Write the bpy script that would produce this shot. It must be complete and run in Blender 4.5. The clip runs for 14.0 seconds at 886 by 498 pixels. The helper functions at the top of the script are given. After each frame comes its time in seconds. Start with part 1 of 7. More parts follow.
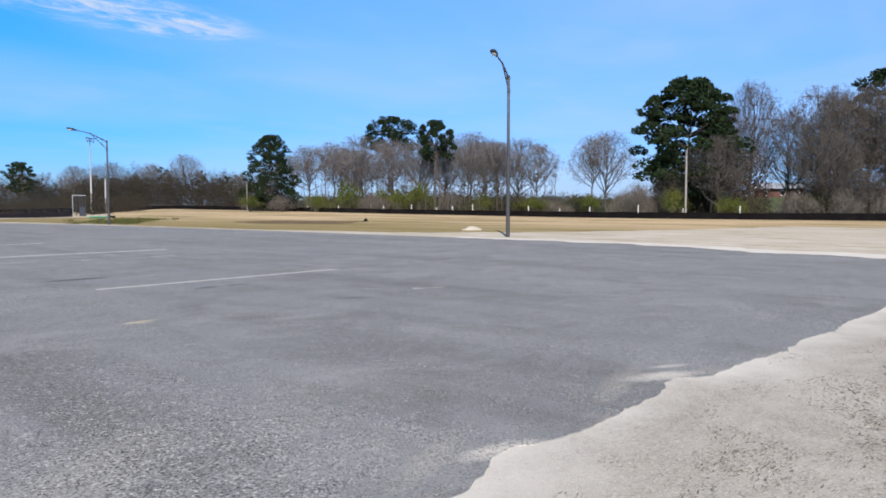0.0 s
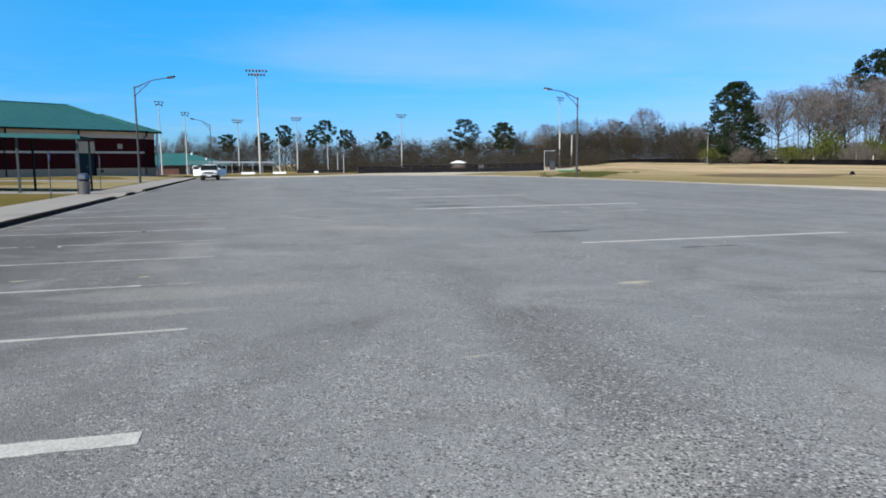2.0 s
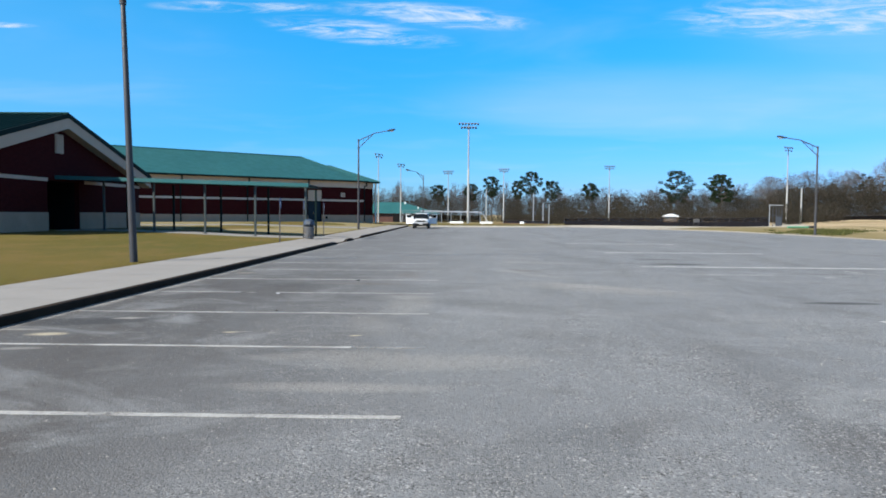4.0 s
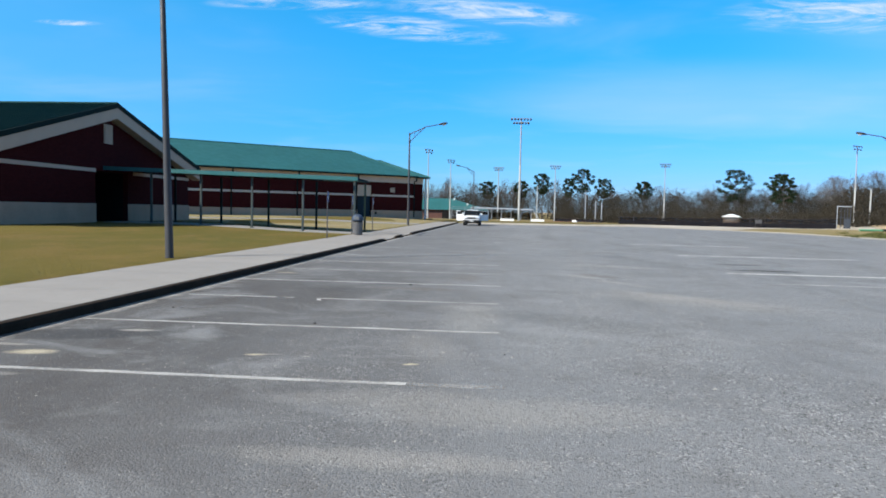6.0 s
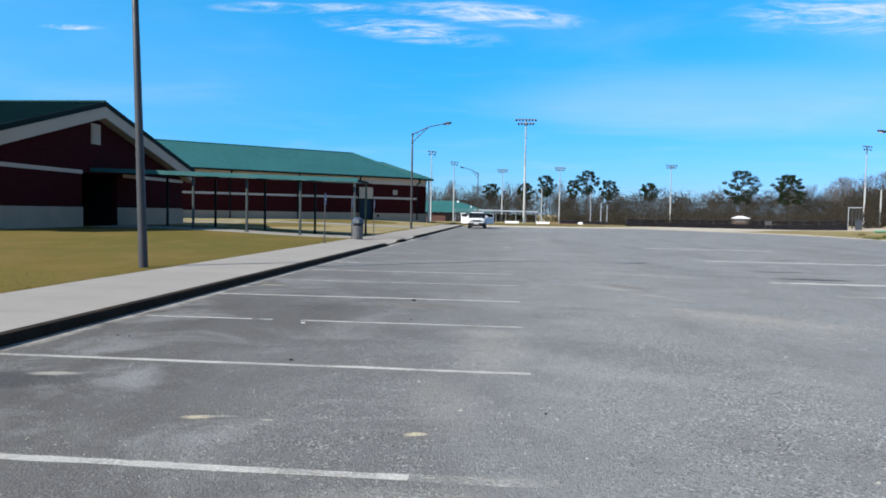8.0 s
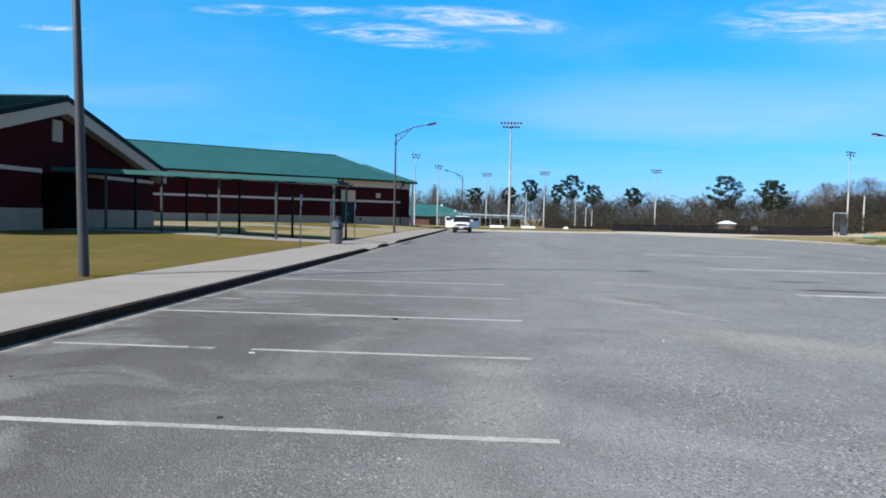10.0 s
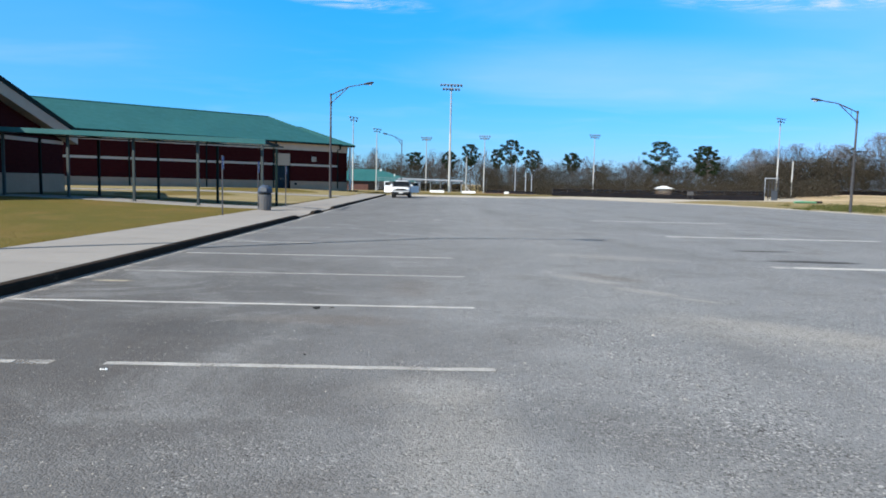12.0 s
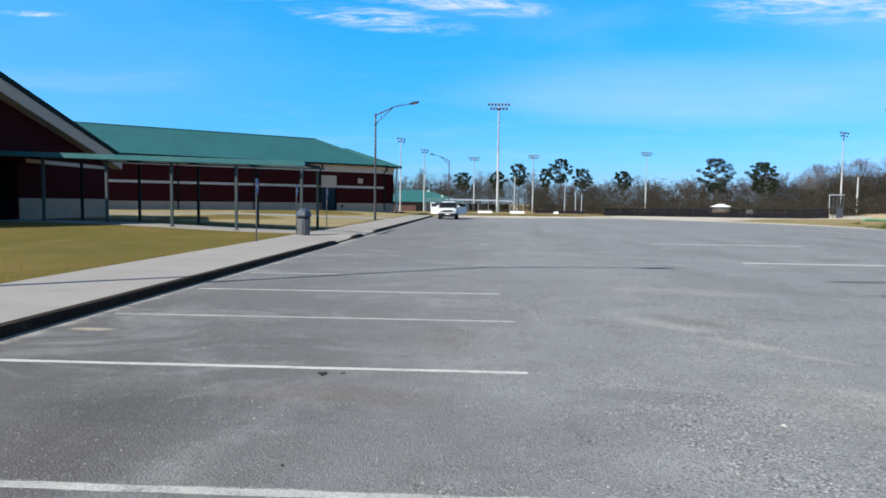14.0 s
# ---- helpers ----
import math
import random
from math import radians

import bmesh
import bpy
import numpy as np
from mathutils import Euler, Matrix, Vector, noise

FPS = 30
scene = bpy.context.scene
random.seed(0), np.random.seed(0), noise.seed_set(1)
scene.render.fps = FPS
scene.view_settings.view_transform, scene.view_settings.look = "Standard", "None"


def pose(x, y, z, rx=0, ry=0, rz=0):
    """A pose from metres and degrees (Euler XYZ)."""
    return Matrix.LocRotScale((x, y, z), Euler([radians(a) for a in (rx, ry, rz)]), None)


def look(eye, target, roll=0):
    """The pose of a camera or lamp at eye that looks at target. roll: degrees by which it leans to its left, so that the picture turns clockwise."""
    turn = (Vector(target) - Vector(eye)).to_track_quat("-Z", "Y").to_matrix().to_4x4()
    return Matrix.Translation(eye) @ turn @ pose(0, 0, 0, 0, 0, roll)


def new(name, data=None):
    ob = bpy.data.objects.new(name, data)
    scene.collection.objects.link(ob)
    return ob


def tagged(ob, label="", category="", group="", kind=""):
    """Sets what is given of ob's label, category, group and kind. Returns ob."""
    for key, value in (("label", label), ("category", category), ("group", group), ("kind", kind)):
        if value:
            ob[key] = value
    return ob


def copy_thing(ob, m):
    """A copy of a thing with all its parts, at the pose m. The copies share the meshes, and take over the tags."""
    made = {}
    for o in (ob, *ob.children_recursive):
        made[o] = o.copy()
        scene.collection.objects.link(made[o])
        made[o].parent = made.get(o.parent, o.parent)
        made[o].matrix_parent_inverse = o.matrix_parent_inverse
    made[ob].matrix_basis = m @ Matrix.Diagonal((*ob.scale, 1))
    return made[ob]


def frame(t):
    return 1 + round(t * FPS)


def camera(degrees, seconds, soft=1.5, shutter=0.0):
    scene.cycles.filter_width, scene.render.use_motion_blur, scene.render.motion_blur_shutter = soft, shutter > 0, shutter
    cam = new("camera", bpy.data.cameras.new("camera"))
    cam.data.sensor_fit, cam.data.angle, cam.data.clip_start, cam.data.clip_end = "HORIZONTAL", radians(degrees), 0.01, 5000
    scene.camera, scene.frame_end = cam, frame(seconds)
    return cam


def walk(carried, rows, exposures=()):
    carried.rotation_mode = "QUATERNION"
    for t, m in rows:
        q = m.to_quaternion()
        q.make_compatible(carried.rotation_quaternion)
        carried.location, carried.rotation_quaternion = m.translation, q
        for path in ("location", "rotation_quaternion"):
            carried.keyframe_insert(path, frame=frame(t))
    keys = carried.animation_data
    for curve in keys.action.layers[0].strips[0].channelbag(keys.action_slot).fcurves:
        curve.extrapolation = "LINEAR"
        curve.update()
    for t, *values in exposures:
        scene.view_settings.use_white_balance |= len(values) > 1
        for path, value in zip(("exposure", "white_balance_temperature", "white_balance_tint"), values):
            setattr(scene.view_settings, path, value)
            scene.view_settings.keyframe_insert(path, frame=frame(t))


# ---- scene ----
cam = camera(64.0, 14.0, soft=1.8)

PATH = [
    (0, (0.559, -8.16, 1.537), (2.101, -6.892, 1.418), -0.0),
    (0.5, (0.706, -8.076, 1.5), (2.318, -6.899, 1.373), 0.3),
    (1, (0.666, -7.806, 1.501), (2.043, -6.365, 1.343), 2.0),
    (1.5, (0.669, -7.342, 1.508), (1.647, -5.606, 1.335), 0.1),
    (2, (0.664, -6.891, 1.516), (1.179, -4.973, 1.274), -0.7),
    (2.5, (0.611, -6.477, 1.504), (0.861, -4.499, 1.349), 0.2),
    (3, (0.593, -6.054, 1.549), (0.75, -4.066, 1.399), -0.4),
    (3.2, (0.572, -5.888, 1.531), (0.665, -3.892, 1.437), -0.3),
    (5.3, (0.175, -3.95, 1.507), (0.094, -1.955, 1.401), 0.6),
    (5.5, (0.139, -3.749, 1.508), (0.09, -1.752, 1.415), 1.4),
    (6, (0.07, -3.233, 1.5), (-0.104, -1.243, 1.391), 1.2),
    (6.5, (-0.033, -2.708, 1.486), (-0.165, -0.722, 1.293), -1.1),
    (7, (-0.084, -2.151, 1.502), (-0.257, -0.164, 1.348), 0.7),
    (7.5, (-0.181, -1.647, 1.484), (-0.311, 0.345, 1.351), 0.9),
    (8, (-0.217, -1.161, 1.500), (-0.4, 0.828, 1.398), 1.0),
    (8.2, (-0.22, -0.957, 1.499), (-0.392, 1.032, 1.388), 1.4),
    (10.3, (-0.469, 1.153, 1.457), (-0.598, 3.147, 1.369), 1.0),
    (10.5, (-0.466, 1.365, 1.466), (-0.579, 3.357, 1.326), 0.8),
    (11, (-0.499, 1.868, 1.445), (-0.488, 3.857, 1.236), 0.7),
    (11.5, (-0.497, 2.356, 1.441), (-0.503, 4.344, 1.22), 0.9),
    (12, (-0.523, 2.847, 1.431), (-0.488, 4.838, 1.247), 1.3),
    (12.5, (-0.53, 3.313, 1.435), (-0.526, 5.31, 1.324), 1.8),
    (13, (-0.479, 3.794, 1.447), (-0.53, 5.789, 1.316), 2.0),
    (13.5, (-0.478, 4.263, 1.465), (-0.5, 6.258, 1.319), -0.3),
    (14, (-0.445, 4.717, 1.502), (-0.548, 6.71, 1.372), 0.7),
]
walk(cam, [(t, look(eye, target, roll)) for t, eye, target, roll in PATH], exposures=[(0, 0.70, 6550, 16), (1.0, 0.60, 6500, 12), (2.0, 0.70, 6500, 10), (3.2, 0.86, 6500, 10), (7.0, 0.88, 6500, 10), (14, 0.90, 6500, 10)])

# ---------------------------------------------------------------- light
SUN_AZ, SUN_EL = math.atan2(-0.793, -0.609), radians(36.5)
sun_dir = Vector((math.sin(SUN_AZ) * math.cos(SUN_EL), math.cos(SUN_AZ) * math.cos(SUN_EL), math.sin(SUN_EL)))
sun = new("sun", bpy.data.lights.new("sun", "SUN"))
sun.data.energy, sun.data.angle, sun.data.color = 4.2, radians(0.53), (1.0, 0.95, 0.87)
sun.matrix_world = look(sun_dir * 200, (0, 0, 0))

world = bpy.data.worlds.new("world")
scene.world = world
world.use_nodes = True
wt = world.node_tree
wt.nodes.clear()


def wnode(kind, **values):
    n = wt.nodes.new(kind)
    for key, value in values.items():
        if key in n.inputs:
            n.inputs[key].default_value = value
    return n


sky = wnode("ShaderNodeTexSky")
sky.sky_type, sky.sun_disc = "NISHITA", False
sky.sun_elevation, sky.sun_rotation = SUN_EL, SUN_AZ % (2 * math.pi)
sky.altitude, sky.air_density, sky.dust_density, sky.ozone_density = 100, 1.0, 0.3, 3.0
# thin cirrus: streaky noise on a flat cloud layer
coord = wnode("ShaderNodeTexCoord")
split = wnode("ShaderNodeSeparateXYZ")
wt.links.new(coord.outputs["Generated"], split.inputs[0])


def wmath(op, a, b=None, c=None, clamp=False):
    n = wt.nodes.new("ShaderNodeMath")
    n.operation, n.use_clamp = op, clamp
    for slot, value in zip(n.inputs, (a, b, c)):
        if value is None:
            continue
        if isinstance(value, (int, float)):
            slot.default_value = value
        else:
            wt.links.new(value, slot)
    return n.outputs[0]


zz = wmath("MAXIMUM", wmath("ADD", split.outputs[2], 0.06), 0.02)
cx, cy = wmath("DIVIDE", split.outputs[0], zz), wmath("DIVIDE", split.outputs[1], zz)
flat = wnode("ShaderNodeCombineXYZ")
wt.links.new(cx, flat.inputs[0])
wt.links.new(cy, flat.inputs[1])


def cloud_noise(scale, detail, rough, warp, sx, sy, turn):
    m = wnode("ShaderNodeMapping")
    m.inputs["Scale"].default_value = (sx, sy, 1)
    m.inputs["Rotation"].default_value = (0, 0, radians(turn))
    wt.links.new(flat.outputs[0], m.inputs["Vector"])
    n = wnode("ShaderNodeTexNoise", Scale=scale, Detail=detail, Roughness=rough, Distortion=warp)
    wt.links.new(m.outputs[0], n.inputs["Vector"])
    return n.outputs["Fac"]


def wramp(value, lo, hi):
    n = wt.nodes.new("ShaderNodeMapRange")
    n.interpolation_type = "SMOOTHSTEP"
    wt.links.new(value, n.inputs["Value"])
    n.inputs["From Min"].default_value, n.inputs["From Max"].default_value = lo, hi
    return n.outputs["Result"]


def puff(px, py, wx, wy, turn=0.0):
    """A soft oval on the cloud layer."""
    co, si = math.cos(radians(turn)), math.sin(radians(turn))
    dx, dy = wmath("SUBTRACT", cx, px), wmath("SUBTRACT", cy, py)
    a = wmath("ADD", wmath("MULTIPLY", dx, co / wx), wmath("MULTIPLY", dy, si / wx))
    b = wmath("SUBTRACT", wmath("MULTIPLY", dy, co / wy), wmath("MULTIPLY", dx, si / wy))
    return wramp(wmath("ADD", wmath("MULTIPLY", a, a), wmath("MULTIPLY", b, b)), 1.0, 0.0)


wisps = wramp(cloud_noise(4.6, 9, 0.68, 1.1, 0.7, 1.5, 28), 0.38, 0.72)
places = None
for spot in ((-0.42, 3.18, 0.50, 0.20, 24), (-0.10, 2.96, 0.50, 0.17, 16), (-0.85, 2.83, 0.42, 0.09, 4), (1.45, 2.90, 0.68, 0.34, -6), (-1.92, 2.98, 0.16, 0.05, 10)):
    places = puff(*spot) if places is None else wmath("MAXIMUM", places, puff(*spot))
streaks = wmath("MULTIPLY", wramp(cloud_noise(1.1, 5, 0.52, 0.4, 0.8, 1.1, 30), 0.45, 0.80), 0.13)
veil = wmath("MULTIPLY", puff(1.5, 4.8, 2.0, 1.3, 10), 0.32)
haze = wmath("ADD", wmath("MULTIPLY", wmath("MAXIMUM", puff(4.2, 2.0, 3.6, 3.6), puff(8.0, 5.4, 5.5, 4.6)), 0.48), wmath("MULTIPLY", puff(-3.2, 3.6, 2.8, 2.6), 0.13))
thin = wmath("MULTIPLY", wmath("ADD", wmath("MULTIPLY", cloud_noise(0.7, 4, 0.5, 0.5, 0.8, 1.0, -20), 1.1), 0.2), wmath("ADD", veil, haze))
cloud = wmath("ADD", wmath("MULTIPLY", wmath("MULTIPLY", wisps, places), 1.1), wmath("ADD", streaks, thin), clamp=True)
# deep blue of a clear day: the pale horizon held back, the blue kept
height = wnode("ShaderNodeValToRGB")
wt.links.new(split.outputs[2], height.inputs[0])
ramp = height.color_ramp
ramp.elements[0].position, ramp.elements[0].color = 0.0, (0.32, 0.467, 0.84, 1)
ramp.elements[1].position, ramp.elements[1].color = 1.0, (0.80, 0.57, 0.45, 1)
for at_z, tone in ((0.12, (0.165, 0.582, 1.03, 1)), (0.22, (0.115, 0.720, 1.08, 1)), (0.38, (0.08, 0.90, 1.17, 1)), (0.55, (0.34, 0.62, 0.72, 1)), (0.7, (0.80, 0.60, 0.50, 1))):
    ramp.elements.new(at_z).color = tone
hsv = wnode("ShaderNodeMix")
hsv.data_type, hsv.blend_type = "RGBA", "MULTIPLY"
hsv.inputs["Factor"].default_value = 1.0
wt.links.new(sky.outputs[0], hsv.inputs[6])
wt.links.new(height.outputs[0], hsv.inputs[7])
# a little greener away from the haze, a little paler within it
side = wnode("ShaderNodeValToRGB")
wt.links.new(wramp(split.outputs[0], -0.6, 0.8), side.inputs[0])
side.color_ramp.elements[0].color, side.color_ramp.elements[1].color = (0.86, 1.05, 1.0, 1), (0.93, 0.89, 0.94, 1)
tint = wnode("ShaderNodeMix")
tint.data_type, tint.blend_type = "RGBA", "MULTIPLY"
tint.inputs["Factor"].default_value = 1.0
wt.links.new(hsv.outputs[2], tint.inputs[6])
wt.links.new(side.outputs[0], tint.inputs[7])
mix = wnode("ShaderNodeMix")
mix.data_type = "RGBA"
wt.links.new(cloud, mix.inputs["Factor"])
wt.links.new(tint.outputs[2], mix.inputs[6])
mix.inputs[7].default_value = (3.5, 4.25, 5.2, 1)
back = wnode("ShaderNodeBackground", Strength=0.106)
wt.links.new(mix.outputs[2], back.inputs["Color"])
wout = wnode("ShaderNodeOutputWorld")
wt.links.new(back.outputs[0], wout.inputs["Surface"])

# ---------------------------------------------------------------- materials
class Nodes:
    """A small node material under construction."""

    def __init__(self, name, rough=0.8, metal=0.0, spec=0.4):
        self.m = bpy.data.materials.new(name)
        self.m.use_nodes = True
        self.t = self.m.node_tree
        self.b = self.t.nodes["Principled BSDF"]
        self.b.inputs["Roughness"].default_value, self.b.inputs["Metallic"].default_value = rough, metal
        self.b.inputs["Specular IOR Level"].default_value = spec
        self.co = self.t.nodes.new("ShaderNodeTexCoord").outputs["Object"]

    def link(self, a, b):
        self.t.links.new(a, b)

    def mapped(self, scale=(1, 1, 1), turn=0):
        n = self.t.nodes.new("ShaderNodeMapping")
        n.inputs["Scale"].default_value = scale
        n.inputs["Rotation"].default_value = (0, 0, radians(turn))
        self.link(self.co, n.inputs["Vector"])
        return n.outputs[0]

    def noise(self, scale, detail=4, rough=0.55, vector=None, warp=0.0):
        n = self.t.nodes.new("ShaderNodeTexNoise")
        n.inputs["Scale"].default_value, n.inputs["Detail"].default_value = scale, detail
        n.inputs["Roughness"].default_value, n.inputs["Distortion"].default_value = rough, warp
        self.link(vector or self.co, n.inputs["Vector"])
        return n.outputs["Fac"]

    def cells(self, scale, what="Color", vector=None):
        n = self.t.nodes.new("ShaderNodeTexVoronoi")
        n.inputs["Scale"].default_value = scale
        self.link(vector or self.co, n.inputs["Vector"])
        return n.outputs[what]

    def span(self, value, lo, hi, a=0.0, b=1.0):
        n = self.t.nodes.new("ShaderNodeMapRange")
        self.link(value, n.inputs["Value"])
        for key, v in (("From Min", lo), ("From Max", hi), ("To Min", a), ("To Max", b)):
            n.inputs[key].default_value = v
        return n.outputs["Result"]

    def calc(self, op, a, b):
        n = self.t.nodes.new("ShaderNodeMath")
        n.operation = op
        for slot, value in zip(n.inputs, (a, b)):
            if isinstance(value, (int, float)):
                slot.default_value = value
            else:
                self.link(value, slot)
        return n.outputs[0]

    def mix(self, fac, a, b, mode="MIX"):
        n = self.t.nodes.new("ShaderNodeMix")
        n.data_type, n.blend_type = "RGBA", mode
        for slot, value in ((n.inputs["Factor"], fac), (n.inputs[6], a), (n.inputs[7], b)):
            if isinstance(value, (int, float)):
                slot.default_value = value
            elif isinstance(value, tuple):
                slot.default_value = (*value, 1)
            else:
                self.link(value, slot)
        return n.outputs[2]

    def random(self, island=False):
        if island:
            return self.t.nodes.new("ShaderNodeNewGeometry").outputs["Random Per Island"]
        return self.t.nodes.new("ShaderNodeObjectInfo").outputs["Random"]

    def bump(self, height, strength=0.3, distance=0.01):
        n = self.t.nodes.new("ShaderNodeBump")
        n.inputs["Strength"].default_value, n.inputs["Distance"].default_value = strength, distance
        self.link(height, n.inputs["Height"])
        self.link(n.outputs[0], self.b.inputs["Normal"])

    def done(self, colour, rough=None):
        if isinstance(colour, tuple):
            self.b.inputs["Base Color"].default_value = (*colour, 1)
        else:
            self.link(colour, self.b.inputs["Base Color"])
        if rough is not None:
            self.link(rough, self.b.inputs["Roughness"])
        return self.m


def plain(name, a, b, scale=3.0, fine=40.0, rough=0.7, metal=0.0, bump=0.15, dirt=None, spec=0.4):
    """Two tones of one surface, at two scales, with a fine relief and some dirt."""
    n = Nodes(name, rough, metal, spec)
    c = n.mix(n.span(n.noise(scale), 0.3, 0.7), a, b)
    f = n.noise(fine, 3)
    c = n.mix(n.span(f, 0.35, 0.65, 0.0, 0.35), c, tuple(v * 0.6 for v in a))
    if dirt:
        c = n.mix(n.span(n.noise(scale * 0.6, 6, 0.7), 0.52, 0.75, 0.0, 0.6), c, dirt)
    n.bump(f, bump, 0.005)
    return n.done(c, n.span(n.noise(scale * 2), 0.3, 0.7, max(rough - 0.1, 0.02), min(rough + 0.1, 1)))


OIL_AND_SHADE, PALE, YELLOW = (0.045, 0.044, 0.044), (0.34, 0.32, 0.285), (0.47, 0.41, 0.29)
SANDY, BROWN = (0.56, 0.52, 0.46), (0.135, 0.112, 0.095)
# dark drips, pale dust, sand and a painted walkway shadow (-4.8, 38.2) on the asphalt: place, half sizes, turn, colour,
# strength
STAINS_AND_SHADE = [(7.3, 19.4, 0.8, 0.22, 5, OIL_AND_SHADE, 0.9), (7.3, 17.1, 1.0, 0.26, -3, OIL_AND_SHADE, 1.0), (7.2, 7.3, 0.75, 0.18, 0, OIL_AND_SHADE, 0.8), (-4.8, 38.2, 0.55, 0.3, 0, OIL_AND_SHADE, 0.9), (8.1, 3.85, 0.3, 0.1, 0, OIL_AND_SHADE, 0.75), (8.7, 3.8, 0.28, 0.08, 0, OIL_AND_SHADE, 0.7), (9.8, 13.6, 1.0, 0.2, 0, OIL_AND_SHADE, 0.3),
          (8.8, 0.6, 0.35, 0.08, -40, OIL_AND_SHADE, 0.7), (-4.75, 4.45, 1.0, 0.36, 15, OIL_AND_SHADE, 0.75), (-4.25, 4.8, 0.26, 0.08, 8, PALE, 0.9), (-4.62, 3.42, 0.27, 0.13, 10, YELLOW, 0.9), (-5.15, 3.75, 0.3, 0.07, 0, PALE, 0.7), (-4.4, 2.5, 0.3, 0.08, 10, PALE, 0.5),
          (-2.42, 3.7, 0.12, 0.055, 10, YELLOW, 1.0), (-2.3, 3.74, 0.16, 0.03, 6, PALE, 0.7), (-0.82, 3.53, 0.09, 0.045, 14, YELLOW, 1.0), (-1.9, 3.7, 0.06, 0.03, 0, PALE, 0.9), (1.9, 13.7, 0.75, 0.20, -52, PALE, 0.5), (2.5, 12.5, 0.60, 0.20, -46, PALE, 0.5), (2.95, 11.85, 0.35, 0.10, -42, PALE, 0.45), (2.3, 14.0, 0.7, 0.28, -50, BROWN, 0.55), (-0.75, 12.4, 0.4, 0.9, 0, BROWN, 0.4), (-1.6, 10.1, 1.1, 0.3, 0, BROWN, 0.5), (0.9, 10.3, 0.7, 0.22, -10, OIL_AND_SHADE, 0.22),
          (3.4, 9.4, 2.2, 0.8, -32, PALE, 0.28), (3.3, 9.9, 1.5, 0.45, -40, PALE, 0.4), (0.2, 2.0, 1.3, 0.45, 5, PALE, 0.35), (-0.6, 0.9, 1.1, 0.2, 0, PALE, 0.4), (3.2, 17.2, 1.6, 0.5, -20, PALE, 0.3),
          (6.75, -5.66, 0.46, 0.15, -28, SANDY, 0.75), (7.2, -5.56, 0.28, 0.06, -30, SANDY, 0.5), (6.3, -5.45, 0.8, 0.14, 14, PALE, 0.4), (4.2, -5.66, 0.36, 0.13, -20, SANDY, 0.75), (3.8, -5.4, 0.6, 0.12, 20, PALE, 0.4), (9.5, 25.2, 0.9, 0.12, 0, OIL_AND_SHADE, 0.6), (-0.35, 6.6, 0.45, 1.3, 0, PALE, 0.28), (-0.5, 7.7, 0.6, 0.4, 20, PALE, 0.25), (-0.7, 4.4, 0.35, 0.9, 10, PALE, 0.2), (-0.9, 2.3, 0.9, 0.3, 10, PALE, 0.3), (2.2, -4.2, 1.2, 0.4, 40, PALE, 0.3), (-4.9, 12.6, 0.3, 0.1, 0, YELLOW, 0.7),
          (5.25, 0.95, 0.26, 0.1, 0, YELLOW, 0.8), (2.3, -1.7, 0.14, 0.03, 0, PALE, 0.9), (1.2, 6.5, 1.4, 0.6, -40, OIL_AND_SHADE, 0.22), (-2.5, 9.6, 1.2, 0.4, 0, OIL_AND_SHADE, 0.3), (1.0, -1.0, 1.2, 0.5, 60, OIL_AND_SHADE, 0.25)]


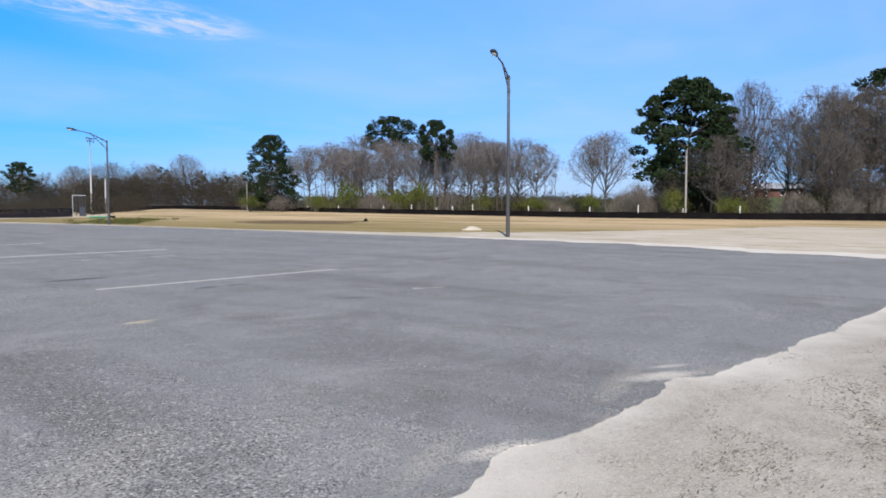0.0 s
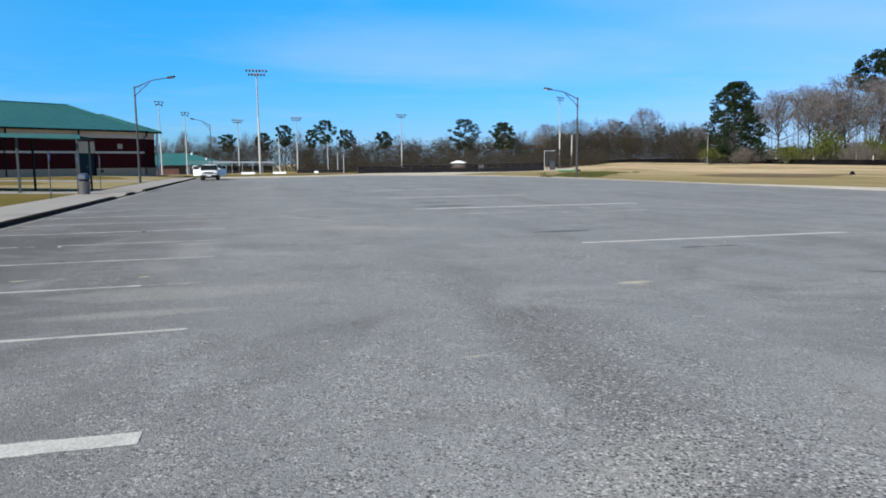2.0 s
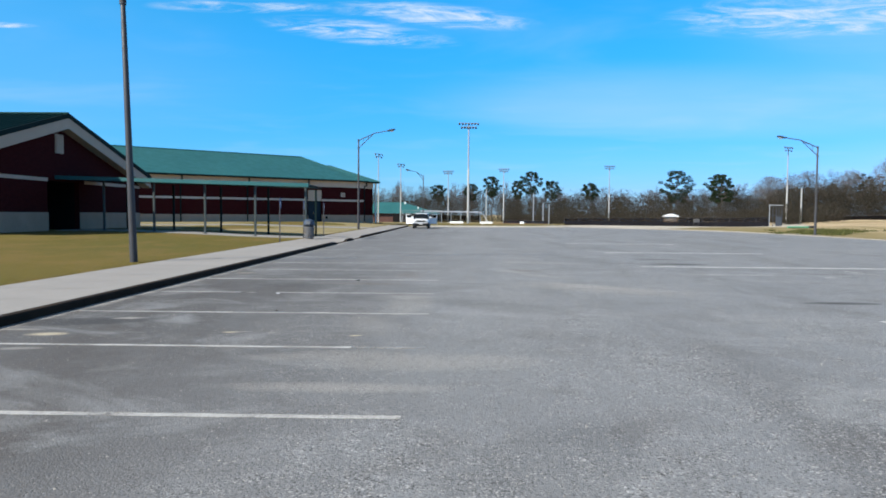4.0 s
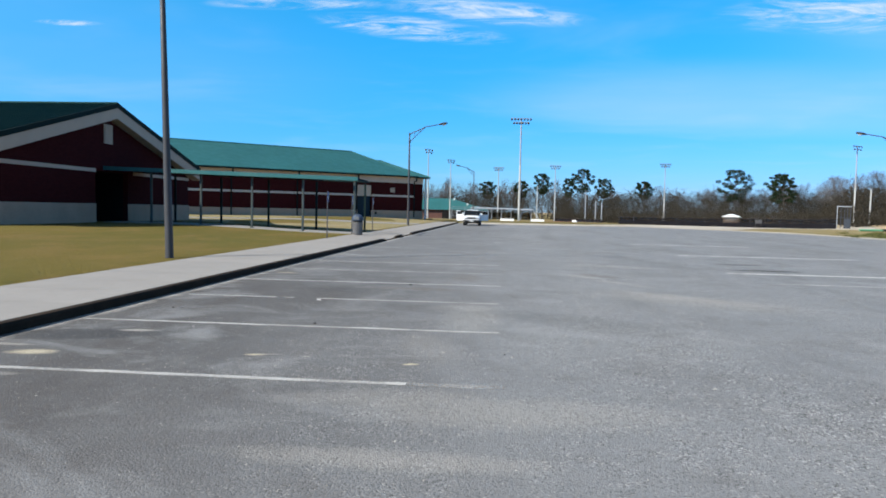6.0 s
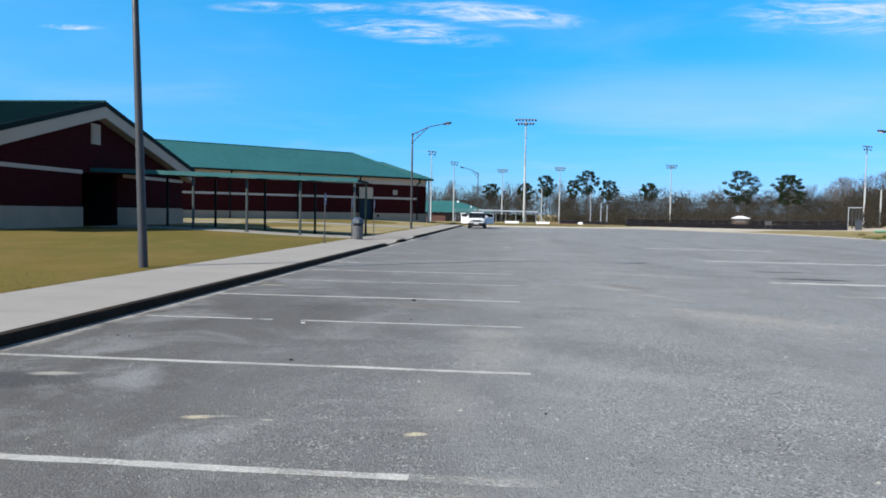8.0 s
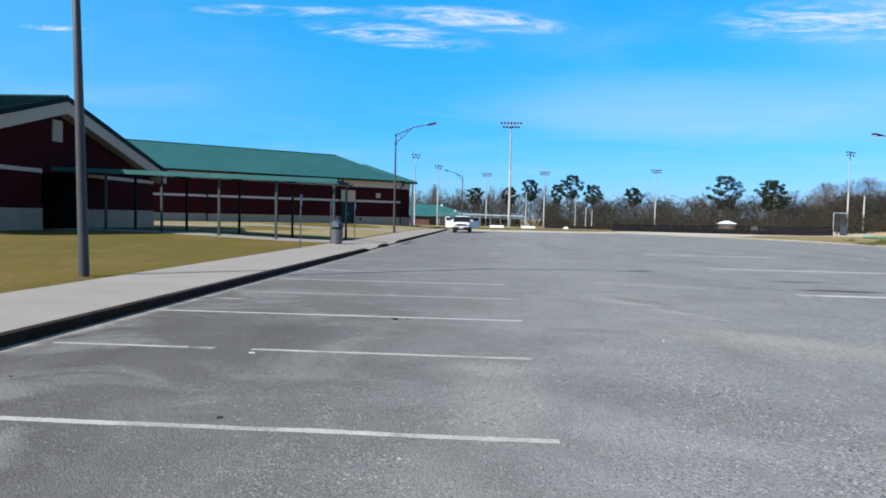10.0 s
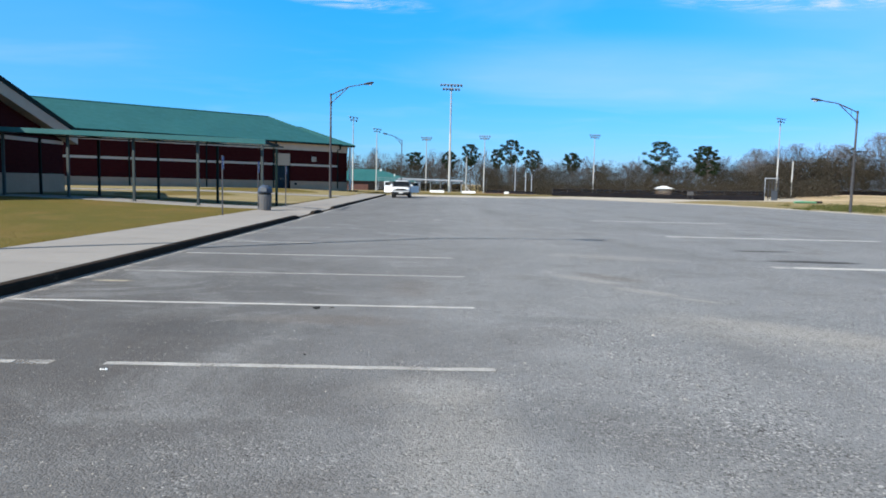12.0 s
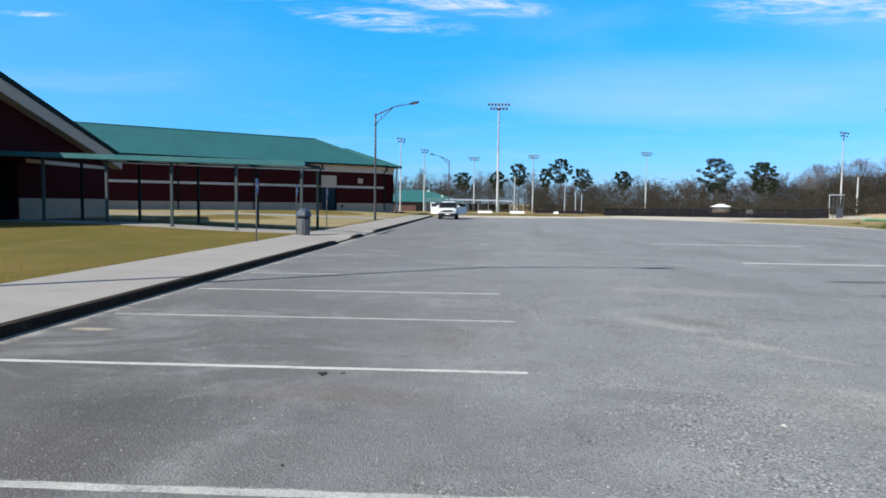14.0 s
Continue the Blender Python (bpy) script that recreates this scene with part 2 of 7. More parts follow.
def asphalt_material():
    n = Nodes("weathered_asphalt", 0.9, 0.0, 0.25)
    wide = n.span(n.noise(0.11, 5, 0.6, warp=0.8), 0.3, 0.7)
    c = n.mix(wide, (0.166, 0.168, 0.170), (0.228, 0.230, 0.231))
    sep = n.t.nodes.new("ShaderNodeSeparateXYZ")
    n.link(n.co, sep.inputs[0])
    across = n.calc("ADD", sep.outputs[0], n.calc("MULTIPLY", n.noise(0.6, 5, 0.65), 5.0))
    c = n.mix(n.calc("MULTIPLY", n.span(across, -0.8, 2.7, 0.95, 0.0), n.span(sep.outputs[1], 9.0, 20.0, 1.0, 0.35)), c, (0.077, 0.0690, 0.0640))
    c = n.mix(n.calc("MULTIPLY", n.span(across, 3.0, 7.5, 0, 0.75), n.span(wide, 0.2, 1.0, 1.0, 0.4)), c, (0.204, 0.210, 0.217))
    blur = n.noise(2.6, 6, 0.68)
    lanes = n.noise(0.5, 5, 0.6, n.mapped((1.0, 0.16, 1)), 0.6)
    c = n.mix(n.span(lanes, 0.50, 0.70, 0, 0.7), c, (0.129, 0.128, 0.128))
    dust = n.noise(0.33, 7, 0.68, n.mapped((1, 0.55, 1), 25), 1.1)
    c = n.mix(n.span(dust, 0.57, 0.76, 0, 0.5), c, (0.284, 0.280, 0.270))
    c = n.mix(n.span(n.noise(1.7, 6, 0.7), 0.62, 0.74, 0, 0.35), c, (0.10, 0.098, 0.10))
    c = n.mix(n.span(n.noise(0.85, 7, 0.72, warp=0.6), 0.50, 0.66, 0, 0.45), c, (0.114, 0.106, 0.101))
    c = n.mix(n.span(n.noise(0.42, 6, 0.66, n.mapped((1, 1.4, 1), -15), 1.0), 0.52, 0.68, 0, 0.65), c, (0.254, 0.256, 0.255))
    gutter = n.calc("ADD", sep.outputs[0], n.calc("MULTIPLY", n.noise(2.2, 6, 0.7), 0.7))
    c = n.mix(n.span(gutter, -4.92, -5.14, 0, 0.85), c, (0.40, 0.38, 0.35))
    ragged = n.calc("ADD", n.calc("MULTIPLY", blur, 1.5), n.calc("MULTIPLY", n.noise(13, 5, 0.7), 1.3))
    for x, y, wx, wy, turn, colour, most in STAINS_AND_SHADE:
        co, si = math.cos(radians(turn)), math.sin(radians(turn))
        dx, dy = n.calc("SUBTRACT", sep.outputs[0], x), n.calc("SUBTRACT", sep.outputs[1], y)
        a = n.calc("ADD", n.calc("MULTIPLY", dx, co / wx), n.calc("MULTIPLY", dy, si / wx))
        b = n.calc("SUBTRACT", n.calc("MULTIPLY", dy, co / wy), n.calc("MULTIPLY", dx, si / wy))
        d = n.calc("ADD", n.calc("ADD", n.calc("MULTIPLY", a, a), n.calc("MULTIPLY", b, b)), ragged)
        outer, core = (2.65, 1.95) if colour is OIL_AND_SHADE else (2.6, 1.5)
        c = n.mix(n.span(d, outer, core, 0, most), c, colour)
    drift = n.calc("MULTIPLY", n.calc("MAXIMUM", n.calc("SUBTRACT", sep.outputs[0], 6.0), 0.0), 0.105)
    spill = n.calc("ADD", n.calc("ADD", sep.outputs[1], drift), n.calc("MULTIPLY", n.noise(1.3, 6, 0.65), 1.5))
    c = n.mix(n.span(spill, -5.06, -5.4, 0, 0.7), c, (0.34, 0.315, 0.275))
    stone = n.cells(88)
    split_c = n.t.nodes.new("ShaderNodeSeparateColor")
    n.link(stone, split_c.inputs[0])
    grain = split_c.outputs[0]
    some = n.calc("ADD", n.calc("MULTIPLY", n.noise(4.5, 4, 0.65), 0.5), n.calc("MULTIPLY", n.noise(0.45, 4, 0.6, n.mapped((1, 0.4, 1), 20)), 0.5))
    some = n.calc("MULTIPLY", some, n.span(across, 0.0, 4.2, 0.77, 1.0))
    some = n.calc("MULTIPLY", some, n.span(sep.outputs[0], 2.5, 7.0, 1.0, 0.9))
    c = n.mix(n.calc("MULTIPLY", n.span(grain, 0.80, 0.97, 0, 0.78), n.span(some, 0.42, 0.61, 0.06, 1)), c, (0.395, 0.388, 0.375))
    c = n.mix(n.calc("MULTIPLY", n.span(split_c.outputs[1], 0.94, 0.99, 0, 0.75), n.span(some, 0.38, 0.52, 0.2, 1)), c, (0.46, 0.435, 0.40))
    c = n.mix(n.calc("MULTIPLY", n.span(grain, 0.29, 0.07, 0, 0.95), n.span(some, 0.36, 0.60, 0.35, 1)), c, (0.05, 0.047, 0.045))
    # coarse stones laid bare where the binder has worn off, with pits between them
    big = n.t.nodes.new("ShaderNodeSeparateColor")
    n.link(n.cells(46), big.inputs[0])
    bare = n.span(some, 0.44, 0.60, 0.03, 1)
    core = n.span(n.cells(46, "Distance"), 0.62, 0.40)
    c = n.mix(n.calc("MULTIPLY", n.calc("MULTIPLY", n.span(big.outputs[0], 0.78, 0.88, 0, 0.9), bare), core), c, (0.47, 0.458, 0.44))
    c = n.mix(n.calc("MULTIPLY", n.calc("MULTIPLY", n.span(big.outputs[1], 0.78, 0.86, 0, 0.95), bare), core), c, (0.036, 0.034, 0.033))
    n.bump(n.calc("SUBTRACT", n.noise(9, 3), n.calc("ADD", n.cells(88, "Distance"), n.calc("MULTIPLY", n.cells(46, "Distance"), 0.5))), 0.5, 0.007)
    return n.done(c)


def gravel_material():
    n = Nodes("pale_gravel", 0.95, 0.0, 0.15)
    sep = n.t.nodes.new("ShaderNodeSeparateXYZ")
    n.link(n.co, sep.inputs[0])
    c = n.mix(n.span(n.noise(0.35, 6, 0.65, warp=0.7), 0.35, 0.68), (0.34, 0.312, 0.27), (0.41, 0.38, 0.334))
    away = n.calc("ADD", sep.outputs[1], n.calc("MULTIPLY", n.noise(0.7, 5, 0.6), 2.4))
    drift = n.calc("MULTIPLY", n.calc("MAXIMUM", n.calc("SUBTRACT", sep.outputs[0], 6.0), 0.0), 0.105)
    away = n.calc("ADD", away, drift)
    c = n.mix(n.span(away, -5.3, -4.5, 0, 0.75), c, (0.57, 0.54, 0.49))
    clump = n.calc("MULTIPLY", n.span(n.noise(1.1, 6, 0.7, n.mapped((0.6, 1.2, 1), -8), 0.8), 0.42, 0.60), n.span(away, -4.6, -6.0))
    c = n.mix(n.calc("MULTIPLY", clump, 0.45), c, (0.235, 0.212, 0.175))
    straw = n.span(n.noise(17, 6, 0.8, n.mapped((0.5, 1.5, 1), -25), 1.4), 0.54, 0.64)
    c = n.mix(n.calc("MULTIPLY", straw, n.calc("ADD", n.calc("MULTIPLY", clump, 0.95), 0.05)), c, (0.085, 0.073, 0.055))
    split_c = n.t.nodes.new("ShaderNodeSeparateColor")
    n.link(n.cells(85), split_c.inputs[0])
    c = n.mix(n.span(split_c.outputs[0], 0.75, 0.98, 0, 0.5), c, (0.55, 0.52, 0.475))
    c = n.mix(n.calc("MULTIPLY", n.span(split_c.outputs[1], 0.80, 0.97, 0, 0.7), n.calc("ADD", clump, 0.2)), c, (0.13, 0.118, 0.10))
    n.bump(n.calc("ADD", n.cells(85, "Distance"), n.noise(5, 6)), 0.4, 0.008)
    return n.done(c)


def turf_material(name, a, b, c3, bare):
    n = Nodes(name, 0.95, 0.0, 0.1)
    c = n.mix(n.span(n.noise(0.10, 5, 0.6), 0.35, 0.65), a, b)
    c = n.mix(n.span(n.noise(0.5, 6, 0.7, n.mapped((1, 0.5, 1), 30)), 0.47, 0.66, 0, 0.9), c, c3)
    c = n.mix(n.span(n.noise(1.3, 5, 0.7), 0.62, 0.75, 0, 0.7), c, bare)
    blades = n.noise(38, 3, 0.7)
    c = n.mix(n.span(blades, 0.35, 0.65, 0.0, 0.3), c, tuple(v * 0.5 for v in a))
    n.bump(blades, 0.35, 0.015)
    return n.done(c)


def concrete_material(name, a, b):
    n = Nodes(name, 0.9, 0.0, 0.08)
    c = n.mix(n.span(n.noise(0.8, 6, 0.65), 0.32, 0.68), a, b)
    c = n.mix(n.span(n.noise(3.5, 7, 0.7), 0.55, 0.78, 0, 0.5), c, tuple(v * 0.62 for v in a))
    c = n.mix(n.span(n.random(), 0, 1, 0, 0.22), c, tuple(v * 0.7 for v in b))
    c = n.mix(n.span(n.noise(60, 3), 0.4, 0.7, 0, 0.3), c, tuple(v * 0.75 for v in a))
    n.bump(n.noise(45, 4), 0.25, 0.004)
    return n.done(c)


def brick_material():
    n = Nodes("dark_red_brick", 0.92, 0.0, 0.05)
    turned = n.t.nodes.new("ShaderNodeCombineXYZ")
    sep = n.t.nodes.new("ShaderNodeSeparateXYZ")
    n.link(n.co, sep.inputs[0])
    n.link(n.calc("ADD", sep.outputs[0], sep.outputs[1]), turned.inputs[0])
    n.link(sep.outputs[2], turned.inputs[1])
    br = n.t.nodes.new("ShaderNodeTexBrick")
    n.link(turned.outputs[0], br.inputs["Vector"])
    for key, v in (("Scale", 1.0), ("Mortar Size", 0.006), ("Brick Width", 0.2), ("Row Height", 0.075), ("Bias", 0.0)):
        br.inputs[key].default_value = v
    br.inputs["Color1"].default_value = (0.038, 0.0055, 0.0064, 1)
    br.inputs["Color2"].default_value = (0.058, 0.0090, 0.0092, 1)
    br.inputs["Mortar"].default_value = (0.042, 0.016, 0.016, 1)
    c = n.mix(n.span(n.noise(0.6, 6, 0.65), 0.35, 0.7, 0, 0.45), br.outputs["Color"], (0.042, 0.0075, 0.0080))
    n.bump(br.outputs["Fac"], -0.4, 0.006)
    return n.done(c)


def roof_material():
    n = Nodes("green_metal_roofing", 0.42, 0.0, 0.5)
    c = n.mix(n.span(n.noise(0.25, 5, 0.6), 0.3, 0.7), (0.019, 0.098, 0.098), (0.025, 0.120, 0.119))
    streak = n.noise(2.0, 4, 0.6, n.mapped((1, 0.12, 0.12)))
    c = n.mix(n.span(streak, 0.5, 0.75, 0, 0.35), c, (0.038, 0.132, 0.130))
    return n.done(c, n.span(n.noise(1.2), 0.3, 0.7, 0.36, 0.55))


def worn(name, lo, hi, white=0.49):
    """Road paint that has come off in flecks and stretches."""
    n = Nodes(name, 0.85, 0.0, 0.25)
    c = n.mix(n.span(n.noise(3, 5), 0.35, 0.7), (white, white * 0.97, white * 0.91), (white * 0.72, white * 0.69, white * 0.64))
    c = n.mix(n.span(n.noise(55, 4, 0.75), 0.42, 0.66, 0, 0.75), c, (0.2, 0.2, 0.2))
    clear = n.t.nodes.new("ShaderNodeBsdfTransparent")
    both = n.t.nodes.new("ShaderNodeMixShader")
    gone = n.calc("ADD", n.calc("MULTIPLY", n.noise(42, 4, 0.7), 0.45), n.calc("MULTIPLY", n.noise(1.1, 4, 0.6), 0.75))
    n.link(n.span(gone, lo, hi), both.inputs[0])
    out = n.t.nodes["Material Output"]
    n.done(c)
    n.link(n.b.outputs[0], both.inputs[1])
    n.link(clear.outputs[0], both.inputs[2])
    n.link(both.outputs[0], out.inputs["Surface"])
    return n.m


def leaf_material(name, a, b, c3):
    n = Nodes(name, 0.9, 0.0, 0.06)
    r = n.random(True)
    c = n.mix(n.span(r, 0, 1), a, b)
    c = n.mix(n.span(n.noise(0.7, 3), 0.45, 0.7, 0, 0.7), c, c3)
    n.b.inputs["Subsurface Weight"].default_value = 0.0
    return n.done(c)


ASPHALT, GRAVEL = asphalt_material(), gravel_material()
LAWN = turf_material("dormant_lawn", (0.152, 0.113, 0.028), (0.108, 0.100, 0.024), (0.190, 0.128, 0.044), (0.205, 0.148, 0.078))
MEADOW = turf_material("green_meadow", (0.055, 0.076, 0.028), (0.078, 0.092, 0.034), (0.12, 0.105, 0.052), (0.11, 0.095, 0.056))
def field_material():
    """Dry field grass in long soft bands: olive by the asphalt, straw further out."""
    n = Nodes("dry_field_grass", 0.95, 0.0, 0.1)
    sep = n.t.nodes.new("ShaderNodeSeparateXYZ")
    n.link(n.co, sep.inputs[0])
    out = n.calc("ADD", sep.outputs[0], n.calc("MULTIPLY", n.noise(0.06, 6, 0.65, n.mapped((1, 0.35, 1)), 0.6), 44.0))
    c = n.mix(n.span(out, 58, 84), (0.255, 0.200, 0.090), (0.52, 0.39, 0.245))
    c = n.mix(n.span(n.noise(0.16, 6, 0.7, n.mapped((1.2, 0.22, 1)), 0.5), 0.47, 0.60, 0, 0.85), c, (0.195, 0.160, 0.062))
    c = n.mix(n.span(n.noise(0.22, 6, 0.7, n.mapped((1.6, 0.2, 1), 4), 0.5), 0.56, 0.70, 0, 0.75), c, (0.50, 0.405, 0.27))
    blades = n.noise(30, 3, 0.7)
    c = n.mix(n.span(blades, 0.35, 0.65, 0.0, 0.3), c, (0.16, 0.115, 0.05))
    n.bump(blades, 0.35, 0.015)
    return n.done(c)


def sand_material():
    n = Nodes("pale_sand", 0.95, 0.0, 0.1)
    c = n.mix(n.span(n.noise(0.3, 6, 0.65), 0.35, 0.65), (0.50, 0.455, 0.385), (0.42, 0.372, 0.295))
    c = n.mix(n.span(n.noise(0.35, 7, 0.72, n.mapped((1.5, 0.22, 1), 3), 0.6), 0.50, 0.64, 0, 0.8), c, (0.27, 0.21, 0.115))
    c = n.mix(n.span(n.noise(1.1, 6, 0.7, n.mapped((1.5, 0.3, 1), -6)), 0.55, 0.66, 0, 0.85), c, (0.66, 0.62, 0.555))
    f = n.noise(25, 4, 0.7)
    c = n.mix(n.span(f, 0.4, 0.7, 0, 0.3), c, (0.24, 0.2, 0.14))
    n.bump(f, 0.35, 0.01)
    return n.done(c)


SAND, FIELD = sand_material(), field_material()
EARTH = plain("dark_earth", (0.12, 0.085, 0.05), (0.2, 0.14, 0.08), 0.8, 10, 0.95, bump=0.4, spec=0.1)
CONCRETE = concrete_material("pale_concrete", (0.276, 0.258, 0.239), (0.322, 0.302, 0.280))


def kerb_material():
    """Concrete darkened by stain and painted-in shade, its paler body showing in worn places."""
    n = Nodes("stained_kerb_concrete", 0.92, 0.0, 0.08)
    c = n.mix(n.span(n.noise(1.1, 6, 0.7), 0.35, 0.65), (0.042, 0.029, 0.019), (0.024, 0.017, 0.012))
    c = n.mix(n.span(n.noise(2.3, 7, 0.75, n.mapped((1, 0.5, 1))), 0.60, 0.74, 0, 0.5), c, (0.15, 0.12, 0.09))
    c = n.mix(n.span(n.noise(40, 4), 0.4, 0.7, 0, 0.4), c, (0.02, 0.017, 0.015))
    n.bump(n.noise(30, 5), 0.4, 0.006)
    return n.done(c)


KERB = kerb_material()
BRICK, ROOF = brick_material(), roof_material()
DARKROOF = plain("dark_green_metal_roofing", (0.008, 0.040, 0.036), (0.012, 0.052, 0.046), 0.4, 12, 0.7, bump=0.02, spec=0.15)
BLOCK = plain("painted_block", (0.470, 0.330, 0.238), (0.41, 0.29, 0.207), 0.8, 14, 0.85, dirt=(0.32, 0.232, 0.172), spec=0.15)
TRIM = plain("cream_trim_paint", (0.62, 0.515, 0.43), (0.55, 0.46, 0.385), 0.7, 20, 0.75, dirt=(0.43, 0.36, 0.30), spec=0.2)
VERGE = plain("grey_beige_verge_paint", (0.60, 0.455, 0.35), (0.54, 0.41, 0.315), 0.7, 20, 0.8, dirt=(0.45, 0.345, 0.27), spec=0.12)
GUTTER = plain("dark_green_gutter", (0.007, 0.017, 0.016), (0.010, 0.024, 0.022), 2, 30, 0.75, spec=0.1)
POSTS = plain("grey_green_post_paint", (0.044, 0.056, 0.053), (0.034, 0.045, 0.043), 3, 40, 0.55)
STEEL = plain("galvanised_steel", (0.36, 0.37, 0.38), (0.28, 0.29, 0.30), 2, 50, 0.5, 0.5)
BRONZE = plain("dark_grey_pole_paint", (0.056, 0.053, 0.056), (0.040, 0.038, 0.041), 2, 40, 0.55, 0.0)
WHITEPOLE = plain("pale_concrete_pole", (0.46, 0.45, 0.425), (0.39, 0.385, 0.365), 1.5, 30, 0.75)
GREYPOLE = plain("dull_grey_pole", (0.36, 0.38, 0.41), (0.30, 0.32, 0.345), 1.5, 30, 0.7)
LAMPGREY = plain("lamp_housing_grey", (0.034, 0.042, 0.056), (0.026, 0.032, 0.043), 4, 40, 0.7, 0.0)
LENS = plain("frosted_lamp_lens", (0.62, 0.63, 0.62), (0.55, 0.56, 0.56), 6, 50, 0.3)
BLACK = plain("black_silt_fabric", (0.005, 0.0045, 0.005), (0.010, 0.009, 0.009), 0.5, 20, 0.9, dirt=(0.022, 0.017, 0.014), spec=0.05)
SCREEN = plain("dark_windscreen_mesh", (0.022, 0.020, 0.024), (0.035, 0.032, 0.036), 0.6, 30, 0.85, spec=0.1)
GREYWOOD = plain("silvered_timber", (0.30, 0.275, 0.25), (0.23, 0.21, 0.19), 1.5, 30, 0.85)
TIMBER = plain("weathered_timber", (0.30, 0.23, 0.165), (0.22, 0.17, 0.12), 1.5, 30, 0.85)
BARK = plain("grey_brown_bark", (0.095, 0.078, 0.066), (0.06, 0.05, 0.043), 1.2, 9, 0.9, bump=0.4)
TWIG = plain("bare_twigs", (0.158, 0.141, 0.136), (0.110, 0.098, 0.094), 0.25, 5, 0.9)
DARKTWIG = plain("budding_dark_twigs", (0.098, 0.084, 0.074), (0.064, 0.056, 0.048), 0.25, 5, 0.9)
WOODTWIG = plain("far_bare_twigs", (0.098, 0.085, 0.084), (0.066, 0.058, 0.057), 0.05, 1.0, 0.9)
PINE = leaf_material("pine_needles", (0.012, 0.022, 0.010), (0.024, 0.036, 0.015), (0.009, 0.016, 0.008))
SHRUB = leaf_material("yellow_green_leaves", (0.066, 0.080, 0.017), (0.100, 0.108, 0.026), (0.042, 0.052, 0.015))
DRYSHRUB = leaf_material("dry_brush", (0.112, 0.096, 0.082), (0.145, 0.126, 0.108), (0.075, 0.065, 0.054))
CARWHITE = plain("white_car_paint", (0.80, 0.80, 0.80), (0.76, 0.76, 0.77), 2, 30, 0.22, bump=0.0, spec=0.5)
GLASSY = plain("tinted_car_glass", (0.010, 0.013, 0.016), (0.015, 0.018, 0.022), 1, 10, 0.18, bump=0.0, spec=0.06)
RUBBER = plain("black_rubber", (0.02, 0.02, 0.02), (0.03, 0.03, 0.03), 4, 40, 0.85)
CHROME = plain("bright_metal", (0.6, 0.6, 0.6), (0.5, 0.5, 0.5), 4, 40, 0.25, 0.9)
DOORBLUE = plain("dark_teal_door_paint", (0.006, 0.022, 0.036), (0.008, 0.028, 0.044), 2, 40, 0.6, spec=0.2)
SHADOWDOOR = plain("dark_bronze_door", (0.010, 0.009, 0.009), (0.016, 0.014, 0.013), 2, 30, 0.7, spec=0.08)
SIGNBLUE = plain("blue_sign_face", (0.014, 0.04, 0.18), (0.018, 0.05, 0.21), 5, 40, 0.4)
BIN = plain("grey_plastic_bin", (0.075, 0.085, 0.10), (0.055, 0.064, 0.076), 3, 40, 0.5)
BINLID = plain("blue_grey_plastic_lid", (0.052, 0.072, 0.108), (0.040, 0.058, 0.090), 3, 40, 0.5)
BINBODY = plain("grey_beige_bin_body", (0.155, 0.150, 0.150), (0.125, 0.120, 0.120), 3, 40, 0.7)
WHITE = plain("white_paint", (0.78, 0.78, 0.76), (0.7, 0.7, 0.68), 2, 30, 0.6)
REDCLAY = plain("red_infield_clay", (0.30, 0.13, 0.08), (0.24, 0.11, 0.07), 0.3, 8, 0.95, spec=0.1)
HOUSEBRICK = plain("distant_red_brick", (0.12, 0.055, 0.043), (0.095, 0.045, 0.036), 0.6, 10, 0.9)
SHINGLE = plain("grey_shingles", (0.30, 0.31, 0.34), (0.25, 0.26, 0.29), 0.8, 10, 0.9)
GREENPIPE = plain("green_plastic", (0.10, 0.34, 0.19), (0.14, 0.38, 0.23), 2, 20, 0.5)
PAINT_GOOD, PAINT_WORN, PAINT_FADED = worn("white_road_paint", 0.59, 0.88, 0.50), worn("worn_road_paint", 0.54, 0.82), worn("faded_road_paint", 0.45, 0.66)
PAINT_FRESH = worn("firm_road_paint", 0.78, 1.08, 0.60)
def mesh_material():
    """A dark fence screen of open weave: part of the light goes through."""
    n = Nodes("open_windscreen_weave", 0.85, 0.0, 0.1)
    n.done(n.mix(n.noise(0.8, 4), (0.022, 0.020, 0.024), (0.04, 0.036, 0.038)))
    clear = n.t.nodes.new("ShaderNodeBsdfTransparent")
    both = n.t.nodes.new("ShaderNodeMixShader")
    n.link(n.span(n.noise(0.5, 3), 0.3, 0.7, 0.35, 0.55), both.inputs[0])
    n.link(n.b.outputs[0], both.inputs[1])
    n.link(clear.outputs[0], both.inputs[2])
    n.link(both.outputs[0], n.t.nodes["Material Output"].inputs["Surface"])
    return n.m


WEAVE = mesh_material()


def clear_glass():
    n = Nodes("clear_car_glass", 0.06, 0.0, 0.5)
    n.done((0.02, 0.025, 0.03))
    clear = n.t.nodes.new("ShaderNodeBsdfTransparent")
    both = n.t.nodes.new("ShaderNodeMixShader")
    both.inputs[0].default_value = 0.72
    n.link(n.b.outputs[0], both.inputs[1])
    n.link(clear.outputs[0], both.inputs[2])
    n.link(both.outputs[0], n.t.nodes["Material Output"].inputs["Surface"])
    return n.m


CLEAR = clear_glass()
STONE = leaf_material("loose_stones", (0.24, 0.222, 0.198), (0.36, 0.335, 0.30), (0.13, 0.12, 0.105))


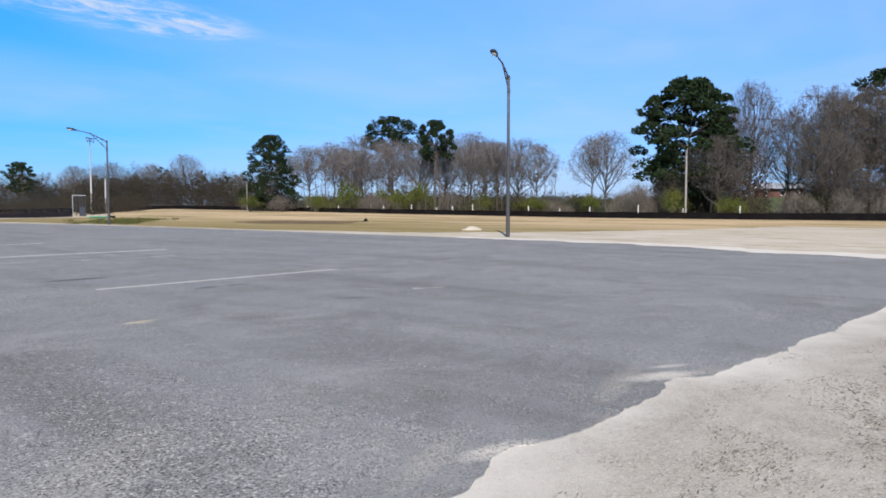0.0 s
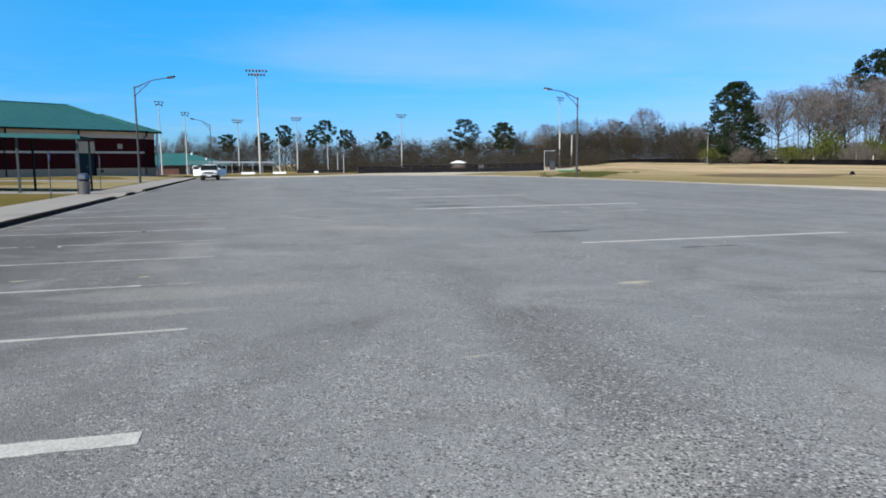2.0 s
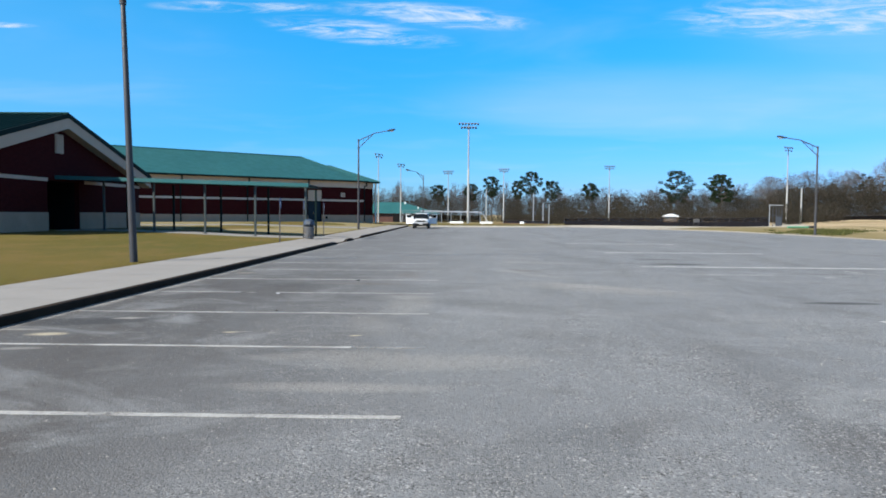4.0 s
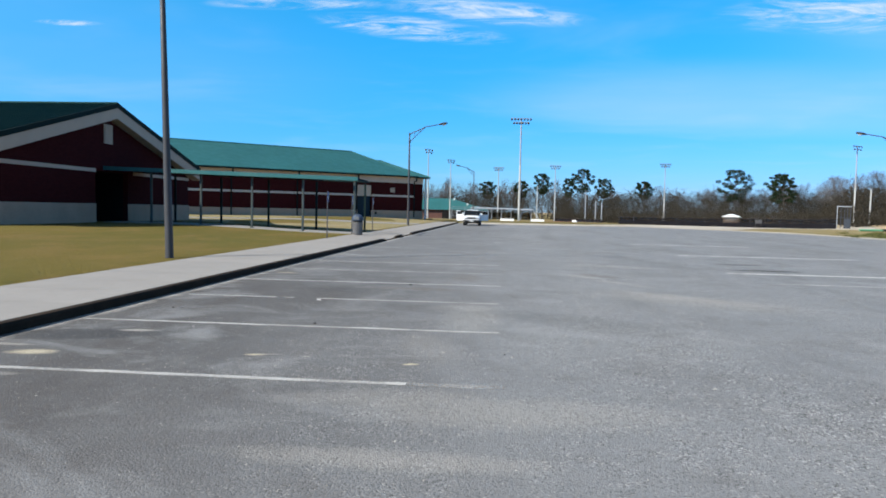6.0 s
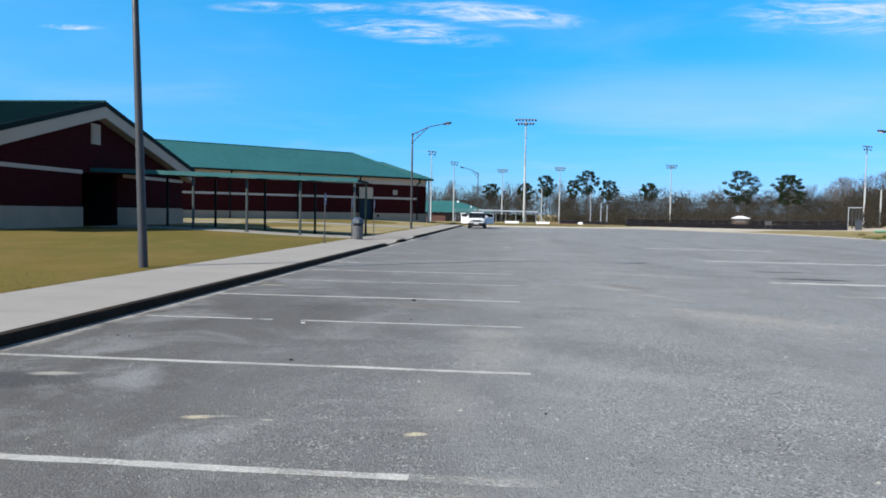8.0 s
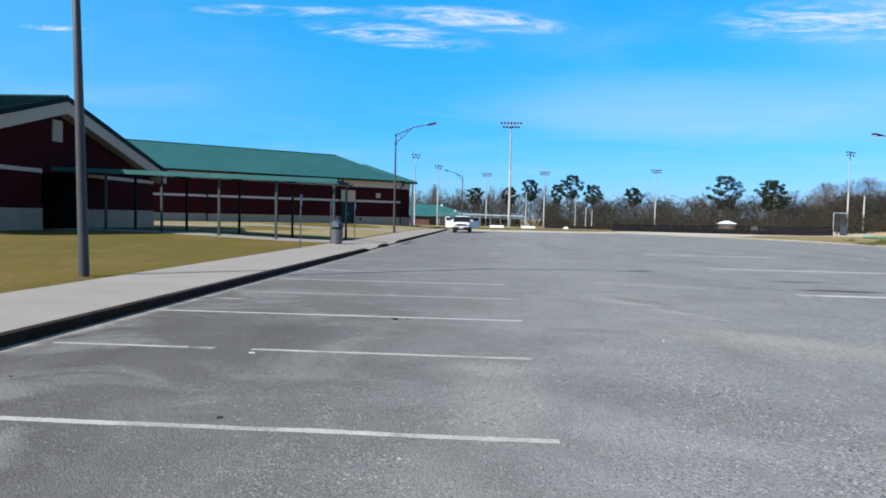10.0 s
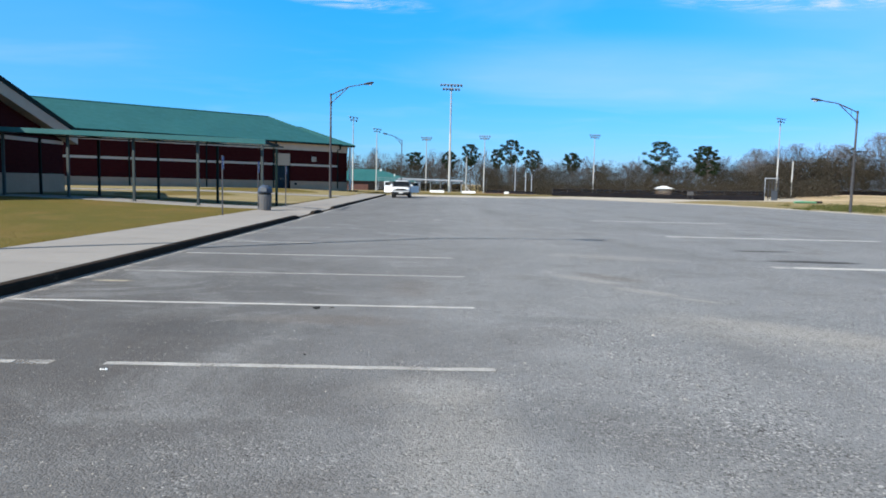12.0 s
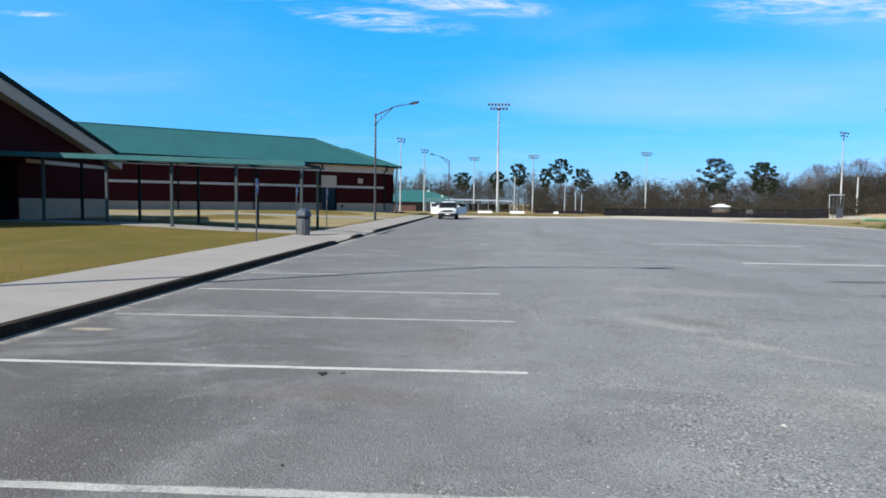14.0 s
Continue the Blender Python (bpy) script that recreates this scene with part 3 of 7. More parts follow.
# ---------------------------------------------------------------- building blocks
class Geo:
    """Vertices and faces of one part."""

    def __init__(self):
        self.v, self.f = [], []

    def add(self, verts, faces):
        k = len(self.v)
        self.v.extend(tuple(p) for p in verts)
        self.f.extend(tuple(i + k for i in face) for face in faces)
        return self

    def box(self, x0, x1, y0, y1, z0, z1, m=None):
        pts = [Vector((x, y, z)) for z in (z0, z1) for x, y in ((x0, y0), (x1, y0), (x1, y1), (x0, y1))]
        if m is not None:
            pts = [m @ p for p in pts]
        return self.add(pts, [(3, 2, 1, 0), (4, 5, 6, 7), (0, 1, 5, 4), (1, 2, 6, 5), (2, 3, 7, 6), (3, 0, 4, 7)])

    def tube(self, p0, p1, r0, r1=None, n=8, caps=True):
        p0, p1, r1 = Vector(p0), Vector(p1), r0 if r1 is None else r1
        way = (p1 - p0).normalized()
        a = way.orthogonal().normalized()
        b = way.cross(a)
        pts = [p + (a * math.cos(i * 2 * math.pi / n) + b * math.sin(i * 2 * math.pi / n)) * r for p, r in ((p0, r0), (p1, r1)) for i in range(n)]
        faces = [(i, (i + 1) % n, n + (i + 1) % n, n + i) for i in range(n)]
        if caps:
            faces += [tuple(range(n - 1, -1, -1)), tuple(range(n, 2 * n))]
        return self.add(pts, faces)

    def lathe(self, rings, n=16, centre=(0, 0)):
        pts = [(centre[0] + r * math.cos(i * 2 * math.pi / n), centre[1] + r * math.sin(i * 2 * math.pi / n), z) for r, z in rings for i in range(n)]
        faces = [(k * n + i, k * n + (i + 1) % n, (k + 1) * n + (i + 1) % n, (k + 1) * n + i) for k in range(len(rings) - 1) for i in range(n)]
        faces += [tuple(range(n - 1, -1, -1)), tuple(range((len(rings) - 1) * n, len(rings) * n))]
        return self.add(pts, faces)

    def loft(self, rings, close=True):
        n = len(rings[0])
        pts = [p for ring in rings for p in ring]
        faces = [(k * n + i, k * n + (i + 1) % n, (k + 1) * n + (i + 1) % n, (k + 1) * n + i) for k in range(len(rings) - 1) for i in range(n)]
        if close:
            faces += [tuple(range(n - 1, -1, -1)), tuple(range((len(rings) - 1) * n, len(rings) * n))]
        return self.add(pts, faces)

    def slab(self, pts, thick):
        """A flat polygon (counter-clockwise from above) given a thickness downwards."""
        n = len(pts)
        low = [(x, y, z - thick) for x, y, z in pts]
        return self.add([*pts, *low], [tuple(range(n)), tuple(range(2 * n - 1, n - 1, -1)), *[(i, n + i, n + (i + 1) % n, (i + 1) % n) for i in range(n)]])

    def mesh(self, name, mat, smooth=False):
        me = bpy.data.meshes.new(name)
        me.from_pydata(self.v, [], self.f)
        me.materials.append(mat)
        if smooth:
            me.polygons.foreach_set("use_smooth", [True] * len(me.polygons))
            me.set_sharp_from_angle(angle=radians(40))
        me.update()
        return me


def part(name, geo, mat, parent, label="", smooth=False, bevel=0.0):
    ob = new(name, geo.mesh(name, mat, smooth))
    ob.parent = parent
    if bevel:
        mod = ob.modifiers.new("bevel", "BEVEL")
        mod.width, mod.segments = bevel, 2
    return tagged(ob, label)


def thing(name, m, label, category, group="", kind=""):
    ob = new(name)
    ob.matrix_world = m
    ob.empty_display_size = 0.2
    return tagged(ob, label, category, group, kind)


def single(name, geo, mat, label, category, kind="", smooth=False, group=""):
    return tagged(new(name, geo.mesh(name, mat, smooth)), label, category, group, kind)


def ss(a, b, x):
    t = min(max((x - a) / (b - a), 0), 1)
    return t * t * (3 - 2 * t)


def ground_z(x, y):
    z = 1.05 * ss(34, 84, x) * ss(25, 165, y) * (1 - ss(95, 120, x)) * ss(-9, 13, x - 0.52 * y)
    z -= 0.5 * ss(85, 150, y) * ss(5, 45, x) * (1 - ss(46, 92, x))
    z -= 0.9 * ss(125, 190, y) * (1 - ss(20, 60, x))
    z += 4.3 * ss(115, 212, x) * (1 - ss(60, 120, y))
    return z - 0.05


def lawn_z(x, y):
    return 0.09 + 0.33 * ss(-8.4, -20, x) - 0.5 * ss(100, 118, y)


def sheet(name, xs, ys, height, mat, label, category):
    g = Geo()
    nx = len(xs)
    g.v = [(x, y, height(x, y)) for y in ys for x in xs]
    g.f = [(j * nx + i, j * nx + i + 1, (j + 1) * nx + i + 1, (j + 1) * nx + i) for j in range(len(ys) - 1) for i in range(nx - 1)]
    return single(name, g, mat, label, category, "structure", True)


def patch(name, outline, height, mat, label, category, rough=0.25, step=0.5, seed=1, parent=None):
    """A flat area with an uneven rim, laid just over what is below it."""
    rnd = random.Random(seed)
    rim = []
    for (x0, y0), (x1, y1) in zip(outline, outline[1:] + outline[:1]):
        n = max(int(math.hypot(x1 - x0, y1 - y0) / step), 1)
        for k in range(n):
            f = k / n
            x, y = x0 + (x1 - x0) * f, y0 + (y1 - y0) * f
            d = rough * (noise.noise((x * 0.7, y * 0.7, seed)) * 1.4 + noise.noise((x * 3, y * 3, seed + 9)) * 0.6 + rnd.uniform(-0.15, 0.15))
            nx, ny = y1 - y0, x0 - x1
            ln = math.hypot(nx, ny)
            rim.append((x + nx / ln * d, y + ny / ln * d))
    bm = bmesh.new()
    face = bm.faces.new([bm.verts.new((x, y, height(x, y))) for x, y in rim])
    if face.calc_area() and face.normal.z < 0:
        face.normal_flip()
    bm.normal_update()
    if bm.faces[:][0].normal.z < 0:
        bmesh.ops.reverse_faces(bm, faces=bm.faces[:])
    bmesh.ops.triangulate(bm, faces=bm.faces[:])
    me = bpy.data.meshes.new(name)
    bm.to_mesh(me)
    bm.free()
    me.materials.append(mat)
    ob = new(name, me)
    if parent is not None:
        ob.parent = parent
        return ob
    return tagged(ob, label, category, "", "structure")


# ---------------------------------------------------------------- ground
def steps(*spans):
    out = []
    for a, b, d in spans:
        out += list(np.arange(a, b - 1e-6, d))
    return [float(v) for v in out + [spans[-1][1]]]


sheet("ground", steps((-2500, -400, 300), (-400, -60, 34), (-60, 130, 5), (130, 400, 15), (400, 2500, 300)),
      steps((-2500, -200, 300), (-200, -20, 20), (-20, 200, 5), (200, 400, 20), (400, 2500, 300)),
      ground_z, FIELD, "dry straw-coloured field grass on flat open land", "ground")
sheet("lawn", steps((-130, -30, 10), (-30, -7.9, 0.7)), steps((-60, 0, 10), (0, 120, 2.5)), lawn_z, LAWN,
      "mown dormant lawn, yellow green and slightly sloping", "lawn")

# the car park: one slab of asphalt with an uneven edge
far_edge = [(-5.6, 81), (2, 80), (10, 82), (15, 84), (19, 79), (23, 72), (26, 66), (27.5, 58), (28.3, 44), (28.5, 30), (28.4, 12), (28.3, 5), (27.4, 1.5), (26.0, -1.5), (25.8, -4), (25.1, -6.4), (24, -7.4)]
near_edge = [(20, -7.15), (16.8, -6.92), (14.4, -6.62), (12.4, -6.48), (10.4, -6.32), (8.6, -6.16), (7.8, -6.08), (7.2, -5.98), (6.95, -5.88), (6.78, -5.76), (6.6, -5.72), (6.4, -5.80), (6.1, -5.86), (5.2, -5.84), (4.7, -5.84), (4.45, -5.80), (4.25, -5.70), (4.05, -5.70), (3.8, -5.79), (3.3, -5.84), (0, -5.8), (-5.6, -5.8)]
road_rim = [(-5.6, y) for y in (0, 20, 40, 60)]


def lot_mesh():
    rim = []
    pts = road_rim + far_edge + near_edge
    for (x0, y0), (x1, y1) in zip(pts, pts[1:] + pts[:1]):
        n = max(int(math.hypot(x1 - x0, y1 - y0) / (0.045 if y0 < -5 and y1 < -5 and x0 < 14 else 0.6)), 1)
        straight = x0 == x1 == -5.6
        for k in range(n):
            x, y = x0 + (x1 - x0) * k / n, y0 + (y1 - y0) * k / n
            d = 0 if straight else 0.07 * noise.noise((x * 1.1, y * 1.1, 3)) + 0.04 * noise.noise((x * 6, y * 6, 5)) + 0.022 * noise.noise((x * 19, y * 19, 8))
            rim.append((x + d * 0.6, y + d, 0.0))
    return rim


rim = lot_mesh()
bm = bmesh.new()
top = bm.faces.new([bm.verts.new(p) for p in rim])
bm.normal_update()
if top.normal.z < 0:
    bmesh.ops.reverse_faces(bm, faces=[top])
walls = bmesh.ops.extrude_face_region(bm, geom=[top])
bmesh.ops.translate(bm, verts=[e for e in walls["geom"] if isinstance(e, bmesh.types.BMVert)], vec=(0, 0, 0.0))
for e in walls["geom"]:
    if isinstance(e, bmesh.types.BMVert):
        e.co.z = 0.0
low = [v for v in bm.verts if v not in set(e for e in walls["geom"] if isinstance(e, bmesh.types.BMVert))]
for v in low:
    v.co.z = -0.045
bmesh.ops.triangulate(bm, faces=bm.faces[:])
bmesh.ops.recalc_face_normals(bm, faces=bm.faces[:])
me = bpy.data.meshes.new("car_park")
bm.to_mesh(me)
bm.free()
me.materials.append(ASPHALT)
car_park = tagged(new("car_park", me), "weathered grey asphalt car park with coarse worn aggregate", "car park", "", "structure")

sheet("gravel", steps((-40, -5, 5), (-5, 16, 0.35), (16, 46, 3)), steps((-60, -14, 6), (-14, -5.2, 0.3)),
      lambda x, y: -0.007 + 0.005 * noise.noise((x * 0.8, y * 0.8, 7)), GRAVEL,
      "pale crushed gravel and sand beside the asphalt", "gravel")
patch("sand_verge", [(23.5, -7.2), (40, -9), (60, -9), (62, 6), (48, 10), (40, 14), (33, 20), (30.5, 32), (30, 46), (30, 58), (27.6, 60), (27.2, 44), (27.4, 30), (27.4, 12), (27.2, 5), (26.3, 1.5), (24.9, -1.5), (24.7, -4)],
      lambda x, y: ground_z(x, y) + 0.02, SAND, "pale sandy verge along the asphalt edge", "verge", 0.5, 1.0, 3)
patch("far_verge", [(-5.4, 80.6), (2, 79.6), (10, 81.6), (15, 83.6), (19, 78.6), (23, 71.6), (26, 65.6), (27.5, 58), (29.5, 60), (29, 68), (26, 76), (22, 85), (16, 95), (8, 94), (-5.4, 92)],
      lambda x, y: ground_z(x, y) + 0.022, SAND, "thin pale sandy strip beyond the asphalt", "verge", 0.4, 1.0, 4)

patch("sandy_track", [(14, 88), (19, 83), (23, 78), (28, 83), (33, 92), (42, 103), (56, 113), (64, 124), (74, 148), (80, 166), (76, 167), (69, 150), (60, 132), (52, 121), (36, 114), (20, 107), (10, 92)],
      lambda x, y: ground_z(x, y) + 0.03, SAND, "pale sandy track along the foot of the field fence", "track", 0.8, 1.5, 5)

WHITESAND = plain("washed_white_sand", (0.64, 0.61, 0.56), (0.52, 0.48, 0.42), 0.9, 12, 0.95, bump=0.3, dirt=(0.36, 0.32, 0.26), spec=0.1)
patch("sand_drift", [(29.3, 14), (29.2, 5), (28.6, 1.5), (27.4, -1.5), (27.2, -4), (26.4, -6.4), (24.7, -6.2), (25.3, -4), (25.5, -1.4), (26.9, 1.7), (27.9, 5), (28.1, 14)],
      lambda x, y: 0.008, WHITESAND, "white sand drifted over the asphalt edge", "sand", 0.45, 0.25, 21)

# ---------------------------------------------------------------- pavement and kerb
KX, WX = -5.54, -8.10
RAMPS = ((30.2, 32.8), (35.9, 38.9))


def kerb_top(y):
    """The kerb's height: dropped at the two ramps."""
    z = 0.12
    for a, b in RAMPS:
        z = min(z, 0.02 + 0.10 * (ss(b, b + 0.9, y) if y > (a + b) / 2 else 1 - ss(a - 0.9, a, y)))
    return z


pavement = thing("pavement", pose(0, 0, 0), "pale concrete pavement of jointed slabs behind the kerb", "pavement", kind="structure")
kerb = thing("kerb", pose(0, 0, 0), "concrete kerb, dark with stains and painted-in shade, dropped at two ramps", "kerb", kind="structure")

g = Geo()
for k in range(120):
    y0, y1 = -30 + k * 0.93, -30 + (k + 1) * 0.93
    w0, w1 = (0.05 + 0.03 * noise.noise((v * 1.3, 4, 4)) for v in (y0, y1))
    g.add([(WX - w0, y0, 0.101), (WX + 0.005, y0, 0.101), (WX + 0.005, y1, 0.101), (WX - w1, y1, 0.101)], [(0, 1, 2, 3)])
single("lawn_edge", g, EARTH, "thin dark brown strip where the lawn meets the pavement", "soil", "structure")

# ---------------------------------------------------------------- lamps of the car park
def street_lamp(x, y, z, turn, height, reach, rise, label, mat=BRONZE, lean=0.0):
    ob = thing("street_lamp", pose(x, y, z, 0, lean, 0) @ pose(0, 0, 0, 0, 0, turn), label, "street lamp", "lamps round the car park")
    part("footing", Geo().lathe([(0.24, -0.14), (0.24, -0.05), (0.22, -0.035)], 18), CONCRETE, ob, "sunken concrete footing")
    part("pole", Geo().lathe([(0.108, -0.05), (0.104, 0.6), (0.085, height * 0.5), (0.062, height), (0.03, height + 0.04)], 14), mat, ob, smooth=True)
    top = Vector((0, 0, height - 0.08))
    tip = Vector((reach, 0, height + rise))
    mid = Vector((reach * 0.55, 0, height + rise * 0.72))
    g = Geo().tube(top, mid, 0.045, 0.04, 8).tube(mid, tip, 0.04, 0.036, 8)
    part("arm", g, mat, ob, smooth=True)
    low = Vector((0, 0, height - 0.75))
    g = Geo().tube(low, mid - Vector((0.05, 0, 0.03)), 0.034, 0.03, 8)
    for f in (0.3, 0.62):
        a, b = top.lerp(mid, f), low.lerp(mid, f)
        g.tube(a, b, 0.016, n=6)
    part("brace", g, mat, ob, smooth=True)
    part("collar", Geo().lathe([(0.09, height - 0.85), (0.09, height - 0.7)], 12), mat, ob)
    part("collar", Geo().lathe([(0.085, height - 0.16), (0.085, height)], 12), mat, ob)
    way = (tip - mid).normalized()
    side = Vector((0, 1, 0))
    up = side.cross(way) * -1
    rings = []
    for d, w, h in ((-0.05, 0.05, 0.05), (0.05, 0.09, 0.07), (0.25, 0.15, 0.10), (0.5, 0.17, 0.10), (0.68, 0.13, 0.07), (0.74, 0.07, 0.04)):
        c = tip + way * d
        rings.append([tuple(c + side * (w * math.cos(k * math.pi / 5)) + up * (h * math.sin(k * math.pi / 5))) for k in range(10)])
    head = part("lamp_head", Geo().loft(rings), LAMPGREY, ob, "grey cobra-head lamp housing", True)
    c = tip + way * 0.42 - up * 0.07
    ring = [[tuple(c + way * (0.2 * s * math.cos(k * math.pi / 5)) + side * (0.12 * s * math.sin(k * math.pi / 5)) - up * dz) for k in range(10)] for s, dz in ((1, 0.0), (0.8, 0.06), (0.3, 0.085))]
    part("lens", Geo().loft(ring), LENS, head, "frosted lens", True)
    return ob


street_lamp(-8.75, 14.75, 0.11, -8, 8.05, 2.6, 0.85, "tall dark grey street lamp on the lawn beside the pavement", lean=-1.6)
street_lamp(-8.55, 59.2, 0.11, 0, 8.1, 2.6, 0.80, "tall dark grey street lamp standing by the pavement")
street_lamp(31.1, 12.6, 0.0, 198, 8.22, 2.1, 0.62, "tall dark grey street lamp on the sandy verge")
street_lamp(30.3, 54.6, 0.0, 160, 7.34, 2.4, 0.80, "tall dark grey street lamp at the edge of the field")
street_lamp(-5.4, 116, -0.1, 200, 8.2, 2.4, 0.8, "far street lamp beyond the low building")


# ---------------------------------------------------------------- building with the gable
def gable_building():
    ob = thing("gable_building", pose(0, 0, 0.42), "single-storey dark red brick building with a green metal gable roof", "building")
    wx, y0, y1, ym = -22.9, 25.7, 46.45, 36.06      # gable wall, side walls, ridge
    rz, ez, fx = 6.78, 3.72, -22.3                  # roof top at ridge and eave, fascia plane
    ey0, ey1 = 25.0, 47.12
    xb = -75.0
    slope = (rz - ez) / (ey1 - ym)
    # walls with the entrance recess (y 34.0 to 37.2)
    ra, rb, rd, rh = 34.8, 38.2, 4.0, 2.9
    under = lambda y: rz - 0.25 - slope * abs(y - ym)
    g = Geo()
    for a, b in ((y0, ra), (rb, y1)):
        ys = sorted({a, b, *([ym] if a < ym < b else [])})
        for p, q in zip(ys, ys[1:]):
            g.add([(wx, p, 0), (wx, q, 0), (wx, q, under(q)), (wx, p, under(p)), (wx - 0.3, p, 0), (wx - 0.3, q, 0), (wx - 0.3, q, under(q)), (wx - 0.3, p, under(p))],
                  [(0, 1, 2, 3), (5, 4, 7, 6), (3, 2, 6, 7), (0, 3, 7, 4), (1, 5, 6, 2)])
    for p, q in ((ra, ym), (ym, rb)):
        g.add([(wx, p, rh), (wx, q, rh), (wx, q, under(q)), (wx, p, under(p)), (wx - 0.3, p, rh), (wx - 0.3, q, rh), (wx - 0.3, q, under(q)), (wx - 0.3, p, under(p))],
              [(0, 1, 2, 3), (5, 4, 7, 6), (0, 4, 5, 1)])
    g.box(xb, wx - 0.3, y0, y0 + 0.3, 0, under(y0)).box(xb, wx - 0.3, y1 - 0.3, y1, 0, under(y1))
    part("wall", g, BRICK, ob, "dark red brick wall")
    # recess walls and ceiling near black: their shade is put into the colour
    g = Geo().box(wx - rd, wx - 0.3, ra - 0.3, ra, 0, rh).box(wx - rd, wx - 0.3, rb, rb + 0.3, 0, rh).box(wx - rd - 0.3, wx - rd, ra - 0.3, rb + 0.3, 0, rh)
    part("recess_wall", g, SHADOWDOOR, ob, "entrance recess walls, near black with painted-in shade")
    part("recess_ceiling", Geo().box(wx - rd, wx - 0.3, ra, rb, rh, rh + 0.1), SHADOWDOOR, ob)
    g = Geo()
    for a, b in ((y0 - 0.03, ra), (rb, y1 + 0.03)):
        g.box(wx, wx + 0.05, a, b, -0.3, 1.06)
    g.box(xb, wx + 0.05, y1, y1 + 0.05, -0.3, 1.06).box(wx - rd, wx - rd + 0.04, ra + 1.4, rb, 0, 1.06)
    part("wall_base", g, BLOCK, ob, "pale painted block base course")
    g = Geo().box(wx, wx + 0.04, y0, ra, 2.82, 3.02).box(wx, wx + 0.04, rb + 0.6, y1 + 0.04, 2.82, 3.02).box(xb, wx, y1, y1 + 0.04, 2.82, 3.02)
    part("stripe", g, VERGE, ob, "cream band in the brickwork")
    g = Geo().box(wx - rd + 0.01, wx - rd + 0.07, ra + 0.15, ra + 1.35, 0, 2.2)
    door = part("door", g, SHADOWDOOR, ob, "dark entrance door in the recess")
    part("door_handle", Geo().box(wx - rd + 0.07, wx - rd + 0.12, ra + 1.2, ra + 1.24, 0.9, 1.2), CHROME, door)
    # roof
    g = Geo()
    for s, e in ((-1, ey0), (1, ey1)):
        p = [(fx, e, ez), (fx, ym, rz), (xb, ym, rz), (xb, e, ez)]
        g.slab(p if s > 0 else p[::-1], 0.12)
    g.tube((fx, ym, rz + 0.03), (xb, ym, rz + 0.03), 0.09, n=6)
    part("roof", g, DARKROOF, ob, "dark green standing-seam metal roof")
    ln = math.hypot(ym - ey0, rz - ez)
    rib = Geo().box(-0.02, 0.02, 0, ln, 0, 0.07).mesh("seam", DARKROOF)
    tilt = math.degrees(math.atan2(rz - ez, ym - ey0))
    for k in range(64):
        seam = new("seam", rib)
        seam.parent = ob
        seam.matrix_local = pose(fx - 0.3 - k * 0.42, ey0, ez + 0.003, tilt, 0, 0)
    # verge boards on the gable and soffit behind them
    g, g2, g3 = Geo(), Geo(), Geo()
    for e in (ey0, ey1):
        for dz0, dz1, x0, x1, gg in ((-0.22, -0.84, fx - 0.05, fx, g), (0.05, -0.22, fx - 0.04, fx + 0.05, g2), (-0.76, -0.84, wx, fx - 0.05, g3)):
            a = [(x, y, z + dz) for x in (x0, x1) for y, z in ((e, ez), (ym, rz)) for dz in (dz0, dz1)]
            gg.add(a, [(0, 1, 3, 2), (4, 6, 7, 5), (0, 2, 6, 4), (1, 5, 7, 3), (0, 4, 5, 1), (2, 3, 7, 6)])
    part("verge_board", g, VERGE, ob, "wide cream verge board")
    part("verge_trim", g2, GUTTER, ob, "dark green metal edge trim")
    part("soffit", g3, VERGE, ob)
    part("gutter", Geo().box(xb, fx, ey1 - 0.02, ey1 + 0.12, ez - 0.18, ez - 0.02), GUTTER, ob)
    g = Geo().box(wx - 0.5, xb, y1, ey1 - 0.02, ez - 0.32, ez - 0.26)
    part("eave_soffit", g, VERGE, ob)
    vent = part("gable_vent", Geo().box(wx, wx + 0.05, ym - 0.42, ym + 0.42, 4.5, 5.6), VERGE, ob, "cream louvred gable vent")
    for k in range(9):
        z = 4.58 + k * 0.108
        part("louvre", Geo().box(-0.01, 0.01, -0.36, 0.36, -0.055, 0.055, pose(wx + 0.075, ym, z + 0.05, 0, 25, 0)), VERGE, vent)
    return ob


gable_building()


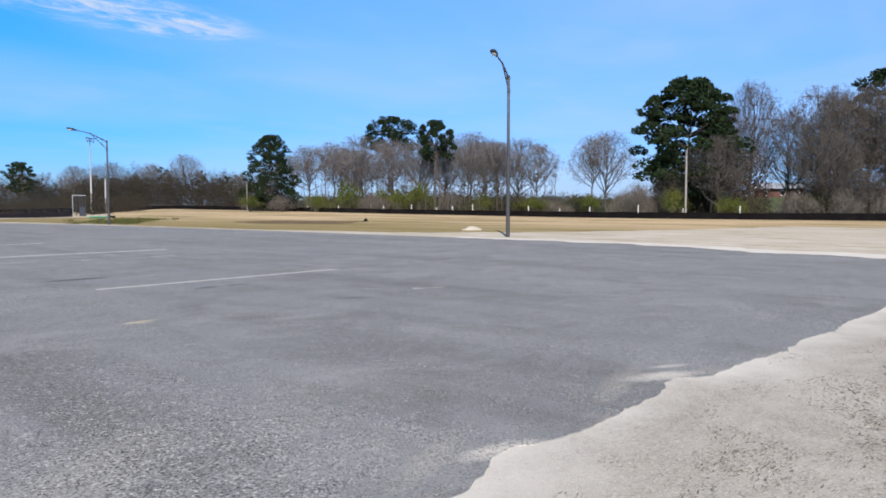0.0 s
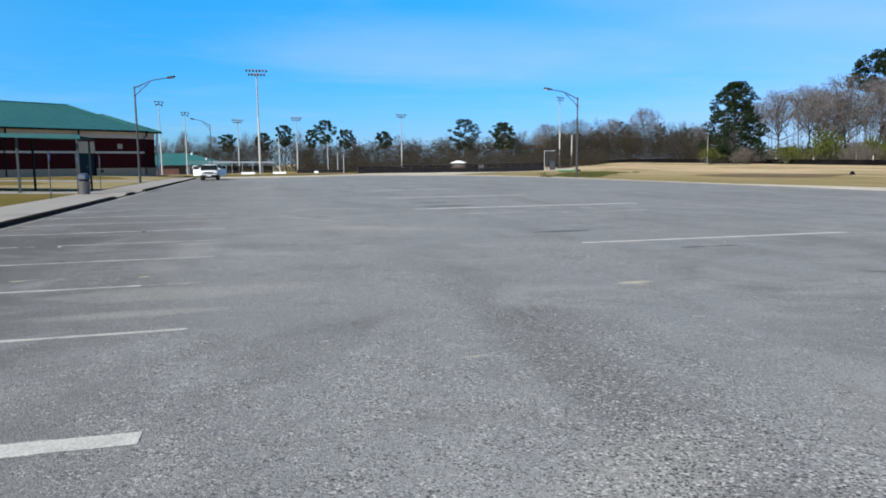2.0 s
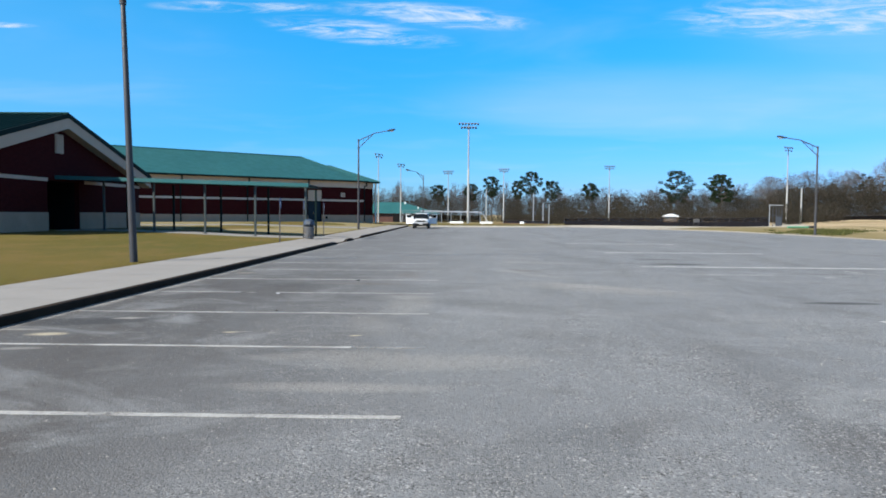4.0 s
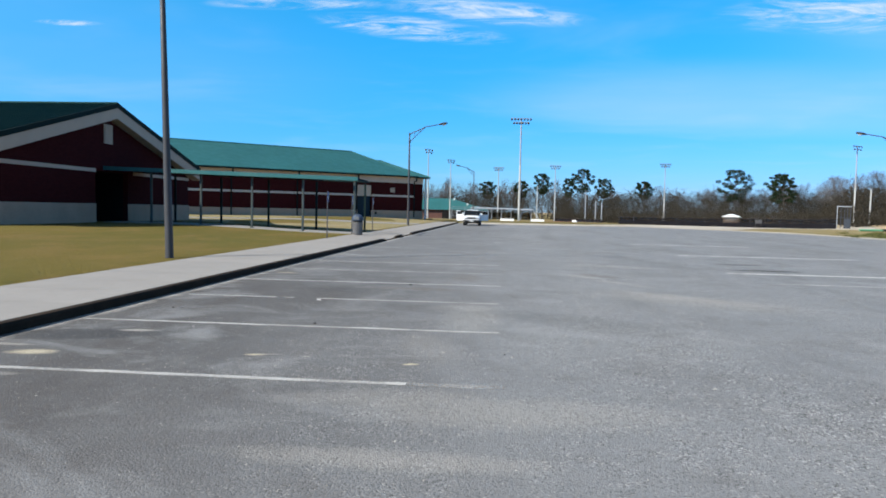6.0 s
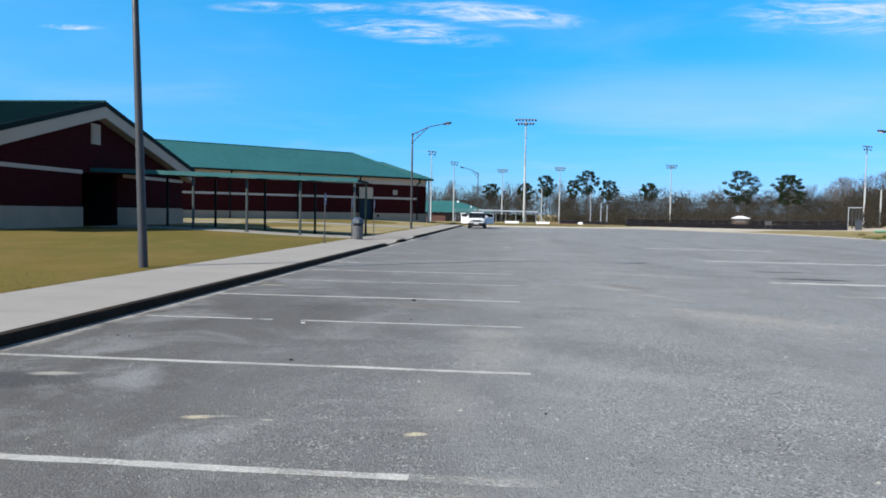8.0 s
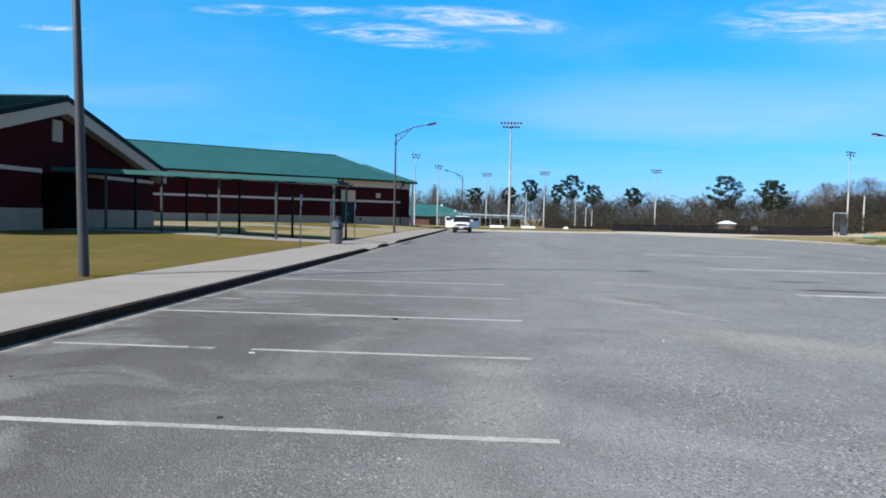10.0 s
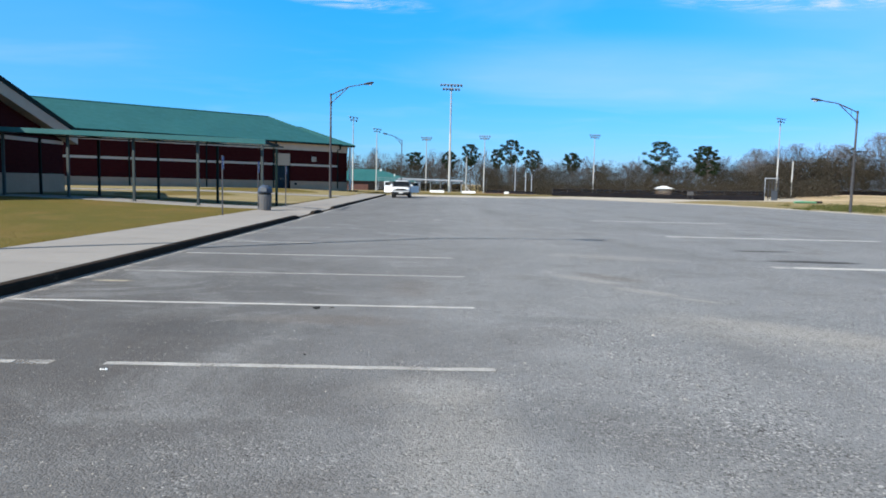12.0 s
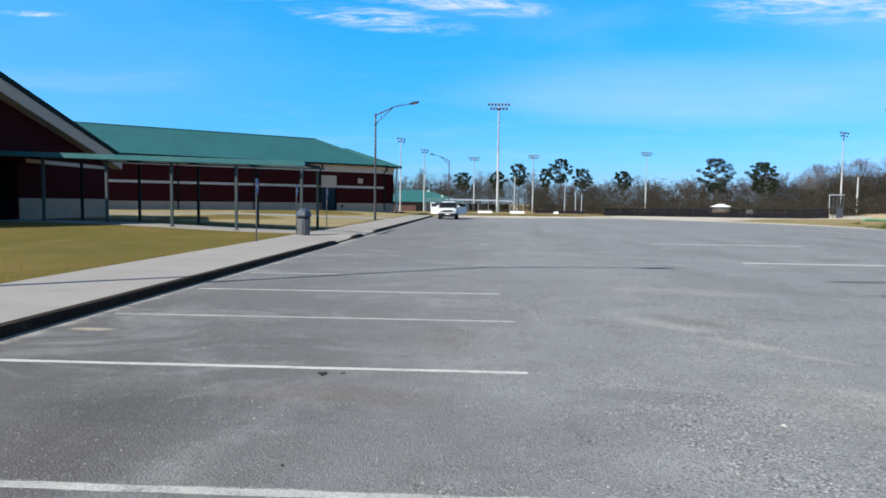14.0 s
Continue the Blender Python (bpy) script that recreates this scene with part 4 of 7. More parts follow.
# ---------------------------------------------------------------- long building with the hipped roof
def long_building():
    ob = thing("long_building", pose(-11.0, 95.9, 0.38, 0, 0, 39.6), "long dark red brick school hall with a green hipped metal roof", "building")
    x0, w, wall_h, ex, ey = -70.0, 15.7, 5.6, -2.1, 1.2
    g = Geo().box(x0, -10.95, 0, 0.3, 0, wall_h).box(-8.9, ex, 0, 0.3, 0, wall_h).box(-10.95, -8.9, 0, 0.3, 4.25, wall_h)
    g.box(ex - 0.3, ex, 0.3, ey, 0, wall_h).box(ex - 0.3, 0, ey, ey + 0.3, 0, wall_h).box(-0.3, 0, ey + 0.3, w - ey, 0, wall_h).box(x0, -0.3, w - 0.3, w, 0, wall_h)
    part("wall", g, BRICK, ob, "dark red brick wall")
    g = Geo().box(x0, -10.95, -0.05, 0, -0.4, 0.95).box(-8.9, ex + 0.05, -0.05, 0, -0.4, 0.95).box(ex, ex + 0.05, 0, ey - 0.05, -0.4, 0.95).box(ex, 0.05, ey - 0.05, ey, -0.4, 0.95).box(0, 0.05, ey, w - ey, -0.4, 0.95)
    part("wall_base", g, BLOCK, ob, "pale painted block base course")
    g = Geo().box(x0, -10.95, -0.04, 0, 2.80, 3.06).box(-8.9, ex, -0.04, 0, 2.80, 3.06)
    part("stripe", g, TRIM, ob, "cream band in the brickwork")
    g = Geo().box(x0, ex + 0.06, -0.07, 0, 4.72, 5.52).box(ex, ex + 0.06, 0, ey - 0.07, 4.72, 5.52).box(ex, 0.06, ey - 0.07, ey, 4.72, 5.52).box(0, 0.06, ey, w - ey, 4.72, 5.52)
    part("frieze", g, TRIM, ob, "wide cream frieze under the eaves")
    part("soffit", Geo().box(x0, ex + 0.1, -0.65, 0, 5.52, 5.58).box(ex, 0.65, ey - 0.6, ey, 5.52, 5.58).box(0, 0.65, ey, w - ey, 5.52, 5.58), TRIM, ob)
    part("gutter", Geo().box(x0, ex + 0.14, -0.78, -0.62, 5.5, 5.7).box(ex + 0.0, ex + 0.14, -0.62, ey - 0.7, 5.5, 5.7).box(ex + 0.14, 0.78, ey - 0.78, ey - 0.62, 5.5, 5.7).box(0.62, 0.78, ey - 0.62, w - ey, 5.5, 5.7), GUTTER, ob, "dark green gutter")
    ym = w / 2
    g = Geo()
    a, b, c, d, r0, r1 = (x0, -0.75, 5.72), (ex + 0.1, -0.75, 5.72), (ex + 0.1, w + 0.75, 5.72), (x0, w + 0.75, 5.72), (x0, ym, 9.22), (-7.9, ym, 9.22)
    g.add([a, b, c, d, r0, r1, *[(p[0], p[1], 5.6) for p in (a, b, c, d)]], [(0, 1, 5, 4), (1, 2, 5), (2, 3, 4, 5), (3, 0, 4), (0, 6, 7, 1), (1, 7, 8, 2), (2, 8, 9, 3), (3, 9, 6, 0), (9, 8, 7, 6)])
    g.tube(r0, r1, 0.1, n=6).tube(r1, b, 0.09, n=6)
    part("roof", g, ROOF, ob, "green standing-seam metal roof")
    g = Geo()
    a, b, c, d, r0, r1 = (-9, ey - 0.75, 5.70), (0.76, ey - 0.75, 5.70), (0.76, w - ey + 0.75, 5.70), (-9, w - ey + 0.75, 5.70), (-9, ym, 8.16), (-3.0, ym, 8.16)
    g.add([a, b, c, d, r0, r1], [(0, 1, 5, 4), (1, 2, 5), (2, 3, 4, 5), (3, 0, 4), (3, 2, 1, 0)])
    g.tube(r1, b, 0.08, n=6).tube((-6, ym, 8.16), r1, 0.09, n=6)
    part("end_roof", g, ROOF, ob, "lower green hipped roof over the end bay")
    for x in (-2.2, -10.9 - 0.25, -19.4, -27.7, -36.0, -44.4, -52.8):
        g = Geo().box(x - 0.06, x + 0.06, -0.14, -0.03, 0.1, 5.0).box(x - 0.06, x + 0.06, -0.66, -0.05, 4.95, 5.06).box(x - 0.09, x + 0.09, -0.72, -0.58, 5.0, 5.5)
        part("downspout", g, GUTTER, ob)
    part("corner_post", Geo().tube((0.3, ey - 0.3, -0.3), (0.3, ey - 0.3, 5.5), 0.14, n=12), WHITE, ob, "white round post at the corner", True)
    door = part("door", Geo().box(-10.9, -9.94, 0.24, 0.30, 0, 2.78).box(-9.91, -8.95, 0.24, 0.30, 0, 2.78), DOORBLUE, ob, "dark teal double door")
    for x in (-10.05, -9.8):
        part("door_handle", Geo().box(x - 0.02, x + 0.02, 0.17, 0.24, 1.0, 1.3), CHROME, door)
    part("door_frame", Geo().box(-10.95, -8.9, 0.305, 0.40, 0, 2.79), GUTTER, ob, "dark metal door frame")
    part("door_panel", Geo().box(-10.95, -8.9, 0.05, 0.2, 2.8, 4.25), VERGE, ob, "grey-beige panel over the door")
    part("outlet_box", Geo().box(-8.35, -8.1, -0.18, -0.05, 0.45, 0.75), SHADOWDOOR, ob, "small dark outlet box on the base course", bevel=0.01)
    part("splash_block", Geo().box(0.0, 1.3, ey - 0.75, ey - 0.1, -0.42, -0.12), RUBBER, ob, "dark block at the foot of the white post", bevel=0.04)
    g = Geo().box(-5.95, -5.3, -0.06, 0, 3.4, 4.0)
    vent = part("wall_vent", g, TRIM, ob, "cream square wall vent")
    for k in range(5):
        part("louvre", Geo().box(-5.9, -5.35, -0.09, -0.07, 3.46 + k * 0.105, 3.52 + k * 0.105), BLOCK, vent)
    return ob


long_building()


def low_building():
    ob = thing("low_building", pose(-24, 196, -0.95), "low brick building with a green hipped roof beyond the field", "building")
    part("wall", Geo().box(0, 17, 0, 0.3, 0, 2.6).box(0, 0.3, 0.3, 12, 0, 2.6).box(16.7, 17, 0.3, 12, 0, 2.6).box(0.3, 16.7, 11.7, 12, 0, 2.6), HOUSEBRICK, ob, "red brick wall")
    g = Geo()
    e, r = 2.65, 5.9
    a, b, c, d = (-0.8, -0.8, e), (19.5, -0.8, e), (19.5, 12.8, e), (-0.8, 12.8, e)
    r0, r1 = (0.2, 6, r), (8.5, 6, r)
    g.add([a, b, c, d, r0, r1], [(0, 1, 5, 4), (1, 2, 5), (2, 3, 4, 5), (3, 0, 4), (3, 2, 1, 0)])
    part("roof", g, ROOF, ob, "green metal roof")
    # near-black box added in place of a shaded opening in the wall
    part("screen_wall", Geo().box(6.3, 14.5, -1.6, -1.3, 0, 2.5), SHADOWDOOR, ob, "near-black box standing in for a dark opening in the brickwork")
    part("roof_vent", Geo().box(9, 9.4, 5, 5.4, 5.3, 6.0), WHITE, ob)
    part("roof_vent", Geo().box(13, 13.3, 2, 2.3, 3.9, 4.6), WHITE, ob)
    return ob


low_building()


# ---------------------------------------------------------------- covered walkway
def covered_walkway():
    ob = thing("covered_walkway", pose(0, 0, 0), "covered walkway with green metal roof on slim steel posts", "walkway")
    front, rear = (-8.4, -11.35, -14.3, -17.3, -20.25), (-8.6, -11.65, -14.7, -17.75, -20.75)
    top = lambda x: 3.0 + 0.025 * (-8.4 - x)
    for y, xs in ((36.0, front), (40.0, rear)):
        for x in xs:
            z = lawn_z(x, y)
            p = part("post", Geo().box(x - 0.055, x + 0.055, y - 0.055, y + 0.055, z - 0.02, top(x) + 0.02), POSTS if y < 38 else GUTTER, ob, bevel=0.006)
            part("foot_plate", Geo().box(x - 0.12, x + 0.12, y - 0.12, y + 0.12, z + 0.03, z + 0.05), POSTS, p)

    def bar(x0, x1, y0, y1, z0, z1):
        """A bar along x that follows the roof's slope."""
        return Geo().loft([[(x, y0, top(x) + z0), (x, y1, top(x) + z0), (x, y1, top(x) + z1), (x, y0, top(x) + z1)] for x in (x0, x1)])

    for y, z0 in ((36.0, 0.04), (40.0, 0.09)):
        part("beam", bar(-22.8, -8.25, y - 0.06, y + 0.06, z0, 0.15), GUTTER, ob, bevel=0.006)
    for x in front:
        part("rafter", Geo().box(x - 0.04, x + 0.04, 36.06, 39.94, top(x) + 0.08, top(x) + 0.14), GUTTER, ob)
    n = 74
    rings = []
    for k in range(n + 1):
        x = -22.85 + k * (11.5 / n)
        h = top(x) + (0.04 if k % 3 == 0 else 0.0)
        rings.append([(x, 35.55, 0.17 + h), (x, 40.45, 0.24 + h), (x, 40.45, 0.20 + h), (x, 35.55, 0.13 + h)])
    part("roof", Geo().loft(rings), ROOF, ob, "flat green ribbed metal roof")
    part("fascia", bar(-22.85, -8.13, 35.48, 35.55, 0.03, 0.25), ROOF, ob, "green edge flashing")
    part("fascia", bar(-22.85, -11.35, 40.45, 40.52, 0.20, 0.32), ROOF, ob, "green edge flashing")
    part("end_beam", Geo().box(-8.55, -8.47, 35.55, 40.06, top(-8.5) + 0.15, top(-8.5) + 0.24), GUTTER, ob, "dark end beam")
    return ob


covered_walkway()
wpath = thing("walkway_path", pose(0, 0, 0), "pale concrete path under the covered walkway", "path", kind="structure")
for k in range(9):
    a = -22.8 + k * 1.6
    za, zb = lawn_z(a, 38) + 0.03, lawn_z(a + 1.59, 38) + 0.03
    part("slab", Geo().slab([(a, 35.4, za), (a + 1.59, 35.4, zb), (a + 1.59, 38.1, zb), (a, 38.1, za)], 0.12), CONCRETE, wpath)
bpath = thing("hall_path", pose(0, 0, 0), "pale concrete path crossing the lawn", "path", kind="structure")
for k in range(24):
    a = Vector((-8.2, 66.2, 0)).lerp(Vector((-42, 47.0, 0)), k / 24)
    b = Vector((-8.2, 66.2, 0)).lerp(Vector((-42, 47.0, 0)), (k + 0.985) / 24)
    s = Vector((-0.5, 0.87, 0)) * 2.0
    pts = [(p.x, p.y, lawn_z(p.x, p.y) + 0.035) for p in (b - s, a - s, a + s, b + s)]
    part("slab", Geo().slab(pts, 0.1), CONCRETE, bpath)


# ---------------------------------------------------------------- signs and bin
def sign(x, y, height, plate, label):
    ob = thing("parking_sign", pose(x, y, lawn_z(x, y)), label, "sign", "signs by the pavement")
    part("post", Geo().box(-0.022, 0.022, -0.018, 0.018, -0.05, height), BRONZE, ob)
    if plate:
        face = part("plate", Geo().box(-0.004, 0.004, -0.15, 0.15, height - 0.48, height - 0.02, pose(0.03, 0, 0, 0, 0, 4)), SIGNBLUE, ob, "blue sign plate", bevel=0.002)
        part("panel", Geo().box(0.006, 0.010, -0.06, 0.06, height - 0.32, height - 0.20, pose(0.03, 0, 0, 0, 0, 4)), WHITE, face, "white symbol field")
    return ob


sign(-7.95, 28.2, 2.15, True, "blue parking sign on a steel post in the lawn edge")
sign(-8.0, 33.6, 2.1, True, "blue parking sign on a steel post beside the bin")
sign(-7.9, 38.9, 2.1, True, "blue parking sign on a steel post past the walkway")


def litter_bin():
    ob = thing("litter_bin", pose(-7.65, 33.4, 0.12), "round grey litter bin with a domed blue-grey lid on the pavement", "bin")
    part("body", Geo().lathe([(0.22, 0), (0.235, 0.03), (0.275, 0.60), (0.29, 0.63), (0.29, 0.66)], 20), BINBODY, ob, "grey-beige ribbed body", True)
    for k in range(16):
        a = k * math.pi / 8
        co, si = math.cos(a), math.sin(a)
        part("rib", Geo().tube((0.238 * co, 0.238 * si, 0.05), (0.276 * co, 0.276 * si, 0.58), 0.012, n=6), BINBODY, ob)
    part("neck", Geo().lathe([(0.27, 0.655), (0.255, 0.67), (0.255, 0.74), (0.27, 0.75)], 20), RUBBER, ob, "dark open neck under the lid", True)
    lid = part("lid", Geo().lathe([(0.305, 0.745), (0.315, 0.76), (0.31, 0.82), (0.285, 0.93), (0.215, 1.03), (0.11, 1.08), (0.02, 1.09)], 20), BINLID, ob, "blue-grey domed lid", True)
    part("flap", Geo().loft([[(-0.14, y, 0.80), (0.14, y, 0.80), (0.11, y + 0.05, 0.96), (-0.11, y + 0.05, 0.96)] for y in (-0.325, -0.24)]), BIN, lid, "dark swing flap")
    return ob


litter_bin()


# ---------------------------------------------------------------- white car with open doors
def white_car():
    ob = thing("white_car", pose(-3.4, 71.2, 0), "white estate car parked facing us with both front doors open", "car")

    def ring(y, hw, z0, z1, crown=0.07):
        return [(-hw * 0.92, y, z0), (hw * 0.92, y, z0), (hw, y, z0 + 0.16), (hw, y, z1 - 0.20), (hw * 0.94, y, z1 - crown), (hw * 0.70, y, z1), (-hw * 0.70, y, z1), (-hw * 0.94, y, z1 - crown), (-hw, y, z1 - 0.20), (-hw, y, z0 + 0.16)]

    w = 0.86
    body = Geo().loft([ring(-2.26, 0.74, 0.56, 0.88), ring(-2.18, 0.83, 0.50, 0.94), ring(-1.85, w, 0.46, 0.98), ring(-1.05, w, 0.42, 1.03), ring(-0.7, w, 0.36, 1.06), ring(1.7, w, 0.36, 1.07), ring(2.15, 0.84, 0.42, 1.06), ring(2.28, 0.78, 0.5, 1.02)])
    part("body", body, CARWHITE, ob, "white painted body", True, 0.02)

    def cab(y0, y1, hw, z):
        return [(-hw, y0, 1.02), (hw, y0, 1.02), (hw * 0.84, y1, z - 0.05), (hw * 0.74, y1, z), (-hw * 0.74, y1, z), (-hw * 0.84, y1, z - 0.05)]

    g = Geo().loft([cab(-0.98, -0.92, 0.82, 1.14), cab(-0.72, -0.30, 0.82, 1.57), cab(0.4, 0.4, 0.83, 1.63), cab(1.7, 1.65, 0.83, 1.61), cab(2.22, 1.98, 0.80, 1.54)])
    part("cabin", g, CARWHITE, ob, smooth=True)
    glass = [(-0.79, -1.11, 1.05), (0.79, -1.11, 1.05), (0.70, -0.46, 1.545), (-0.70, -0.46, 1.545)]
    part("windscreen", Geo().add([*glass, *[(x, y + 0.08, z - 0.02) for x, y, z in glass]], [(0, 1, 2, 3), (7, 6, 5, 4), (0, 4, 5, 1), (3, 2, 6, 7), (1, 5, 6, 2), (0, 3, 7, 4)]), GLASSY, ob, "dark windscreen")
    part("bonnet", Geo().loft([[(-0.62, y, z), (0.62, y, z), (0.56, y, z + 0.03), (-0.56, y, z + 0.03)] for y, z in ((-2.12, 0.935), (-1.6, 0.99), (-1.08, 1.025))]), CARWHITE, ob, smooth=True)
    part("wiper", Geo().tube((-0.5, -1.13, 1.07), (0.1, -1.08, 1.12), 0.012, n=5).tube((0.1, -1.13, 1.07), (0.6, -1.08, 1.12), 0.012, n=5), RUBBER, ob)
    for s in (-1, 1):
        side = [(s * 0.83, -0.35, 1.10), (s * 0.83, 1.6, 1.10), (s * 0.715, 1.5, 1.51), (s * 0.715, -0.1, 1.51)]
        part("side_window", Geo().add([*side, *[(x + s * 0.02, y, z) for x, y, z in side]], [(4, 5, 6, 7), (3, 2, 1, 0), (0, 1, 5, 4), (2, 3, 7, 6)]), GLASSY, ob)
        part("headlight", Geo().loft([[(s * 0.46, -2.20, 0.74), (s * 0.74, -2.16, 0.76), (s * 0.78, -2.12, 0.90), (s * 0.48, -2.18, 0.90)], [(s * 0.47, -2.29, 0.75), (s * 0.73, -2.25, 0.77), (s * 0.76, -2.20, 0.89), (s * 0.49, -2.26, 0.89)]]), LENS, ob, "clear headlight")
        part("mirror", Geo().box(s * 0.95 - 0.11, s * 0.95 + 0.11, -0.80, -0.66, 1.10, 1.26), CARWHITE, ob, bevel=0.03)
        part("roof_rail", Geo().tube((s * 0.58, -0.2, 1.68), (s * 0.58, 1.6, 1.67), 0.02).tube((s * 0.58, -0.1, 1.56), (s * 0.58, -0.1, 1.68), 0.02).tube((s * 0.58, 1.5, 1.55), (s * 0.58, 1.5, 1.67), 0.02), BIN, ob)
        hinge = pose(s * 0.88, -0.72, 0, 0, 0, (48 if s < 0 else -46))
        inner, outer = (0.0, 0.08) if s < 0 else (-0.08, 0.0)
        g = Geo().box(inner, outer, 0, 1.08, 0.48, 1.12, hinge)
        g.box(-0.025, 0.025, 0, 0.07, 1.12, 1.22, hinge).box(-0.025, 0.025, 1.0, 1.08, 1.12, 1.52, hinge).box(-0.025, 0.025, 0.42, 1.0, 1.46, 1.52, hinge)
        door = part("door", g, CARWHITE, ob, "open front door", bevel=0.015)
        pane = [(0, 0.07, 1.12), (0, 1.0, 1.12), (0, 1.0, 1.46), (0, 0.42, 1.46), (0, 0.07, 1.22)]
        pts = [tuple(hinge @ Vector((d, y, z))) for d in (-0.006, 0.006) for _, y, z in pane]
        part("window", Geo().add(pts, [(0, 1, 2, 3, 4), (9, 8, 7, 6, 5), (0, 5, 6, 1), (1, 6, 7, 2), (2, 7, 8, 3), (3, 8, 9, 4), (4, 9, 5, 0)]), CLEAR, door)
        part("door_handle", Geo().box(-s * 0.085 - 0.015, -s * 0.085 + 0.015, 0.82, 1.0, 0.98, 1.03, hinge), CARWHITE, door)
        for y in (-1.42, 1.45):
            x = s * 0.74
            wheel = part("wheel", Geo().tube((x - 0.13, y, 0.36), (x + 0.13, y, 0.36), 0.36, n=22), RUBBER, ob, "black tyre", True)
            part("rim", Geo().tube((x + s * 0.11, y, 0.36), (x + s * 0.142, y, 0.36), 0.21, 0.17, n=18), STEEL, wheel)
    part("roof_bar", Geo().tube((-0.6, 0.1, 1.70), (0.6, 0.1, 1.70), 0.02).tube((-0.6, 1.2, 1.70), (0.6, 1.2, 1.70), 0.02), BIN, ob)
    part("bumper", Geo().loft([[(-0.80, y, 0.38), (0.80, y, 0.38), (0.82, y, 0.58), (-0.82, y, 0.58)] for y in (-2.10, -2.30)] + [[(-0.70, -2.36, 0.41), (0.70, -2.36, 0.41), (0.72, -2.36, 0.55), (-0.72, -2.36, 0.55)]]), RUBBER, ob, "dark front bumper", bevel=0.03)
    part("grille", Geo().box(-0.44, 0.44, -2.31, -2.2, 0.75, 0.86), RUBBER, ob, "dark grille", bevel=0.01)
    part("plate", Geo().box(-0.2, 0.2, -2.385, -2.355, 0.43, 0.53), WHITE, ob, "plain white plate")
    part("underbody", Geo().box(-0.72, 0.72, -1.9, 1.9, 0.24, 0.42), RUBBER, ob)
    return ob


white_car()


# ---------------------------------------------------------------- floodlight towers
def tower(x, y, height, lamps, split, turn, big):
    z = ground_z(x, y)
    ob = thing("floodlight_tower", pose(x, y, z, 0, 0, turn), "tall pale pole with rows of sports floodlights" if big else "distant pale floodlight pole of the sports field", "floodlight", "floodlights round the field")
    r = 0.21 if big else 0.17
    part("lower_pole", Geo().lathe([(r, 0), (r * 0.72, height * split), (r * 0.62, height * split + 0.05)], 12), WHITEPOLE, ob, "pale concrete lower pole", True)
    part("upper_pole", Geo().lathe([(r * 0.70, height * split), (r * 0.50, height)], 10), GREYPOLE, ob, "slim upper pole", True)
    wide = 3.6 if big else 2.8
    rows = (0.0, -0.66) if big else (0.0, -0.56)
    for row, dz in enumerate(rows):
        half = wide / 2 * (1 if row == 0 else 0.78)
        part("crossarm", Geo().box(-half, half, -0.06, 0.06, height + dz - 0.06, height + dz + 0.06), STEEL, ob)
        n = lamps if row == 0 else lamps - 1
        for k in range(n):
            cx_ = -half + 0.15 + k * (2 * half - 0.3) / (n - 1)
            m = pose(cx_, -0.15, height + dz - 0.16, 60, 0, 0)
            g = Geo()
            g.lathe([(0.05, 0.17), (0.10, 0.09), (0.19, -0.06), (0.2, -0.10)], 10)
            g.v = [tuple(m @ Vector(p)) for p in g.v]
            part("floodlight", g, LAMPGREY, ob, smooth=True)
    return ob


tower(2.35, 122, 17.8, 7, 0.55, 3, True)
tower(79, 166, 18.1, 4, 0.5, 36, True)
tower(-17.2, 153, 15.2, 3, 0.5, 60, False)
tower(-14.3, 179, 15.3, 3, 0.6, 55, False)
tower(-2.2, 194, 14.6, 5, 0.5, 0, False)
tower(13, 189, 15.0, 5, 0.55, 0, False)
tower(40.8, 185, 15.6, 5, 0.5, 5, False)


def plain_pole(x, y, height, r, mat, label):
    ob = thing("utility_pole", pose(x, y, ground_z(x, y) - 0.05), label, "pole")
    part("pole", Geo().lathe([(r, 0), (r * 0.72, height), (r * 0.4, height + 0.03)], 10), mat, ob, smooth=True)
    return ob


for x, y, hh, r, mat, lab in ((81.5, 164, 8.2, 0.2, WHITEPOLE, "short pale pole beside the floodlight"), (96.9, 28.0, 10.0, 0.15, GREYWOOD, "weathered timber utility pole by the wood"),
                              (82, 107.5, 5.6, 0.08, GREYWOOD, "grey timber pole at the fence line"), (22, 174, 5.6, 0.13, GREYPOLE, "grey pole at the woods' edge"), (24, 178, 5.2, 0.12, GREYPOLE, "grey pole at the woods' edge"), (20.4, 182, 8.5, 0.12, GREYPOLE, "slim grey pole before the pines"),
                              (8, 182, 9.2, 0.14, WHITEPOLE, "pale pole behind the ball field")):
    plain_pole(x, y, hh, r, mat, lab)


